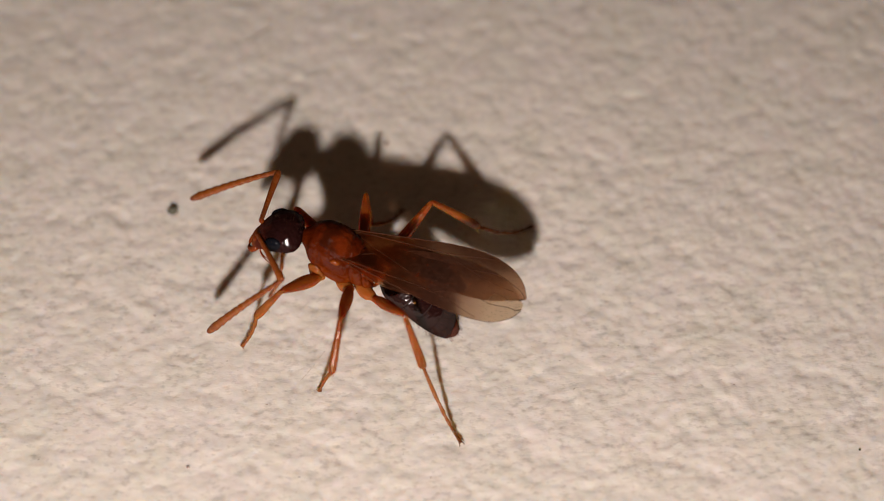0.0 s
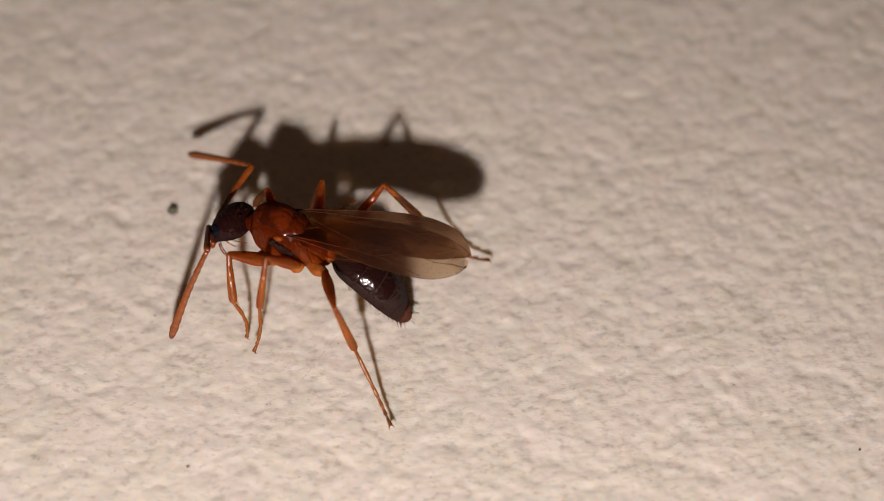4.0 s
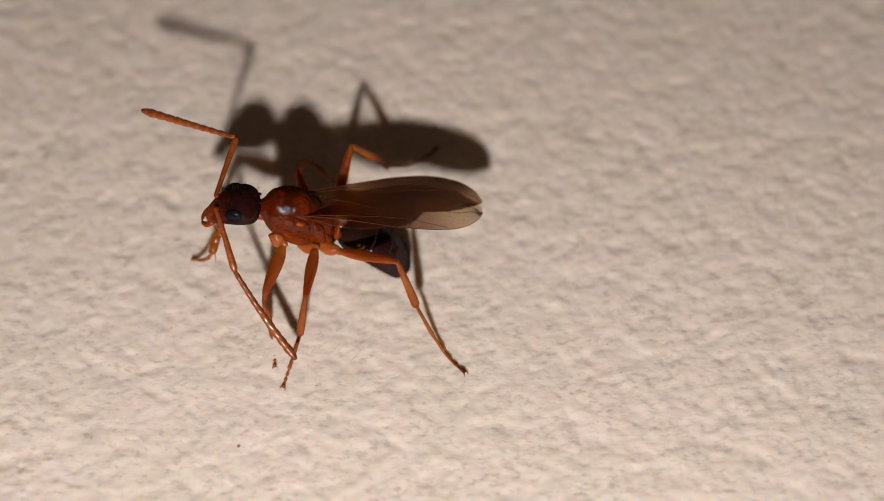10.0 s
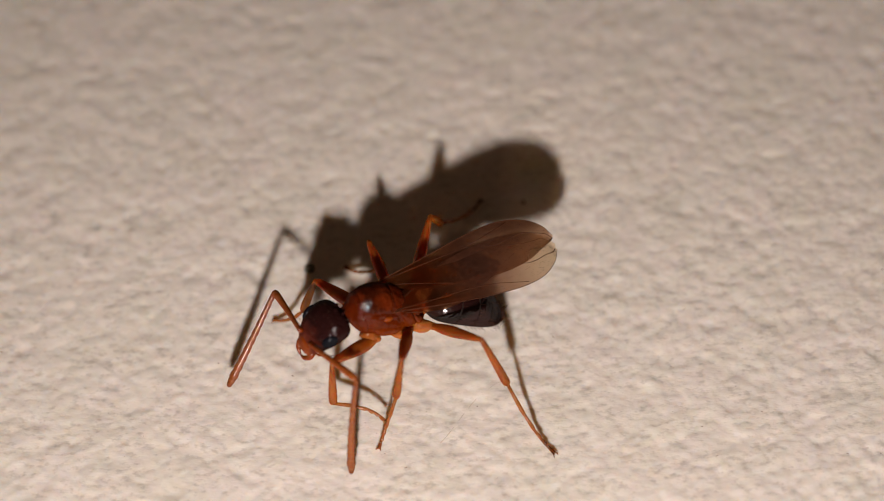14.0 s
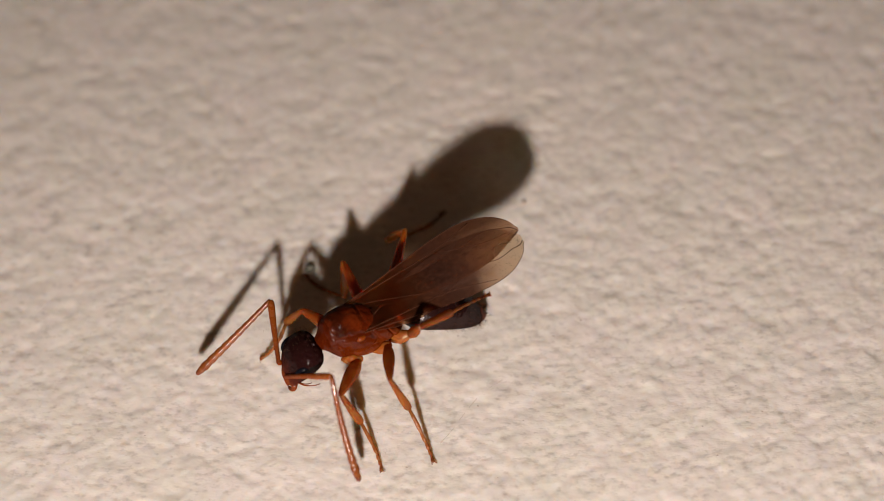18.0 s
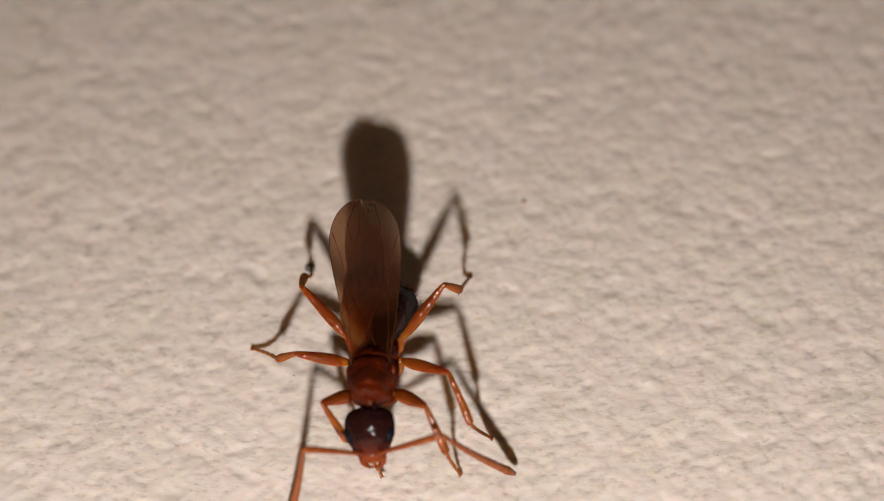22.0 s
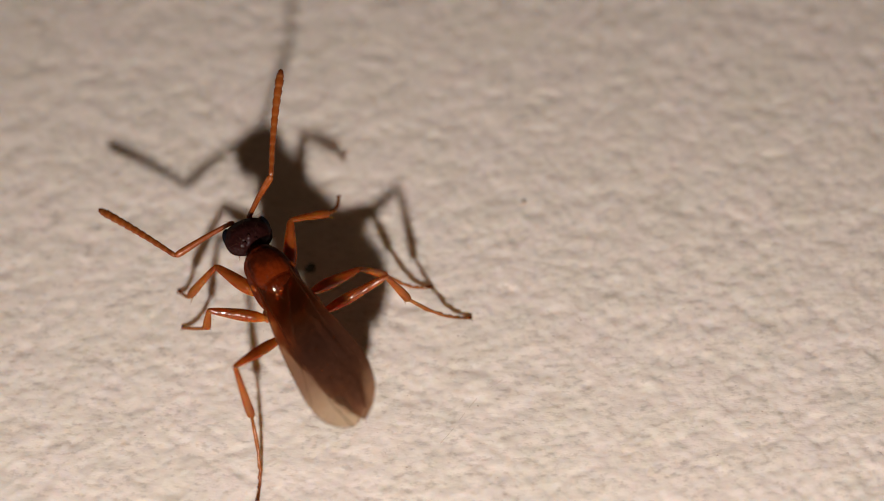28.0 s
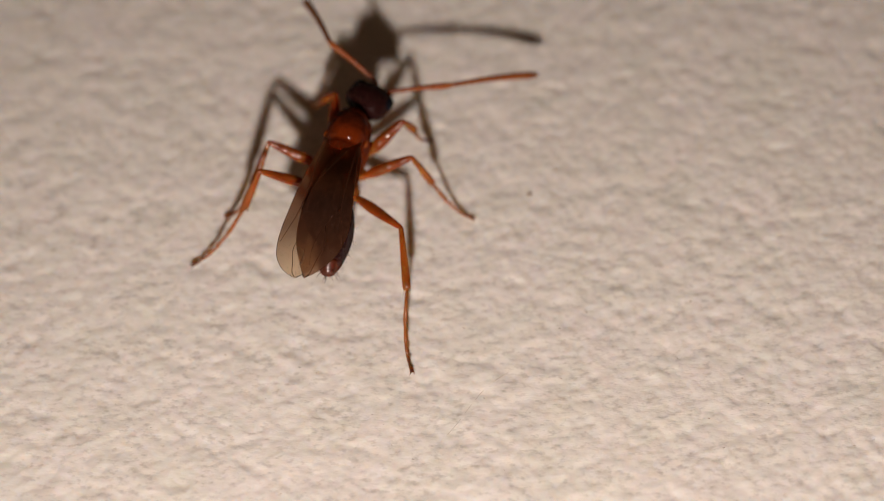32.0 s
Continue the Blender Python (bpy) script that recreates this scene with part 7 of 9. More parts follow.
    walk(tibia["hind_left"], [
        (0, mm(-1.981, 1.969, 1.003, 23.2, 52.5, 157.5)), (.5, mm(-2.016, 2.055, .899, 23.9, 48.9, 157)), (1, mm(-1.998, 2.142, .818, 26.5, 45.2, 157)),
        (1.5, mm(-2.263, 2.242, .413, 31.2, 51.7, 161.7)), (2, mm(-2.516, 2.065, .32, 25.8, 58.6, 156.8)), (2.5, mm(-1.807, 2.449, .512, 31, 59.5, 153)),
        (3, mm(-2.36, 2.122, .481, 46.8, 60.7, 178.4)), (3.5, mm(-2.033, 2.502, .139, 63.5, 65.2, -168.8)), (4, mm(-1.958, 2.58, -.025, 97.7, 71.1, -140)),
        (4.5, mm(-1.987, 2.606, -.456, 137.3, 72.3, -103.8)), (5, mm(-1.987, 2.536, -.921, 160, 74.5, -83.5)),
        (5.5, mm(-1.924, 2.451, -1.227, 167.5, 77.5, -78.5)), (6, mm(-.92, 2.452, -1.547, 153.6, 66.9, -99.5)),
        (6.5, mm(-.808, 2.489, -1.463, 89.2, 75.5, 177.2)), (6.75, mm(-.757, 2.068, -1.952, 82.4, 51.7, 140.3)), (7, mm(-.601, 2.244, -1.73, 89.7, 29.2, 114.4)),
        (7.25, mm(-1.521, 2.684, -.961, 112.8, 68.6, 177.2)), (7.5, mm(-1.912, 2.404, .51, 178, 59.9, -105.2)),
        (7.75, mm(-1.682, 2.176, .957, 92.6, 71.4, 179.3)), (8, mm(-1.512, 1.863, 1.276, 29.6, 53.4, 131.4)), (8.5, mm(-1.601, 1.48, 1.457, 14.4, 31.2, 138.5)),
        (9, mm(-2.642, 1.705, .587, 37.5, 43.5, -171.1)), (9.15, mm(-1.799, 2.221, .852, 18.6, 57.3, 146.4)), (9.5, mm(-1.623, 2.263, .884, 13, 58.6, 136.7)),
        (10, mm(-2.362, 1.977, .671, 33, 56.3, 167.3)), (10.5, mm(-1.624, 2.231, .921, 23.8, 51.5, 147.8)), (11, mm(-1.556, 1.936, 1.213, 17.8, 44.6, 137.6)),
        (11.5, mm(-1.658, 2.093, 1.05, 21.3, 47.1, 142.6)), (12, mm(-1.781, 2.25, .828, 26.7, 50.2, 148.3)), (12.5, mm(-1.775, 2.255, .824, 19.2, 52.9, 137.8)),
        (13, mm(-1.819, 2.279, .769, 9.9, 55.2, 126)), (13.5, mm(-1.779, 2.29, .777, 13.2, 56.1, 129.5)), (14, mm(-1.791, 2.309, .745, 18.6, 58.1, 134.8)),
        (14.5, mm(-1.686, 2.334, .767, 21.7, 54.7, 137)), (15, mm(-1.739, 2.311, .771, 22.3, 56.1, 138)), (15.5, mm(-1.859, 2.261, .768, 22.1, 59.2, 140.5)),
        (16, mm(-1.996, 2.213, .733, 20.9, 61.9, 142.6)), (16.5, mm(-2.084, 2.187, .694, 18, 62.5, 142.3)), (17, mm(-2.096, 2.164, .714, 12.4, 57.2, 138)),
        (17.5, mm(-1.606, 2.074, 1.085, 49.6, 53.2, -178.4)), (18, mm(-1.096, 1.864, 1.322, 54, 38.7, -149.3)),
        (18.5, mm(-1.741, 2.127, .982, 47.1, 46.6, -162.6)), (19, mm(-2.583, 2.092, .109, 39.1, 57.4, 177.5)),
        (19.5, mm(-1.734, 2.182, .928, 25.6, 50.8, 153.1)), (20, mm(-1.727, 2.686, -.116, 73, 74.4, -169.2)), (20.5, mm(-1.716, 2.292, .808, 18.1, 68.5, 131.6)),
        (21, mm(-1.678, 2.172, .964, 26.7, 58.8, 144)), (21.5, mm(-1.642, 1.885, 1.225, 23.6, 60.4, 146.7)), (22, mm(-2.053, 2.045, .883, 29.1, 65.5, 162.1)),
        (22.5, mm(-1.995, 2.337, .551, 16.5, 69.7, 139.6)), (23, mm(-1.621, 2.078, 1.077, 13.4, 53.7, 128.9)),
        (23.5, mm(-1.557, 2.183, .996, 15.8, 55.2, 128.3)), (24, mm(-1.612, 1.838, 1.266, 12, 50.9, 121.9)), (24.5, mm(-1.591, 1.984, 1.166, 13.1, 53, 124.8)),
        (25, mm(-1.646, 1.713, 1.332, 9.5, 49.1, 123.4)), (25.5, mm(-1.577, 1.972, 1.18, 11.5, 55.4, 125)), (26, mm(-1.591, 1.981, 1.169, 18.1, 60.7, 132.7)),
        (26.5, mm(-1.666, 2.002, 1.127, 27.8, 66.2, 146.3)), (27, mm(-1.762, 2.042, 1.054, 36.8, 68, 160.4)), (27.5, mm(-1.822, 2.11, .961, 38.9, 66.8, 166)),
        (28, mm(-1.67, 2.301, .818, 39.2, 61.3, 163.7)), (28.5, mm(-1.659, 2.041, 1.096, 32.7, 58, 157.3)), (29, mm(-1.504, 2.242, .949, 30.9, 57.8, 155.4)),
        (29.5, mm(-1.553, 2.172, 1.009, 27.7, 54.7, 149)), (30, mm(-1.653, 2.282, .85, 19.4, 53.8, 135.6)), (30.5, mm(-2.246, 2.151, .581, 29.6, 29.5, 157.7)),
        (31, mm(-2.377, 2.186, .343, 30.2, 26, 159.4)), (31.5, mm(-1.665, 2.148, .994, 48.9, 57.6, -176.3)), (32, mm(-1.925, 1.828, 1.145, 1.3, 67.7, 131.4)),])
    walk(tarsus["hind_left"], [
        (0, mm(-3.005, 2.393, -.44, 14.6, 28.2, 144.7)), (.5, mm(-3.118, 2.523, -.471, 14.4, 25.1, 141.7)), (1, mm(-3.179, 2.642, -.474, 16.2, 16.6, 138.6)),
        (1.5, mm(-3.335, 2.596, -1.014, 17.6, 23.8, 139.9)), (2, mm(-3.388, 2.44, -1.233, 11.5, 29.9, 134.3)),
        (2.5, mm(-2.631, 2.868, -1.055, 16.2, 33.4, 131.6)), (3, mm(-3.251, 2.147, -1.106, 27.4, 33, 155.9)), (3.5, mm(-2.781, 2.354, -1.514, 33, 43.9, 154.2)),
        (4, mm(-2.409, 2.203, -1.747, 29.1, 43, 141.4)), (4.5, mm(-2.12, 2.068, -2.189, 22.9, 46.2, 132.6)), (5, mm(-1.932, 2.053, -2.674, 21.9, 54.3, 133.1)),
        (5.5, mm(-1.846, 2.066, -3.003, 31.6, 59.6, 142.8)), (6, mm(-1.038, 1.748, -3.221, 14, 57.9, 116.6)),
        (6.5, mm(-1.262, 2.511, -3.225, 50.9, 43.1, 135.8)), (7, mm(-1.256, 3.691, -2.619, 109.5, 38, 141.5)),
        (7.12, mm(-1.942, 2.901, -3.307, 99, 57.2, 136.6)), (7.25, mm(-2.185, 2.717, -2.654, 7.2, 65.5, 56.3)),
        (7.38, mm(-2.219, 1.999, -1.6, -45.1, 38.3, 13.5)), (7.5, mm(-2.151, 1.522, -1.064, -62.6, 23.3, 5)),
        (7.75, mm(-2.262, 2.184, -.767, -39.2, 45.6, 62.9)), (8, mm(-2.23, 2.678, -.184, 4.6, 29.8, 126.4)), (8.5, mm(-2.768, 2.511, .515, 8.3, 16.7, 138.5)),
        (8.75, mm(-2.932, 1.886, .265, 15.4, 22.5, 164.3)), (9, mm(-3.946, 1.502, -.667, 42.1, 40.1, -157.5)), (9.15, mm(-2.616, 2.765, -.68, 8.5, 39.2, 133)),
        (9.5, mm(-2.314, 2.913, -.669, 4.1, 36.1, 122.1)), (10, mm(-3.348, 2.2, -.842, 5.3, 13.7, 126)), (10.5, mm(-2.582, 2.835, -.502, 14, 25.4, 132)),
        (11, mm(-2.513, 2.809, -.065, 13, 23.8, 128.6)), (11.5, mm(-2.643, 2.846, -.282, 13.4, 26.3, 130.1)), (12, mm(-2.773, 2.862, -.57, 16.6, 28.5, 133.2)),
        (12.5, mm(-2.588, 2.991, -.628, 9.6, 26.3, 120.7)), (13, mm(-2.43, 3.119, -.726, 0, 24.6, 108.9)), (13.5, mm(-2.424, 3.073, -.734, -.5, 26.3, 109.8)),
        (14, mm(-2.47, 2.991, -.8, 1.7, 29.7, 112.1)), (14.5, mm(-2.455, 3.051, -.718, 6.1, 31.6, 115.8)), (15, mm(-2.492, 2.991, -.74, 6.4, 31.9, 116.2)),
        (15.5, mm(-2.578, 2.854, -.795, 2.6, 29.1, 114)), (16, mm(-2.678, 2.733, -.872, -2.3, 25.3, 111.7)), (16.5, mm(-2.749, 2.701, -.92, -5.9, 23, 110.8)),
        (17, mm(-2.829, 2.823, -.816, -5.5, 13.8, 113.1)), (17.5, mm(-2.696, 2.045, -.372, 25, 37.8, 155)), (18, mm(-2.318, 1.139, .184, 54, 39.9, -147.4)),
        (18.5, mm(-2.933, 1.754, -.34, 50.3, 40.8, -158)), (19, mm(-3.562, 2.135, -1.424, 48.6, 44.6, -171.2)),
        (19.5, mm(-2.76, 2.702, -.482, 33.8, 40.5, 161.7)), (20, mm(-2.209, 2.594, -1.869, 45.2, 44.5, 160)), (20.5, mm(-2.157, 2.79, -.885, 11.2, 56.9, 121.5)),
        (21, mm(-2.44, 2.726, -.593, 11.1, 50.3, 125.3)), (21.5, mm(-2.393, 2.379, -.357, 27.1, 50.7, 151.6)), (22, mm(-2.772, 2.277, -.773, 41.3, 51.7, 177.4)),
        (22.25, mm(-2.302, 1.977, -.539, 7, 43.2, 127.7)), (22.5, mm(-2.476, 2.747, -1.155, -3.4, 26.4, 110)), (23, mm(-2.298, 2.917, -.389, 5.6, 15.5, 117.1)),
        (23.5, mm(-2.202, 2.999, -.497, 2.2, 21.8, 105.9)), (24, mm(-2.219, 2.813, -.146, -2.4, 16.3, 98.8)), (24.5, mm(-2.218, 2.883, -.286, -5, 21.4, 97.8)),
        (25, mm(-2.302, 2.709, -.042, -7.2, 17.7, 97.4)), (25.5, mm(-2.169, 2.819, -.317, -4.7, 25.1, 102.1)), (26, mm(-2.194, 2.636, -.418, .1, 22.9, 109.8)),
        (26.5, mm(-2.277, 2.409, -.538, 4.7, 20.9, 119.1)), (27, mm(-2.402, 2.27, -.633, 9.7, 23.4, 129.1)), (27.5, mm(-2.518, 2.283, -.711, 15.9, 28.3, 139.2)),
        (28, mm(-2.508, 2.546, -.778, 27.1, 30.4, 148.6)), (28.5, mm(-2.548, 2.414, -.447, 21.1, 39.5, 141.3)),
        (29, mm(-2.386, 2.646, -.591, 21.5, 30.3, 139.7)), (29.5, mm(-2.453, 2.713, -.476, 23.6, 21.1, 140)), (30, mm(-2.421, 3.033, -.618, 18.1, 18.3, 129.7)),
        (30.5, mm(-3.712, 2.75, -.316, 23.4, 16.7, 148.4)), (31, mm(-3.908, 2.76, -.455, 26.2, 21.6, 150.7)),
        (31.5, mm(-2.639, 2.084, -.542, 31.9, 29.1, 158.6)), (32, mm(-2.382, 2.346, -.539, 20, 29.9, 145.7)),])
    walk(femur["front_right"], [
        (0, mm(.479, -.529, -.557, 29.5, -3.8, -33.4)), (.5, mm(.479, -.529, -.557, 18.9, -21.1, -35.1)), (1, mm(.479, -.529, -.557, 2.8, -2.1, -48.7)),
        (1.5, mm(.479, -.529, -.557, -2.6, -16, -39.5)), (2, mm(.479, -.529, -.557, -4.4, -13, -35.5)), (2.5, mm(.479, -.529, -.557, .9, -25.9, -13.8)),
        (3, mm(.479, -.529, -.557, -7.2, -33.1, -23.5)), (3.5, mm(.479, -.529, -.557, -3.5, -54.6, -33.3)), (4, mm(.479, -.529, -.557, .6, -62.6, -34.5)),
        (4.5, mm(.479, -.529, -.557, 11.6, -57.4, -41.7)), (5, mm(.479, -.529, -.557, 21.1, -46.9, -49.3)), (5.5, mm(.479, -.529, -.557, 21.4, -39.1, -50.9)),
        (6, mm(.479, -.529, -.557, 38.4, -32.2, -86)), (6.5, mm(.479, -.529, -.557, 30.8, -31.2, -69.6)), (7, mm(.479, -.529, -.557, 24.5, 1.2, -75)),
        (7.5, mm(.479, -.529, -.557, 19, -42.7, -35.5)), (8, mm(.479, -.529, -.557, 40.1, -39.5, -81.5)), (8.25, mm(.479, -.529, -.557, 18.2, -52.5, -41.6)),
        (8.5, mm(.479, -.529, -.557, 19, -27.6, -5.5)), (9, mm(.479, -.529, -.557, 39.2, -.2, -47.6)), (9.15, mm(.479, -.529, -.557, 19.8, -20.4, -37.5)),
        (9.5, mm(.479, -.529, -.557, 15.8, -23.5, -34.9)), (10, mm(.479, -.529, -.557, 7.3, 9.6, -19.1)), (10.25, mm(.479, -.529, -.557, 18.2, -7.4, -55.2)),
        (10.5, mm(.479, -.529, -.557, 39.8, -16.8, -99.9)), (10.75, mm(.479, -.529, -.557, 38.5, -14.1, -68.8)), (11, mm(.479, -.529, -.557, 30.8, 1.3, -33.2)),
        (11.5, mm(.479, -.529, -.557, 37.3, -5.1, -52.8)), (12, mm(.479, -.529, -.557, 46.5, -3.1, -64.6)), (12.5, mm(.479, -.529, -.557, 35.2, -20.6, -56.7)),
        (13, mm(.479, -.529, -.557, 3.4, -13.2, -42)), (13.5, mm(.479, -.529, -.557, -3, -16, -42.9)), (14, mm(.479, -.529, -.557, .3, -15.6, -46.7)),
        (14.5, mm(.479, -.529, -.557, -14.9, -47, -21.1)), (15, mm(.479, -.529, -.557, -8.5, -45.3, -29.4)), (15.5, mm(.479, -.529, -.557, 2, -35.6, -44.6)),
        (16, mm(.479, -.529, -.557, 7.8, -22.7, -55.6)), (16.5, mm(.479, -.529, -.557, 9.5, -15.6, -59.8)), (17, mm(.479, -.529, -.557, 24.9, -6.6, -38.4)),
        (17.5, mm(.479, -.529, -.557, 25.5, -40, -30)), (18, mm(.479, -.529, -.557, 7.3, -55.7, -28.2)), (18.5, mm(.479, -.529, -.557, -15.2, -66.4, -12)),
        (19, mm(.479, -.529, -.557, -8.8, -51.3, -22.4)), (19.5, mm(.479, -.529, -.557, -13.3, -31.3, -41)), (20, mm(.479, -.529, -.557, -9.6, -49.7, -30.3)),
        (20.5, mm(.479, -.529, -.557, -8.4, -35.4, -25.1)), (21, mm(.479, -.529, -.557, -2.6, -20.8, -36)), (21.5, mm(.479, -.529, -.557, 6.7, -42.7, -34.4)),
        (22, mm(.479, -.529, -.557, 40.4, -46.7, -42.9)), (22.5, mm(.479, -.529, -.557, 30.7, -12.4, -22.7)), (23, mm(.479, -.529, -.557, 6.3, -3.6, -29.9)),
        (23.5, mm(.479, -.529, -.557, -8.8, -28.7, -28.8)), (24, mm(.479, -.529, -.557, -16.1, -25.2, -30.1)),
        (24.5, mm(.479, -.529, -.557, -14.4, -39.6, -30.1)), (25, mm(.479, -.529, -.557, -6.2, -28.3, -31.7)),
        (25.5, mm(.479, -.529, -.557, -5.4, -32.3, -28.1)), (26, mm(.479, -.529, -.557, -7.1, -29.8, -28.8)), (26.5, mm(.479, -.529, -.557, -16.6, -19.4, -28)),
        (27, mm(.479, -.529, -.557, -31.9, -7.8, -27.4)), (27.5, mm(.479, -.529, -.557, -44.3, -1.2, -28.8)), (28, mm(.479, -.529, -.557, -31.8, -26.6, -36.2)),
        (28.5, mm(.479, -.529, -.557, 2, -23.5, -76.3)), (29, mm(.479, -.529, -.557, 18.7, 22.9, -57.9)), (29.5, mm(.479, -.529, -.557, 39, -.2, -78.9)),
        (30, mm(.479, -.529, -.557, 48.4, -2.1, -52.7)), (30.5, mm(.479, -.529, -.557, 7.4, -9.1, -25.4)), (31, mm(.479, -.529, -.557, -5.1, -28.5, -35.9)),
        (31.5, mm(.479, -.529, -.557, -2.8, -56.9, -47)), (32, mm(.479, -.529, -.557, 3.4, -40.3, -47.3)),])
    walk(tibia["front_right"], [
        (0, mm(1.787, -1.392, -.452, 117.7, 71.3, 90.2)), (.5, mm(1.678, -1.372, .008, -107.7, 71.2, -137)), (1, mm(1.516, -1.708, -.499, -58.3, 75.1, -100.5)),
        (1.5, mm(1.645, -1.489, -.125, -53.1, 63.9, -96.8)), (2, mm(1.725, -1.418, -.203, -23, 60.3, -57.5)), (2.5, mm(1.851, -.867, .131, 11.2, 71.5, -6.3)),
        (3, mm(1.685, -1.054, .302, -47.5, 54.5, -72.8)), (3.5, mm(1.24, -1.028, .724, -13.7, 58.1, -45.8)), (4, mm(1.075, -.939, .838, -11.9, 51.3, -47.6)),
        (4.5, mm(1.111, -1.092, .767, -12.1, 45.4, -51.1)), (5, mm(1.179, -1.342, .591, .1, 41.5, -44.2)), (5.5, mm(1.246, -1.475, .435, 9, 38, -40.2)),
        (6, mm(.572, -1.855, .28, -4.3, 15.7, -73.8)), (6.5, mm(.948, -1.789, .256, 6.4, 21.8, -60.2)), (7, mm(.886, -2.046, -.59, 6.8, 35.4, -58.9)),
        (7.5, mm(1.419, -1.2, .508, 12, 44.3, -33.2)), (8, mm(.658, -1.728, .442, 46.8, 64.9, -3.4)), (8.5, mm(1.865, -.663, .171, 53.1, 62.9, 38.6)),
        (9, mm(1.539, -1.689, -.55, 24.9, 70.7, -10.7)), (9.15, mm(1.647, -1.426, -.01, -30, 51, -75.5)), (9.5, mm(1.66, -1.353, .071, -33, 45.8, -80.4)),
        (9.75, mm(1.904, -1.144, -.313, 40, 77.4, 3.5)), (10, mm(1.943, -1.036, -.818, 96.5, 45.6, 72.9)), (10.25, mm(1.367, -1.809, -.355, 62.8, 56.7, 19.9)),
        (10.5, mm(.221, -2.011, -.103, 44, 41.2, -32.7)), (11, mm(1.794, -1.388, -.594, 48.9, 43.6, -8.5)), (11.5, mm(1.426, -1.775, -.416, 63.8, 43.9, 13.1)),
        (12, mm(1.152, -1.946, -.471, 81.2, 42.5, 22.2)), (12.5, mm(1.285, -1.758, -.003, 88.6, 71.6, 36.5)), (13, mm(1.615, -1.553, -.199, -10.3, 83.6, -55.4)),
        (13.5, mm(1.585, -1.557, -.124, 13.9, 81.7, -29.2)), (14, mm(1.517, -1.631, -.135, 32.4, 78.3, -11.6)),
        (14.5, mm(1.478, -.914, .593, -23.3, 63.1, -59.7)), (15, mm(1.442, -1.071, .56, -25.3, 65.4, -59.2)),
        (15.5, mm(1.388, -1.427, .357, -14.4, 71.4, -54.9)), (16, mm(1.297, -1.725, .05, 11.8, 78.6, -37.6)), (16.5, mm(1.24, -1.837, -.135, 74.3, 81.8, 19)),
        (17, mm(1.702, -1.498, -.377, 93.9, 65.2, 52.5)), (17.5, mm(1.522, -1.13, .453, -23.8, 65.6, -56.1)), (18, mm(1.259, -.947, .741, -29.3, 52.9, -60.7)),
        (18.5, mm(1.094, -.66, .883, -28.5, 52.3, -58.8)), (19, mm(1.387, -.904, .669, -18.6, 74.3, -46.7)), (19.5, mm(1.492, -1.409, .26, -50.3, 61.8, -94)),
        (20, mm(1.356, -1.041, .642, -7.5, 50.1, -42.7)), (20.5, mm(1.638, -1.071, .354, -17.7, 61.5, -49.1)), (21, mm(1.667, -1.392, 0, -48.9, 77.5, -84.2)),
        (21.5, mm(1.431, -1.181, .509, -84.6, 74.5, -113.8)), (22, mm(1.269, -1.262, .586, 54.4, 56.1, 40.3)), (22.5, mm(1.894, -1.122, -.22, 55.9, 21.6, 43)),
        (22.75, mm(1.86, -1.223, -.276, 73.6, 43.8, 62.3)), (23, mm(1.838, -1.311, -.458, 133, 67, 114.4)), (23.5, mm(1.686, -1.193, .199, 72, 80, 39.3)),
        (24, mm(1.709, -1.241, .113, 26.3, 84.5, -6.3)), (24.5, mm(1.526, -1.136, .445, 45.9, 72.6, 12.7)), (25, mm(1.656, -1.256, .187, 63.8, 75.2, 32.6)),
        (25.5, mm(1.649, -1.155, .284, 40.6, 59.3, 12.7)), (26, mm(1.674, -1.186, .224, 34.8, 58.3, 9)), (26.5, mm(1.788, -1.224, -.036, 5.9, 60.1, -19.8)),
        (27, mm(1.86, -1.246, -.345, -32.5, 53.2, -52.7)), (27.5, mm(1.855, -1.287, -.523, -54.9, 42.8, -69.2)),
        (28, mm(1.612, -1.36, .146, -54.3, 36.9, -89.5)), (28.25, mm(1.224, -1.406, .513, -56.1, 57.4, -106.3)), (28.5, mm(.82, -1.928, .07, 100, 81.8, 36.6)),
        (29, mm(1.249, -1.755, -1.167, -10, 60.2, -98.6)), (29.5, mm(.782, -2.071, -.551, 83.4, 29.3, .7)), (30, mm(1.431, -1.777, -.5, 62.4, 34.7, -16.4)),
        (30.25, mm(1.72, -1.406, -.158, 12.3, 53.3, -60.5)), (30.5, mm(1.881, -1.193, -.309, -22.9, 62.6, -70.2)),
        (31, mm(1.597, -1.339, .193, 5.4, 60.5, -27.9)), (31.5, mm(1.063, -1.157, .759, -16.5, 79.5, -62.6)), (32, mm(1.291, -1.409, .46, 29, 65.6, -13.4)),])
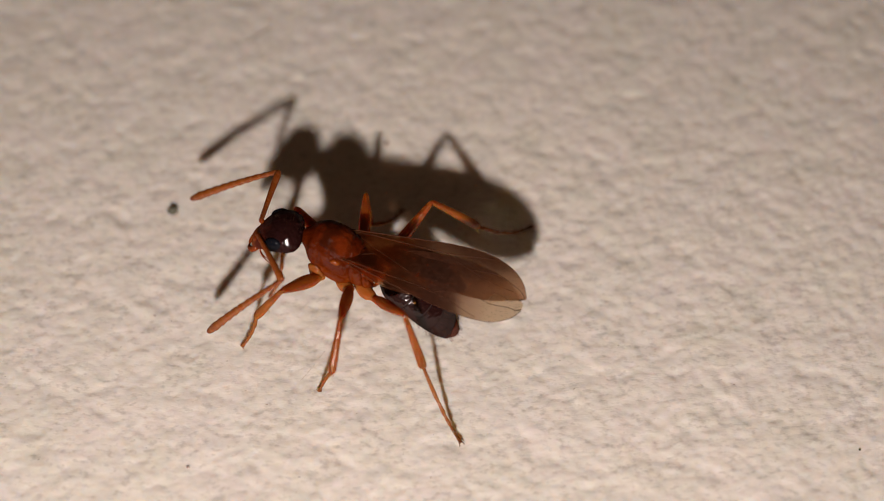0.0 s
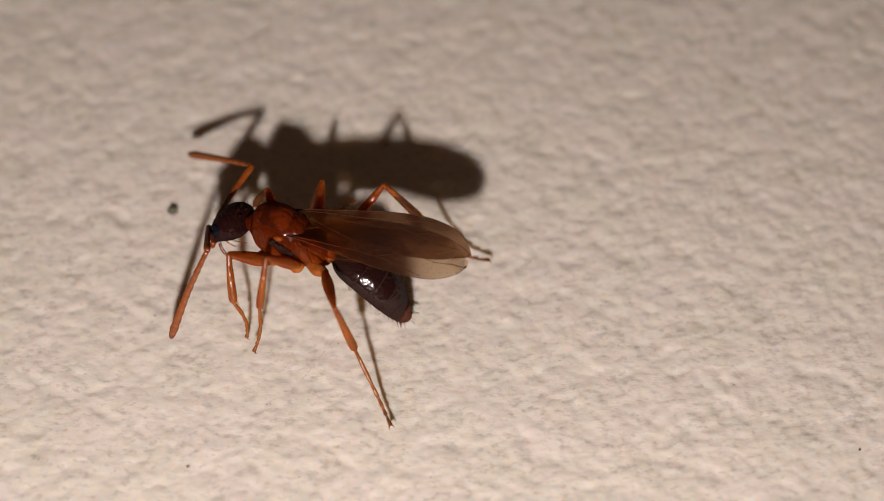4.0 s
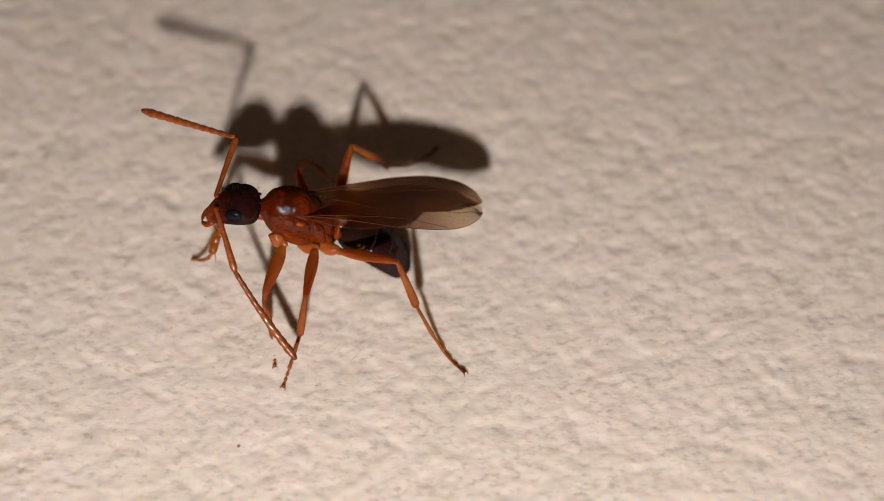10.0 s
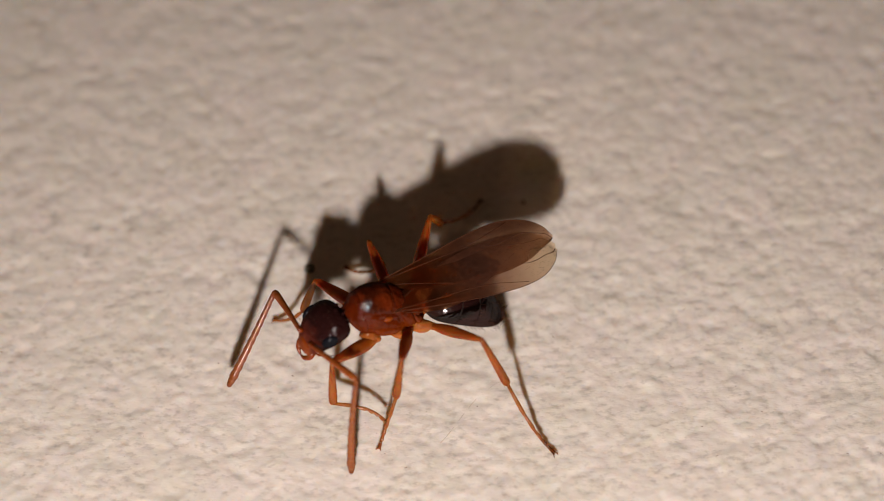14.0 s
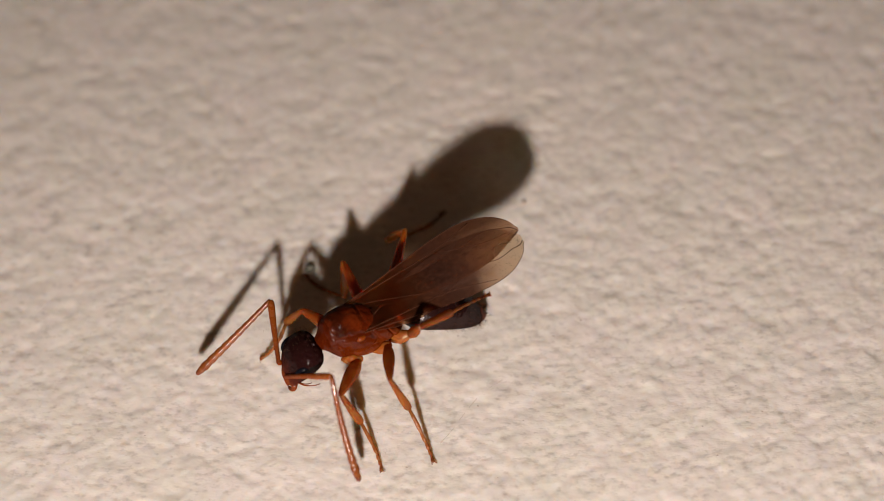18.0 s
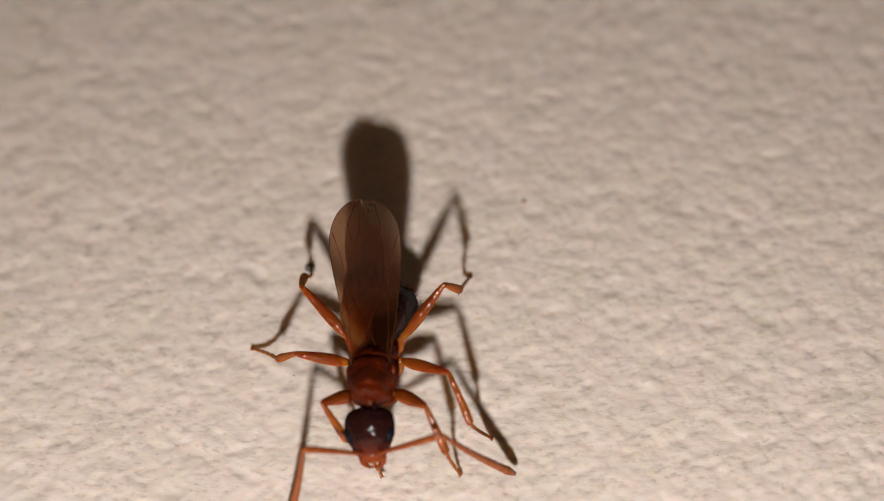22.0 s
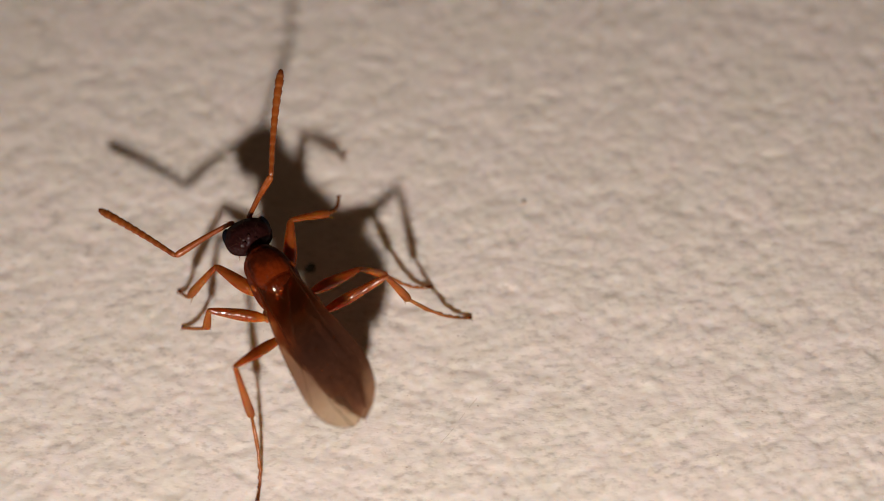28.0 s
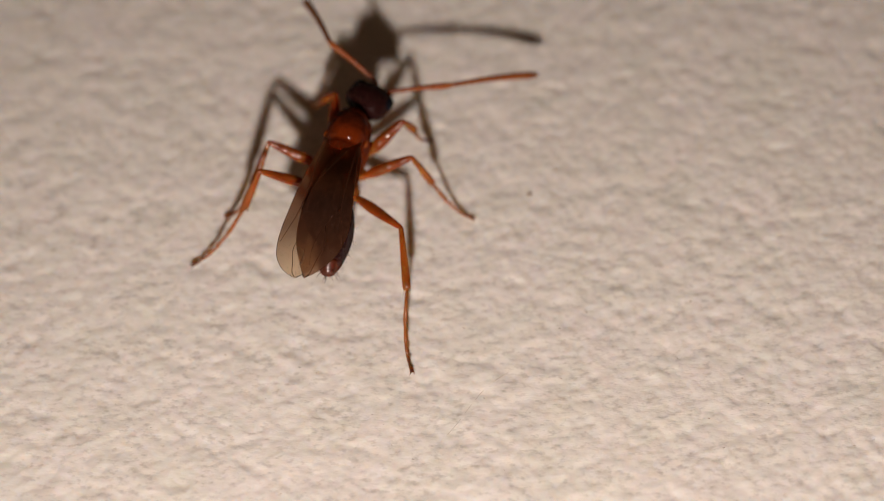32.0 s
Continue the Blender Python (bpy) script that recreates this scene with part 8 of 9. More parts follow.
    walk(tarsus["front_right"], [
        (0, mm(1.785, -.928, -1.822, 122, 40.5, 95.4)), (.5, mm(1.337, -1.689, -1.361, 79, 55.5, 42.4)), (1, mm(1.448, -2.073, -1.898, 7.9, 63.2, -37.3)),
        (1.5, mm(1.57, -2.121, -1.424, 17.4, 41.1, -18.3)), (2, mm(2.111, -2.022, -1.46, 8.2, 36.2, -16.7)), (2.5, mm(2.307, -.917, -1.241, 33, 57.4, 23.9)),
        (3, mm(1.934, -1.856, -.876, -10.7, 45.5, -31.2)), (3.5, mm(1.772, -1.576, -.505, -3.9, 44.5, -33.6)), (4, mm(1.685, -1.607, -.291, 10.7, 43.8, -17.3)),
        (4.5, mm(1.749, -1.882, -.263, 28.7, 43, 5.1)), (5, mm(1.956, -2.097, -.368, 43.4, 47.4, 15.3)), (5.5, mm(2.118, -2.211, -.455, 49, 56.5, 13)),
        (6, mm(.961, -3.192, -.112, 23.7, 65.2, -19.9)), (6.5, mm(1.616, -2.955, -.281, 71, 59.4, 31.5)), (7, mm(1.495, -3.057, -1.428, 80.9, 67.1, 38.7)),
        (7.5, mm(2.285, -1.767, -.503, 48.8, 30, 14.3)), (8, mm(1.27, -1.765, -.869, 33.8, 69.1, -15.6)), (8.12, mm(1.588, -1.562, -.241, 136.3, 82.7, 87.7)),
        (8.25, mm(2.076, -1.357, -.441, 143.9, 43.9, 107.1)), (8.5, mm(2.379, -.253, -1.117, 88.8, 36.7, 71.8)), (9, mm(2.008, -1.778, -1.916, 89, 30.7, 56.7)),
        (9.15, mm(1.875, -2.308, -1.135, 62.6, 38.9, 28.6)), (9.5, mm(1.828, -2.348, -.966, 57.4, 39.2, 23.1)),
        (9.75, mm(2.218, -1.124, -1.725, 18.3, 58, -15.1)), (10, mm(2.241, -.068, -1.852, -42.8, 52.7, -74)),
        (10.25, mm(2.114, -1.538, -1.564, 18.9, 60.5, -18.3)), (10.5, mm(1.137, -2.599, -1.056, 79, 44.8, 22.3)),
        (11, mm(2.829, -1.544, -1.592, 71.5, 61.2, 23.2)), (11.5, mm(2.441, -1.538, -1.419, 71.5, 45.1, 23.5)), (12, mm(2.14, -1.543, -1.448, 82.5, 41.4, 24.1)),
        (12.5, mm(1.653, -1.486, -1.376, 46.3, 35.6, -19.8)), (13, mm(1.706, -1.685, -1.637, -4.7, 46, -57.3)),
        (13.5, mm(1.767, -1.659, -1.556, -10.2, 47.8, -55.2)), (14, mm(1.805, -1.69, -1.552, -5.2, 50.6, -51.1)),
        (14.5, mm(1.807, -1.478, -.697, -6.4, 52.4, -40)), (15, mm(1.75, -1.589, -.755, -5.4, 54.2, -36.2)), (15.5, mm(1.653, -1.804, -1.014, 7.6, 58.3, -30.1)),
        (16, mm(1.524, -1.9, -1.368, 18.9, 61.5, -29.5)), (16.5, mm(1.436, -1.77, -1.567, 21.8, 62.8, -34.7)),
        (16.75, mm(1.538, -1.569, -1.367, 84.5, 52.2, 37.2)), (17, mm(2.071, -1.018, -1.691, 110.6, 42.3, 77.3)),
        (17.5, mm(1.855, -1.626, -.865, 70.3, 35.3, 44.2)), (18, mm(1.687, -1.708, -.414, 21.6, 43.9, -3)), (18.5, mm(1.553, -1.417, -.261, 7.4, 61.8, -15.5)),
        (19, mm(1.655, -1.188, -.725, -36.7, 75.2, -64.8)), (19.5, mm(1.445, -2.092, -1.014, -53.7, 60.1, -97.1)),
        (19.75, mm(1.48, -1.649, -.463, -14.9, 38, -47.8)), (20, mm(2.038, -1.671, -.468, .1, 20.1, -21.1)), (20.5, mm(2.09, -1.592, -.918, -3.8, 31.3, -29.2)),
        (21, mm(1.699, -1.703, -1.412, 0, 43.9, -30.2)), (21.5, mm(1.275, -1.535, -.885, 39.5, 36.8, 23.8)), (22, mm(1.885, -.74, -.615, 60.9, 47.7, 52.6)),
        (22.5, mm(2.878, -.204, -.751, -35.5, 71.1, -58.1)), (23, mm(1.604, -.795, -1.789, -121.2, 66.6, -151.7)),
        (23.5, mm(1.881, -1.033, -1.226, -131.5, 47.3, -164.8)), (24, mm(1.848, -1.256, -1.327, -142.3, 42.7, 179.6)),
        (24.5, mm(1.948, -1.04, -.936, -124, 53.9, -158.5)), (25, mm(1.968, -1.056, -1.211, -107.8, 74.7, -139.7)),
        (25.5, mm(2.37, -.992, -.96, -44.9, 54.2, -77.2)), (26, mm(2.424, -1.068, -1.008, -35.2, 34.2, -73.5)),
        (26.5, mm(2.465, -1.468, -1.29, -32.5, 17.5, -71.6)), (27, mm(2.385, -1.936, -1.503, -42.1, 10.6, -70)),
        (27.5, mm(2.231, -2.279, -1.505, -53.5, 15.5, -67.9)), (28, mm(1.622, -2.517, -.722, -25.9, 42.7, -41.4)),
        (28.25, mm(1.006, -2.154, -.706, -3.7, 56.8, -34.5)), (28.5, mm(.985, -1.806, -1.362, -64.6, 82.4, -121.2)),
        (29, mm(1.141, -2.466, -2.423, -62.9, 69.3, -140.5)), (29.5, mm(2.044, -2.055, -1.258, 84.1, 48.4, 1.2)),
        (30, mm(2.572, -2.113, -1.323, 89, 31.7, 29.5)), (30.25, mm(2.145, -2.158, -1.319, 67.9, 38.1, 19.2)),
        (30.5, mm(2.106, -1.82, -1.593, 4.2, 59.9, -36.3)), (31, mm(2.226, -1.672, -1.066, -24.5, 42, -64.5)),
        (31.5, mm(1.184, -1.39, -.663, -30.8, 74.8, -79.9)), (32, mm(1.873, -1.547, -.858, 16.4, 63.9, -26.5)),])
    walk(femur["middle_right"], [
        (0, mm(-.393, -.707, -.374, -35, -22.8, -73)), (.5, mm(-.393, -.707, -.374, -6.2, -19.2, -88.3)), (1, mm(-.393, -.707, -.374, 32.3, -1.2, -91.6)),
        (1.5, mm(-.393, -.707, -.374, 37.5, -11.7, -99.8)), (2, mm(-.393, -.707, -.374, 9.5, -6.6, -92.4)), (2.5, mm(-.393, -.707, -.374, -6.6, -27.3, -99)),
        (3, mm(-.393, -.707, -.374, -21.2, -38, -76.6)), (3.5, mm(-.393, -.707, -.374, -12.8, -40.3, -85)), (4, mm(-.393, -.707, -.374, -13.6, -42.1, -84.2)),
        (4.5, mm(-.393, -.707, -.374, -18.4, -42.7, -80.2)), (5, mm(-.393, -.707, -.374, -25.7, -43.8, -74.2)),
        (5.5, mm(-.393, -.707, -.374, -35.1, -45.2, -66.5)), (6, mm(-.393, -.707, -.374, -39.7, -51.5, -78.2)),
        (6.5, mm(-.393, -.707, -.374, -53.5, -46.6, -67)), (7, mm(-.393, -.707, -.374, -44.4, -19.4, -82.6)),
        (7.5, mm(-.393, -.707, -.374, -13.8, -71.8, -79.8)), (8, mm(-.393, -.707, -.374, 18.2, -29.8, -110.4)),
        (8.5, mm(-.393, -.707, -.374, -11.2, -55.7, -76.6)), (9, mm(-.393, -.707, -.374, -1.7, -8.3, -93.7)),
        (9.15, mm(-.393, -.707, -.374, -8.3, -33.9, -72.7)), (9.5, mm(-.393, -.707, -.374, -10.9, -38.1, -68)),
        (10, mm(-.393, -.707, -.374, -41.5, -4.1, -80.5)), (10.5, mm(-.393, -.707, -.374, -34.4, -28.6, -73.5)),
        (11, mm(-.393, -.707, -.374, -25.4, -8.5, -86.7)), (11.5, mm(-.393, -.707, -.374, -25.1, -16.4, -81)), (12, mm(-.393, -.707, -.374, -21.2, -22, -76.8)),
        (12.5, mm(-.393, -.707, -.374, -11.1, -23.2, -82.1)), (13, mm(-.393, -.707, -.374, -1.5, -20.4, -88.9)), (13.5, mm(-.393, -.707, -.374, .8, -20.2, -88)),
        (14, mm(-.393, -.707, -.374, 2, -17.2, -87.5)), (14.5, mm(-.393, -.707, -.374, -.1, -37.5, -79.7)), (15, mm(-.393, -.707, -.374, 1.9, -36.4, -79.2)),
        (15.5, mm(-.393, -.707, -.374, 6.8, -29.6, -82.2)), (16, mm(-.393, -.707, -.374, 9, -23.2, -84.7)), (16.5, mm(-.393, -.707, -.374, 6.7, -20.2, -85.8)),
        (17, mm(-.393, -.707, -.374, -25, -53.3, -61.2)), (17.5, mm(-.393, -.707, -.374, -9, -42.5, -81.8)), (18, mm(-.393, -.707, -.374, 18.6, -18.9, -95.8)),
        (18.5, mm(-.393, -.707, -.374, 25.3, -15.3, -97.5)), (19, mm(-.393, -.707, -.374, 24.2, -10.7, -98.4)),
        (19.5, mm(-.393, -.707, -.374, 6.8, -20.2, -58.8)), (20, mm(-.393, -.707, -.374, -6.6, -50.7, -77.5)),
        (20.5, mm(-.393, -.707, -.374, -17.3, -26.9, -82.8)), (21, mm(-.393, -.707, -.374, -25.3, -20.2, -86)),
        (21.5, mm(-.393, -.707, -.374, -27.9, -24.6, -87)), (22, mm(-.393, -.707, -.374, -27.5, -29.6, -88.2)),
        (22.5, mm(-.393, -.707, -.374, -27.3, -31.3, -64.6)), (23, mm(-.393, -.707, -.374, -20.6, -16.7, -101)),
        (23.5, mm(-.393, -.707, -.374, -33, -33.1, -97.5)), (24, mm(-.393, -.707, -.374, -39.3, -25.9, -91.8)),
        (24.5, mm(-.393, -.707, -.374, -34.1, -27.2, -97.3)), (25, mm(-.393, -.707, -.374, -27.5, -9.2, -101)), (25.5, mm(-.393, -.707, -.374, -25.8, -20, -89)),
        (26, mm(-.393, -.707, -.374, -22.9, -35.1, -83.2)), (26.5, mm(-.393, -.707, -.374, -20, -50, -76.9)), (27, mm(-.393, -.707, -.374, -14.4, -56.4, -74.2)),
        (27.5, mm(-.393, -.707, -.374, -7.4, -54, -76)), (27.75, mm(-.393, -.707, -.374, -3.7, -27.8, -85.5)), (28, mm(-.393, -.707, -.374, -8.9, 11.2, -91.3)),
        (28.5, mm(-.393, -.707, -.374, -30.2, 36.4, -68.1)), (29, mm(-.393, -.707, -.374, -35.8, 5, -65.7)), (29.5, mm(-.393, -.707, -.374, -22.7, -27, -79.9)),
        (30, mm(-.393, -.707, -.374, 8.3, -28.5, -97.5)), (30.5, mm(-.393, -.707, -.374, -2.3, -17.1, -60)), (31, mm(-.393, -.707, -.374, -3.8, -40.1, -55.5)),
        (31.5, mm(-.393, -.707, -.374, 1.5, -47.2, -69)), (32, mm(-.393, -.707, -.374, -14.4, -25.5, -63.8)),])
    walk(tibia["middle_right"], [
        (0, mm(.048, -2.149, .261, -71.6, 73.1, -157.5)), (.25, mm(-.046, -2.167, .278, 167.8, 84.2, 79.9)), (.5, mm(-.348, -2.252, .164, 123.1, 48.5, 33.9)),
        (1, mm(-.439, -2.342, -.339, 86.1, 32, -8)), (1.5, mm(-.665, -2.286, -.042, 99.4, 25.3, 12.7)), (2, mm(-.461, -2.331, -.187, 86.5, 67.8, -5.9)),
        (2.5, mm(-.62, -2.144, .375, 70, 75.5, -29.9)), (3, mm(-.094, -1.961, .633, 17.3, 76.3, -75.3)), (3.5, mm(-.285, -1.95, .684, 42.5, 69.1, -46.3)),
        (4, mm(-.27, -1.914, .723, 50, 67.5, -38.6)), (4.5, mm(-.189, -1.892, .735, 47.9, 67.3, -40.4)), (5, mm(-.071, -1.844, .758, 30.3, 65.9, -55.7)),
        (5.5, mm(.066, -1.764, .787, 8.2, 60.9, -73.8)), (6, mm(-.184, -1.704, .906, -32.5, 38.5, -120.5)), (6.5, mm(.047, -1.742, .815, -13, 54.3, -95.3)),
        (7, mm(-.193, -2.237, .171, -30.5, 74.5, -112.8)), (7.5, mm(-.302, -1.211, 1.18, -2, 64.8, -84)), (8, mm(-.887, -2.039, .438, 88.7, 80.6, -3.5)),
        (8.5, mm(-.179, -1.604, .977, 32.1, 65.9, -57)), (9, mm(-.499, -2.323, -.139, -95, 74.8, 175.5)), (9.15, mm(.01, -2.003, .539, -84.2, 64.2, -165.2)),
        (9.5, mm(.09, -1.901, .635, -83.5, 62.3, -163)), (10, mm(-.124, -2.317, -.258, -56.2, 26.5, -119.7)),
        (10.5, mm(.016, -2.084, .409, -85.6, 44.7, -171.7)), (11, mm(-.301, -2.322, -.131, -95.8, 38.9, 174.1)),
        (11.5, mm(-.149, -2.258, .086, -99.9, 38.7, 170.7)), (12, mm(-.047, -2.184, .239, -102.1, 48, 173.2)),
        (12.5, mm(-.186, -2.197, .27, -113.6, 56.3, 162.8)), (13, mm(-.362, -2.241, .195, -106.2, 71.3, 168.4)),
        (13.5, mm(-.339, -2.241, .192, -101, 70.7, 172.4)), (14, mm(-.324, -2.268, .111, -95.1, 69.4, 179)), (14.5, mm(-.16, -1.985, .621, -80.2, 68.9, -161.4)),
        (15, mm(-.147, -2, .598, -83.7, 57.7, -162.7)), (15.5, mm(-.2, -2.117, .434, -69.4, 46, -151.3)), (16, mm(-.255, -2.205, .27, -46, 44.3, -137.3)),
        (16.5, mm(-.28, -2.238, .191, -37.5, 48.3, -132.1)), (17, mm(.077, -1.564, .938, -35.5, 60.3, -122.1)), (17.5, mm(-.221, -1.902, .73, 158, 87.8, 72.8)),
        (18, mm(-.55, -2.247, .156, 87.8, 79.4, 3.1)), (18.5, mm(-.598, -2.272, .057, 93.7, 80, 5.7)), (19, mm(-.629, -2.297, -.07, 67.3, 79.1, -24.9)),
        (19.5, mm(.403, -2.02, .191, -45.3, 68.7, -114.9)), (20, mm(-.17, -1.718, .892, -26.9, 48.1, -107.6)),
        (20.5, mm(-.211, -2.155, .366, -38.1, 64.4, -127.1)), (21, mm(-.286, -2.238, .192, -55.1, 60.2, -146.4)),
        (21.5, mm(-.315, -2.193, .307, -44.1, 57.7, -135.7)), (22, mm(-.348, -2.129, .433, -30.6, 53.8, -122.3)),
        (22.5, mm(.207, -1.97, .476, -44.4, 68.4, -125.3)), (23, mm(-.693, -2.245, .097, -53.4, 57.9, -152.4)),
        (23.5, mm(-.572, -2.066, .52, -43.2, 52.4, -150.2)), (24, mm(-.44, -2.177, .342, -46, 52.8, -156.1)),
        (24.5, mm(-.577, -2.15, .374, -47.2, 56.2, -155.1)), (25, mm(-.7, -2.293, -.113, -55.5, 64.1, -161.1)),
        (25.5, mm(-.367, -2.244, .185, -48.3, 67.9, -146.1)), (26, mm(-.234, -2.036, .566, -34.8, 68.8, -127.6)),
        (26.5, mm(-.155, -1.732, .878, -27.1, 62.2, -116.5)), (27, mm(-.146, -1.578, .989, -20.9, 53.2, -105.8)),
        (27.5, mm(-.161, -1.64, .95, -13.3, 51.4, -95.1)), (28, mm(-.429, -2.312, -.692, -3.9, 61.1, -86.5)),
        (28.5, mm(.097, -1.929, -1.345, -55.3, 51.7, -106.9)), (29, mm(.278, -2.192, -.518, -88.6, 68.4, -148)),
        (29.5, mm(-.136, -2.143, .368, -105.2, 84, 175.8)), (30, mm(-.58, -2.133, .407, 77.3, 77.5, -10)), (30.25, mm(-.021, -2.114, .374, -91.2, 58.7, -171.8)),
        (30.5, mm(.39, -2.061, .107, -90.2, 44.9, -157.9)), (31, mm(.317, -1.739, .679, -45, 67.7, -100.2)), (31.5, mm(.006, -1.746, .825, -12.4, 73.9, -77.2)),
        (32, mm(.259, -2.032, .331, -6.9, 67.9, -77.8)),])
    walk(tarsus["middle_right"], [
        (0, mm(-.365, -2.32, -1.214, -41.9, 18.7, -120.7)), (.5, mm(.5, -1.682, -.99, -12.2, 28.8, -98.2)), (.75, mm(.611, -2.35, -.675, 53.2, 63.9, -39)),
        (1, mm(.856, -2.524, -1.155, 74.7, 68.5, -17.1)), (1.5, mm(.694, -1.98, -.701, 14, 50.5, -98.6)), (2, mm(.118, -2.39, -1.613, -16.6, 48.9, -123.7)),
        (2.5, mm(-.286, -2.336, -1.117, -32.9, 31.3, -143.7)), (3, mm(-.001, -2.313, -.864, -23.7, 26, -117.3)),
        (3.5, mm(.096, -2.348, -.756, -21.9, 24.8, -121.2)), (4, mm(.191, -2.282, -.701, -21.1, 15, -124.6)), (4.5, mm(.265, -2.278, -.687, -19.3, 3.9, -125.1)),
        (5, mm(.283, -2.364, -.649, -19.9, -2.5, -124.6)), (5.5, mm(.275, -2.484, -.559, -24.3, -3.6, -125.5)),
        (6, mm(-.797, -2.743, -.053, -28.3, -16.5, -159.7)), (6.5, mm(-.036, -2.637, -.437, -33.4, -12.9, -162.8)),
        (7, mm(-.352, -2.617, -1.314, -46, 1.1, -173.2)), (7.25, mm(.041, -2.212, -.311, -33, 25.1, -123)), (7.5, mm(-.233, -1.864, -.215, -2.8, 35.3, -75.8)),
        (8, mm(-.635, -2.054, -1.082, 13.7, 41.9, -80.9)), (8.5, mm(.163, -2.131, -.43, -3.2, 9.8, -106.3)), (9, mm(-.901, -2.291, -1.626, 4.2, 24.7, -75.9)),
        (9.15, mm(-.637, -2.174, -.849, 5.8, 30.5, -60.1)), (9.5, mm(-.596, -2.11, -.729, 6.3, 31.5, -57.2)),
        (9.62, mm(-.635, -2.361, -.792, -5.4, 49.5, -72.8)), (9.75, mm(-.701, -2.855, -.896, -87.9, 62.6, -162)),
        (9.88, mm(-.739, -3.253, -.957, -123.3, 26.5, 151.5)), (10, mm(-.806, -3.515, -.946, -120.1, 9.8, 142.8)),
        (10.12, mm(-.822, -3.256, -.95, -113.2, 23.2, 154.5)), (10.25, mm(-.958, -2.889, -.873, -85.7, 51.4, -160.6)),
        (10.38, mm(-1.046, -2.456, -.748, -31.7, 46.2, -91)), (10.5, mm(-1.068, -2.243, -.675, -16.6, 33.1, -70.8)),
        (11, mm(-1.495, -2.2, -1.098, -15.3, 58.3, -84.9)), (11.5, mm(-1.335, -2.064, -.878, -5.7, 46.3, -74.7)),
        (12, mm(-1.071, -2.061, -.906, -4.4, 37.4, -68.6)), (12.5, mm(-1.004, -1.944, -1.012, 2, 28.8, -62.3)),
        (13, mm(-.846, -2.141, -1.265, 12.3, 43.2, -63.8)), (13.5, mm(-.843, -2.174, -1.263, 19.1, 41.3, -60.2)),
        (14, mm(-.865, -2.259, -1.332, 21, 38.4, -57.1)), (14.5, mm(-.687, -2.162, -.817, 15.8, 30.3, -55.7)), (15, mm(-.933, -2.244, -.705, 22.6, 28.7, -38.9)),
        (15.5, mm(-1.138, -2.631, -.675, 49.6, 34, -10.6)), (16, mm(-1.067, -2.953, -.806, 89.3, 42.4, 16.2)),
        (16.5, mm(-.967, -2.999, -.96, 117.1, 49.1, 33.6)), (16.75, mm(-.904, -2.609, -.036, 65.9, 67.2, -21.3)),
        (17, mm(-.329, -2.211, -.4, -17, 41.8, -108.8)), (17.5, mm(-.204, -1.846, -.81, -9.7, 15, -88.5)), (18, mm(-.266, -2.231, -1.359, 17, 4.7, -68.2)),
        (18.5, mm(-.331, -2.245, -1.461, 26.4, 9.3, -70.2)), (19, mm(-.364, -2.42, -1.583, 28.7, 18.9, -70.1)),
        (19.5, mm(.167, -2.528, -1.245, 25.7, 38.4, -33.8)), (20, mm(-.48, -2.7, -.254, -24.5, 46.3, -109)),
        (20.5, mm(-.613, -2.687, -1.024, -30.6, 45.3, -119.7)), (21, mm(-.925, -2.663, -1.145, -39.1, 40.5, -127.7)),
        (21.5, mm(-.905, -2.768, -.996, -39.1, 38.3, -129.1)), (22, mm(-.834, -2.897, -.811, -37.1, 35.5, -130.6)),
        (22.5, mm(-.121, -2.432, -.957, -18.2, 40.6, -88.8)), (23, mm(-1.419, -2.625, -1.208, -45.2, 36.2, -146.8)),
        (23.5, mm(-1.387, -2.533, -.702, -40.5, 29.9, -147.3)), (24, mm(-1.292, -2.555, -.886, -39.3, 32, -147.5)),
        (24.5, mm(-1.354, -2.511, -.908, -38.7, 36.5, -143.2)), (25, mm(-1.338, -2.511, -1.499, -39.9, 47.3, -141.9)),
        (25.5, mm(-.849, -2.568, -1.243, -37.8, 49.2, -132.7)), (26, mm(-.574, -2.477, -.871, -27.5, 42.7, -117.1)),
        (26.5, mm(-.475, -2.375, -.486, -11.9, 38, -94.8)), (27, mm(-.397, -2.466, -.245, -1.5, 40.8, -78.5)),
        (27.5, mm(-.246, -2.597, -.255, 1.2, 45.8, -75.2)), (28, mm(-.383, -3.055, -2.041, -29.2, 40.4, -119.5)),
        (28.5, mm(-.179, -2.843, -2.555, -55.3, 48.5, -106.9)), (29, mm(-.204, -2.493, -1.95, -93.4, 50, -156.1)),
        (29.5, mm(-.296, -2.131, -1.165, -35.7, 33.1, -103.6)), (30, mm(-.251, -2.191, -1.098, 8.8, 35, -76.6)),
        (30.25, mm(-.813, -2.227, -.943, 38.3, 34.8, -28.4)), (30.5, mm(-.622, -2.473, -.98, 65.8, 52.6, 11.1)), (31, mm(.213, -2.314, -.747, 11.3, 40.4, -47)),
        (31.5, mm(.101, -2.163, -.655, -2.9, 53.3, -69)), (32, mm(.381, -2.599, -1.096, -25.3, 29.3, -105)),])
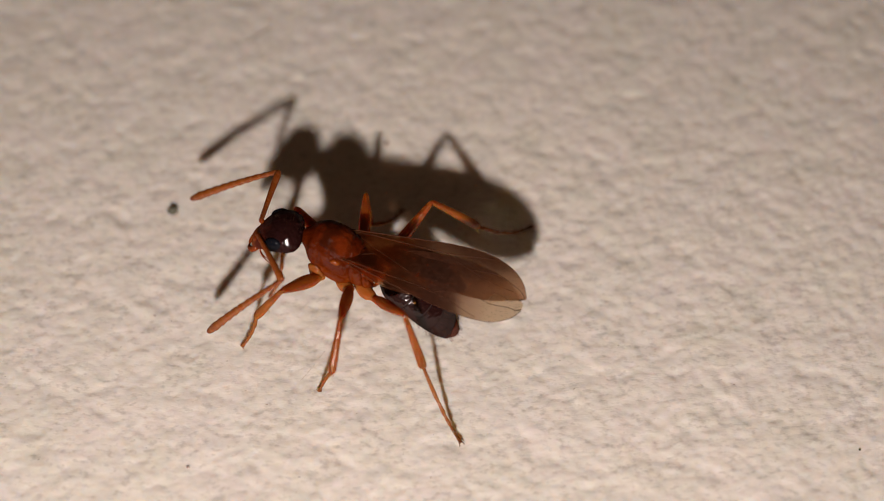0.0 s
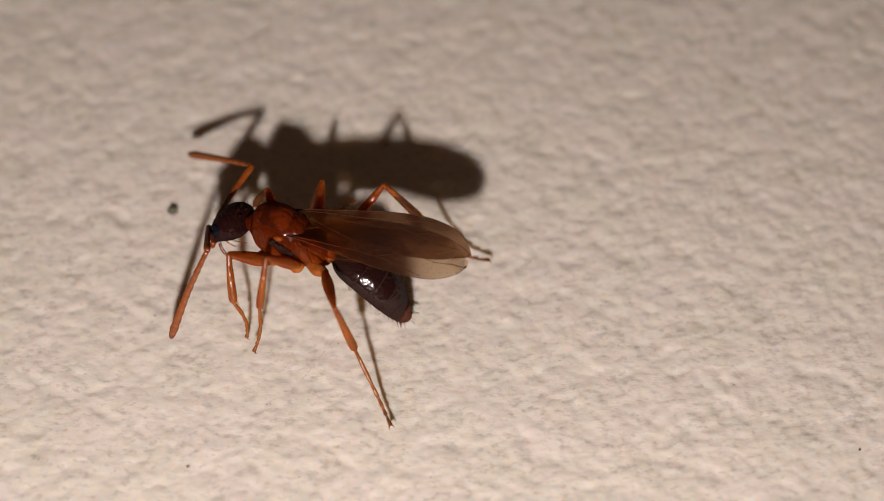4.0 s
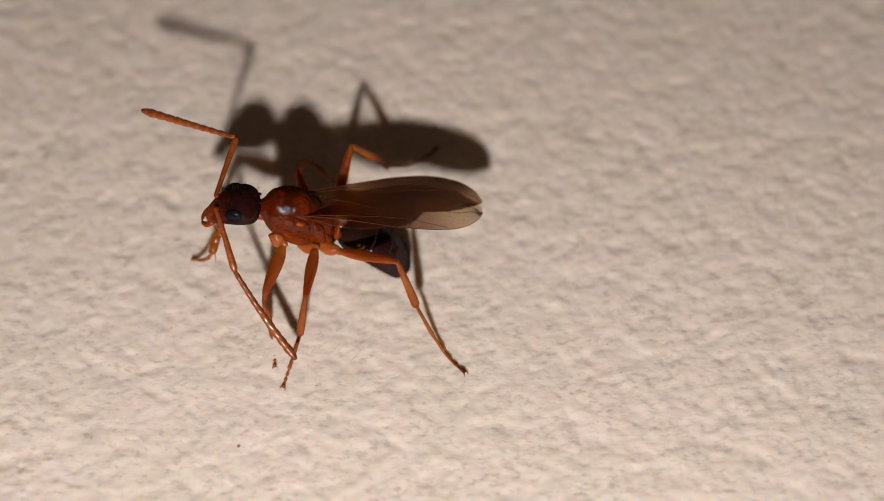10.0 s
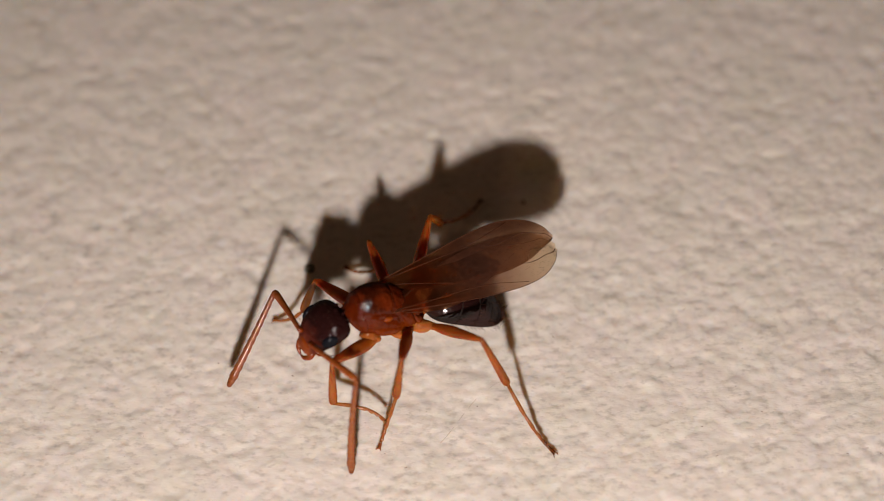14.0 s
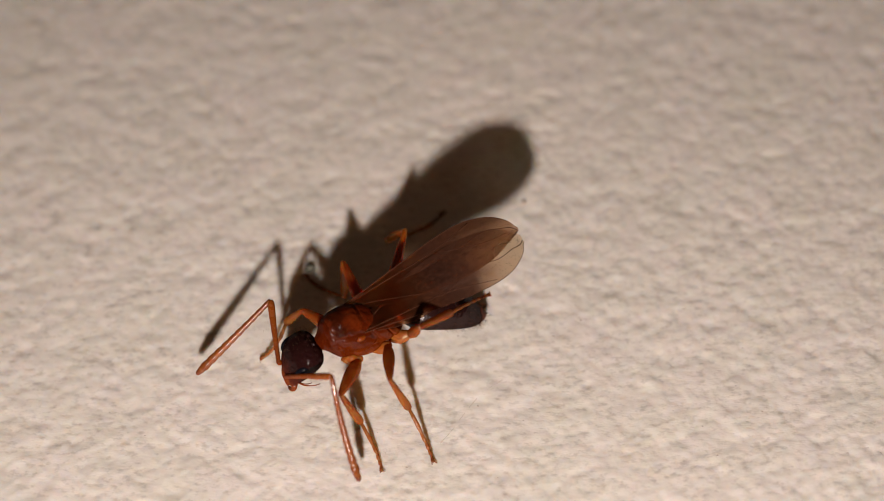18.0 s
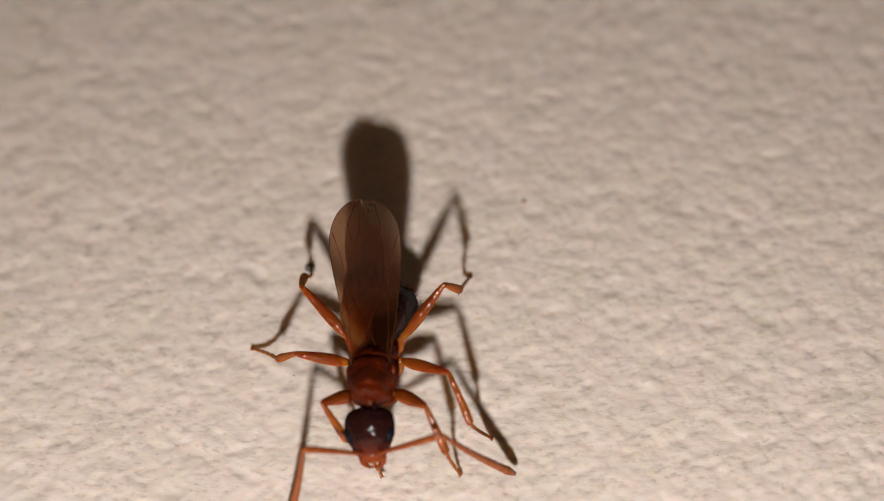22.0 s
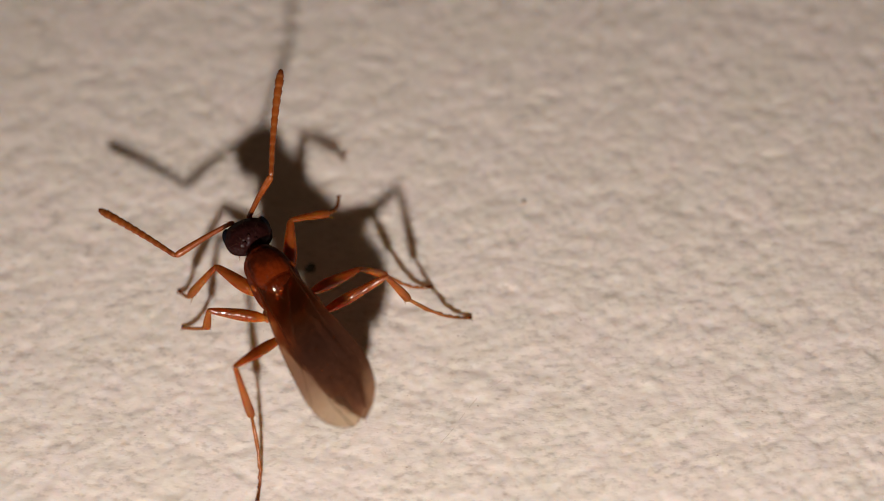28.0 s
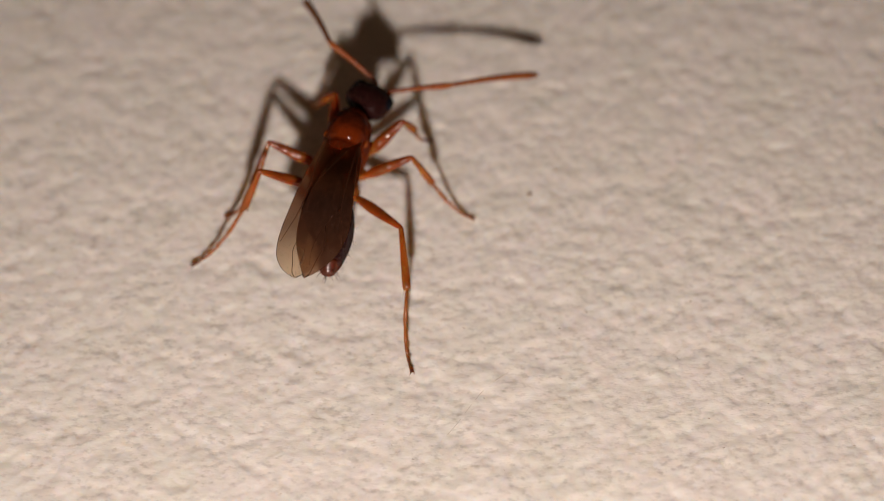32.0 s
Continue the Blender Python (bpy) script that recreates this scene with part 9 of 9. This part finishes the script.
    walk(femur["hind_right"], [
        (0, mm(-1.111, -.731, -.411, -31.4, -42.1, -115.5)), (.5, mm(-1.111, -.731, -.411, -29.3, -50.3, -115.1)),
        (1, mm(-1.111, -.731, -.411, -6.7, -50.4, -131.3)), (1.5, mm(-1.111, -.731, -.411, 30.2, -33, 168.3)), (2, mm(-1.111, -.731, -.411, 7.6, -5.2, 147.3)),
        (2.25, mm(-1.111, -.731, -.411, -7.6, -25.8, 175.5)), (2.5, mm(-1.111, -.731, -.411, -32.9, -36.6, -143.2)),
        (3, mm(-1.111, -.731, -.411, -34.4, -39.8, -121.4)), (3.5, mm(-1.111, -.731, -.411, -22, -42.7, -135.6)),
        (4, mm(-1.111, -.731, -.411, -24.5, -44.3, -133.6)), (4.5, mm(-1.111, -.731, -.411, -27.5, -48.4, -127)),
        (5, mm(-1.111, -.731, -.411, -29.1, -47.4, -121.1)), (5.5, mm(-1.111, -.731, -.411, -28.9, -45.3, -119.3)),
        (6, mm(-1.111, -.731, -.411, -22, -56.9, -144.9)), (6.5, mm(-1.111, -.731, -.411, -40.4, -82.9, -114.3)),
        (7, mm(-1.111, -.731, -.411, 61.3, -85.7, 155.8)), (7.5, mm(-1.111, -.731, -.411, 9.4, -39.4, -141.9)),
        (8, mm(-1.111, -.731, -.411, -16.3, -35, -121.1)), (8.5, mm(-1.111, -.731, -.411, -33.7, -53.8, -105.5)),
        (9, mm(-1.111, -.731, -.411, -10.7, -28.7, -134.7)), (9.15, mm(-1.111, -.731, -.411, -17.6, -41.4, -123.2)),
        (9.5, mm(-1.111, -.731, -.411, -19.3, -43.5, -120.7)), (10, mm(-1.111, -.731, -.411, -43.5, -50, -100.6)),
        (10.5, mm(-1.111, -.731, -.411, -31.4, -50.6, -114.2)), (11, mm(-1.111, -.731, -.411, -22.3, -33.1, -127)),
        (11.5, mm(-1.111, -.731, -.411, -23.3, -36.2, -124.6)), (12, mm(-1.111, -.731, -.411, -22.5, -37.9, -122.5)),
        (12.5, mm(-1.111, -.731, -.411, -17.9, -39, -126.8)), (13, mm(-1.111, -.731, -.411, -12.8, -30.8, -131.5)),
        (13.5, mm(-1.111, -.731, -.411, -14, -33.2, -128.9)), (14, mm(-1.111, -.731, -.411, -17.2, -30.9, -125.3)),
        (14.5, mm(-1.111, -.731, -.411, -14.8, -41.8, -127.5)), (15, mm(-1.111, -.731, -.411, -18, -44.7, -123.4)),
        (15.5, mm(-1.111, -.731, -.411, -25.7, -48.1, -116.5)), (16, mm(-1.111, -.731, -.411, -33.9, -49.4, -110.4)),
        (16.5, mm(-1.111, -.731, -.411, -37.6, -50.1, -108.6)), (17, mm(-1.111, -.731, -.411, -33.1, -58.6, -114)),
        (17.5, mm(-1.111, -.731, -.411, -15.8, -46.3, -131.9)), (18, mm(-1.111, -.731, -.411, -2.3, -23.2, -138.1)),
        (18.5, mm(-1.111, -.731, -.411, -4.6, -24.2, -132.5)), (19, mm(-1.111, -.731, -.411, -10.5, -23.8, -125.8)),
        (19.5, mm(-1.111, -.731, -.411, -12.9, -39.1, -126.3)), (20, mm(-1.111, -.731, -.411, -39.8, -26.4, -111.4)),
        (20.5, mm(-1.111, -.731, -.411, -29.4, -29.5, -123.8)), (21, mm(-1.111, -.731, -.411, -28.6, -34.3, -123.7)),
        (21.5, mm(-1.111, -.731, -.411, -24.3, -33.5, -130.9)), (22, mm(-1.111, -.731, -.411, -21.8, -24.5, -135.2)),
        (22.5, mm(-1.111, -.731, -.411, -23.6, -18.5, -119.6)), (23, mm(-1.111, -.731, -.411, -24.2, -40.1, -108.9)),
        (23.5, mm(-1.111, -.731, -.411, -20.6, -57.1, -113)), (24, mm(-1.111, -.731, -.411, -25.7, -50.8, -106.7)),
        (24.5, mm(-1.111, -.731, -.411, -8.6, -51.5, -124.3)), (25, mm(-1.111, -.731, -.411, -2.4, -33, -127.5)),
        (25.5, mm(-1.111, -.731, -.411, 1, -37.9, -124.6)), (26, mm(-1.111, -.731, -.411, 2.5, -45, -121.4)), (26.5, mm(-1.111, -.731, -.411, 1.1, -48, -117.9)),
        (27, mm(-1.111, -.731, -.411, -1.7, -48.3, -114.7)), (27.5, mm(-1.111, -.731, -.411, -4.8, -47.4, -111.8)),
        (28, mm(-1.111, -.731, -.411, -8.5, -22.5, -103.6)), (28.5, mm(-1.111, -.731, -.411, -6, -21.2, -96.8)),
        (29, mm(-1.111, -.731, -.411, -3.4, -25.8, -106.2)), (29.5, mm(-1.111, -.731, -.411, -13.9, -52.4, -106.6)),
        (30, mm(-1.111, -.731, -.411, -18.8, -30.4, -118.8)), (30.5, mm(-1.111, -.731, -.411, -18.7, -42.9, -115.3)),
        (31, mm(-1.111, -.731, -.411, 16.4, -67.4, -170.7)), (31.5, mm(-1.111, -.731, -.411, -41.2, -46, -113)),
        (32, mm(-1.111, -.731, -.411, -38.4, -18.3, -118.2)),])
    walk(tibia["hind_right"], [
        (0, mm(-1.772, -2.118, .978, -33.7, 27.5, -165.7)), (.5, mm(-1.673, -1.929, 1.182, -33.1, 28.2, -168.1)),
        (1, mm(-1.982, -1.723, 1.185, -18.8, 28.2, -161)), (1.5, mm(-2.812, -.38, .717, -4.8, 13.6, 159.7)), (2, mm(-2.847, .382, -.222, -1.1, .3, 130.5)),
        (2.25, mm(-2.97, -.584, .491, -3.8, 7.8, 146.6)), (2.5, mm(-2.443, -1.727, .823, -5.2, 38.9, -176.3)), (3, mm(-1.94, -2.09, .914, -33.4, 21.6, 176.1)),
        (3.5, mm(-2.2, -1.796, .993, -12.9, 56.9, -153.7)), (4, mm(-2.134, -1.803, 1.035, -11.9, 51.8, -153.3)),
        (4.5, mm(-1.939, -1.827, 1.139, -17.7, 40.7, -157.5)), (5, mm(-1.836, -1.931, 1.113, -24.6, 27.5, -163.1)),
        (5.5, mm(-1.823, -2, 1.062, -25.9, 20.5, -162)), (6, mm(-2.035, -1.38, 1.325, -34.9, 14.4, 172.4)), (6.5, mm(-1.216, -.963, 1.644, -19.2, 14.9, -173.1)),
        (7, mm(-1.251, -.668, 1.654, -4.7, 24.5, -169.2)), (7.25, mm(-1.913, -1.101, 1.463, 16.8, 37.3, -123.8)),
        (7.5, mm(-2.371, -1.719, .903, 48.2, 45.2, -81.1)), (8, mm(-1.987, -2.184, .777, -23, 62.5, -156.8)),
        (8.5, mm(-1.438, -1.91, 1.26, -25.7, 52.6, -154.4)), (9, mm(-2.389, -2.022, .583, 5.9, 54.9, -123.2)),
        (9.15, mm(-1.961, -2.031, .959, -5.7, 55.3, -136)), (9.5, mm(-1.879, -2.021, 1.016, -7.8, 55.2, -138.3)),
        (10, mm(-1.356, -2.04, 1.175, -34.3, 32.8, -165.6)), (10.5, mm(-1.651, -1.928, 1.19, -23.3, 45, -150.2)),
        (11, mm(-2.155, -2.117, .72, -35.4, 49.1, -170)), (11.5, mm(-2.062, -2.106, .811, -33.6, 52.8, -167.7)),
        (12, mm(-1.988, -2.109, .863, -29.3, 56.8, -161.4)), (12.5, mm(-2.075, -2.021, .892, -13.9, 62.3, -145.1)),
        (13, mm(-2.289, -2.064, .649, -2.3, 58, -133.9)), (13.5, mm(-2.2, -2.079, .722, -4.3, 56.9, -135.2)), (14, mm(-2.137, -2.181, .654, -9.3, 54.6, -137.8)),
        (14.5, mm(-2.051, -1.957, .969, -3.6, 56.6, -132.9)), (15, mm(-1.92, -1.959, 1.047, -9, 54.5, -139.1)),
        (15.5, mm(-1.73, -1.968, 1.13, -20.7, 49.1, -151.3)), (16, mm(-1.582, -1.993, 1.162, -29.8, 41.5, -160.8)),
        (16.5, mm(-1.534, -1.988, 1.179, -32.8, 37.7, -163.9)), (17, mm(-1.551, -1.715, 1.357, -25.8, 39.1, -159.8)),
        (17.5, mm(-2.066, -1.796, 1.087, 18.1, 55.7, -110.5)), (18, mm(-2.528, -2.003, .403, 53.4, 51.2, -76.3)),
        (18.5, mm(-2.387, -2.124, .437, 41.4, 58.9, -88.9)), (19, mm(-2.22, -2.268, .425, 6, 61.6, -122)), (19.5, mm(-2.062, -2.025, .896, -13.6, 47.4, -144.6)),
        (20, mm(-1.786, -2.459, .51, -33.6, 3, -147.4)), (20.5, mm(-2.114, -2.228, .61, -39.1, 44.1, -166)), (21, mm(-2.062, -2.153, .756, -35.5, 36.5, -167)),
        (21.5, mm(-2.242, -2.035, .733, -4.9, 50, -129.8)), (22, mm(-2.448, -2.059, .449, -32, 50.8, -167.7)),
        (22.25, mm(-2.289, -2.267, .325, -29, 62.2, -158.9)), (22.5, mm(-2.082, -2.438, .247, -75, 43.3, 152.9)),
        (23, mm(-1.625, -2.229, .924, -33.4, 49.4, -153.4)), (23.5, mm(-1.55, -1.766, 1.328, -19.6, 44.1, -144)),
        (24, mm(-1.486, -1.984, 1.195, -20.1, 47.7, -148.9)), (24.5, mm(-1.838, -1.794, 1.211, -15.6, 50.3, -144.9)),
        (25, mm(-2.167, -2.11, .717, -14.2, 63.1, -146)), (25.5, mm(-2.039, -2.074, .863, 8.6, 67.9, -116.9)), (26, mm(-1.874, -1.98, 1.054, 5.2, 63.9, -116.1)),
        (26.5, mm(-1.76, -1.954, 1.129, 1.1, 56.8, -117.6)), (27, mm(-1.686, -1.982, 1.136, -2, 47.7, -118.9)),
        (27.5, mm(-1.632, -2.033, 1.113, -4.2, 42.5, -119.3)), (28, mm(-1.56, -2.591, .381, -1, 74.5, -109.1)),
        (28.5, mm(-1.339, -2.648, .339, -45.5, 72.9, -147.2)), (29, mm(-1.633, -2.521, .49, -50.4, 74.6, -157.7)),
        (29.5, mm(-1.471, -1.942, 1.23, -26.7, 58.2, -141.5)), (30, mm(-1.973, -2.296, .636, -20.7, 55.2, -141.3)),
        (30.5, mm(-1.76, -2.102, .999, -14.2, 44.4, -134.2)), (30.75, mm(-1.438, -1.463, 1.499, -32.1, 17.4, -179.2)),
        (31, mm(-1.897, -.859, 1.501, -16.9, 16, 174.7)), (31.5, mm(-1.672, -2.055, 1.079, -9.4, 55.7, -153.3)),
        (32, mm(-2.041, -2.463, .241, -31, 20.3, -156.7)),])
    walk(tarsus["hind_right"], [
        (0, mm(-3.336, -2.516, .137, -21.2, 23.1, -138)), (.5, mm(-3.243, -2.26, .323, -15.5, 22.1, -128.3)), (1, mm(-3.498, -2.246, .324, 5.5, 37.1, -113.7)),
        (1.5, mm(-4.471, .234, .289, 73.2, 55.9, -77)), (1.75, mm(-4.181, 1.554, -.034, 91.4, 73.2, -91.3)), (2, mm(-4.03, 1.766, -.232, -11.8, 86.5, 145.4)),
        (2.25, mm(-4.475, .409, .245, 73.9, 77.8, -125)), (2.5, mm(-3.857, -1.819, -.319, -10, 37.9, 173)), (3, mm(-3.629, -1.974, .245, -.7, 46.2, -132.8)),
        (3.5, mm(-3.09, -2.235, -.532, -31.8, 38.5, -177.4)), (4, mm(-3.14, -2.31, -.394, -27.8, 31.4, -174.4)),
        (4.5, mm(-3.213, -2.355, -.047, -20.2, 26.1, -159)), (5, mm(-3.381, -2.402, .274, -16.1, 20.7, -142.4)),
        (5.5, mm(-3.444, -2.527, .425, -16.9, 17.5, -137.2)), (6, mm(-3.782, -1.147, .871, -27.7, 3.1, -173.4)),
        (6.5, mm(-2.961, -1.175, 1.175, -13.2, 14, -152.3)), (7, mm(-2.877, -.979, .898, 3.4, 37, -137.7)), (7.5, mm(-2.172, -2.985, -.389, -.7, 25, -154.3)),
        (8, mm(-2.76, -2.514, -.838, -13.8, 25.4, -150.4)), (8.5, mm(-2.435, -2.387, -.186, -20.8, 33.4, -147.4)),
        (9, mm(-2.963, -2.897, -.906, -18.3, 28.2, -155.9)), (9.15, mm(-2.707, -2.751, -.538, -15.4, 19.6, -148.9)),
        (9.5, mm(-2.654, -2.713, -.478, -15, 18, -147.8)), (10, mm(-2.838, -2.42, .19, -23.8, 7.7, -142.3)),
        (10.5, mm(-2.768, -2.568, -.095, -22.4, 13.6, -145.4)), (11, mm(-3.329, -2.324, -.655, -19.2, 17.7, -143.2)),
        (11.5, mm(-3.137, -2.341, -.637, -18.8, 18, -142.9)), (12, mm(-2.932, -2.427, -.66, -18.1, 18.1, -142.9)),
        (12.5, mm(-2.768, -2.504, -.72, -16.6, 13.2, -146.9)), (13, mm(-2.958, -2.76, -.894, -15.1, 23, -151.4)),
        (13.5, mm(-2.906, -2.779, -.803, -15.7, 21.9, -151.1)), (14, mm(-2.918, -2.891, -.829, -18.2, 22.3, -150.3)),
        (14.5, mm(-2.732, -2.69, -.55, -15.7, 18.8, -149.7)), (15, mm(-2.718, -2.65, -.434, -15.2, 16.1, -148.2)),
        (15.5, mm(-2.775, -2.542, -.245, -17.6, 13.3, -145.8)), (16, mm(-2.869, -2.441, -.044, -21.1, 13.4, -144)),
        (16.5, mm(-2.918, -2.388, .067, -23.2, 15.1, -144)), (17, mm(-2.876, -2.203, .211, -19.3, 13, -145.6)),
        (17.5, mm(-2.425, -2.757, -.416, -16.6, 11, -161.3)), (18, mm(-2.258, -3.112, -1.015, -10.5, 23.2, -163)),
        (18.5, mm(-2.369, -3.065, -1.12, -12.8, 23.7, -160.2)), (19, mm(-2.679, -3.002, -1.176, -15.8, 33.6, -149.6)),
        (19.5, mm(-3.065, -2.738, -.444, -12.3, 24, -141)), (20, mm(-3.317, -3.439, .414, -31.3, -27.6, -136.2)),
        (20.25, mm(-2.991, -2.775, .04, -35, 21.2, -149.3)), (20.5, mm(-3.381, -2.544, -.657, -37.6, 59.5, -163)),
        (21, mm(-3.487, -2.481, -.326, -35.5, 48.8, -166.5)), (21.5, mm(-2.99, -2.934, -.66, -48.5, 39.1, 169.8)),
        (22, mm(-3.571, -2.304, -.962, -29.6, 51.6, -165.5)), (22.25, mm(-3.08, -2.572, -1.284, -30.5, 34.6, -156.7)),
        (22.5, mm(-3.26, -1.835, -1.002, -13.2, 23.9, -114.5)), (23, mm(-2.685, -2.76, -.457, -18.3, 34.2, -132.1)),
        (23.5, mm(-2.607, -2.536, .062, -14, 29.1, -135.3)), (24, mm(-2.534, -2.617, -.152, -11.7, 33.6, -136.2)),
        (24.5, mm(-2.79, -2.462, -.188, -3.8, 38.6, -127.3)), (25, mm(-2.849, -2.57, -.907, 3.2, 49.9, -124)),
        (25.5, mm(-2.349, -2.686, -.823, 7.9, 49.8, -116.2)), (26, mm(-2.226, -2.698, -.581, 5.3, 38.2, -115.8)),
        (26.5, mm(-2.222, -2.836, -.394, 2.6, 22.7, -115.6)), (27, mm(-2.278, -3.054, -.21, 0, 13.6, -115.8)),
        (27.5, mm(-2.288, -3.204, -.116, -2.5, 13.8, -116.3)), (28, mm(-1.719, -3.049, -1.372, -10.2, 43.7, -119.5)),
        (28.5, mm(-1.79, -2.938, -1.4, 13.3, 69.4, -85.2)), (29, mm(-2.079, -2.705, -1.265, 11.9, 74.3, -90.6)),
        (29.5, mm(-2.223, -2.539, -.316, -18.7, 37.6, -133.7)), (30, mm(-2.784, -2.945, -.858, -26.2, 24.4, -151.7)),
        (30.5, mm(-2.666, -3.035, -.273, -15.7, 19.6, -132.1)), (30.75, mm(-3.175, -1.486, .956, 5.3, 49.7, -113.2)),
        (31, mm(-3.638, -.698, .999, 56.9, 77.5, -86.7)), (31.25, mm(-3.034, -1.496, .724, -12.6, 59.6, -167.2)),
        (31.5, mm(-2.587, -2.515, -.425, -27.1, 26.2, -174.9)), (32, mm(-3.609, -3.137, -.39, -34.7, 24.6, -158.7)),])


motions()
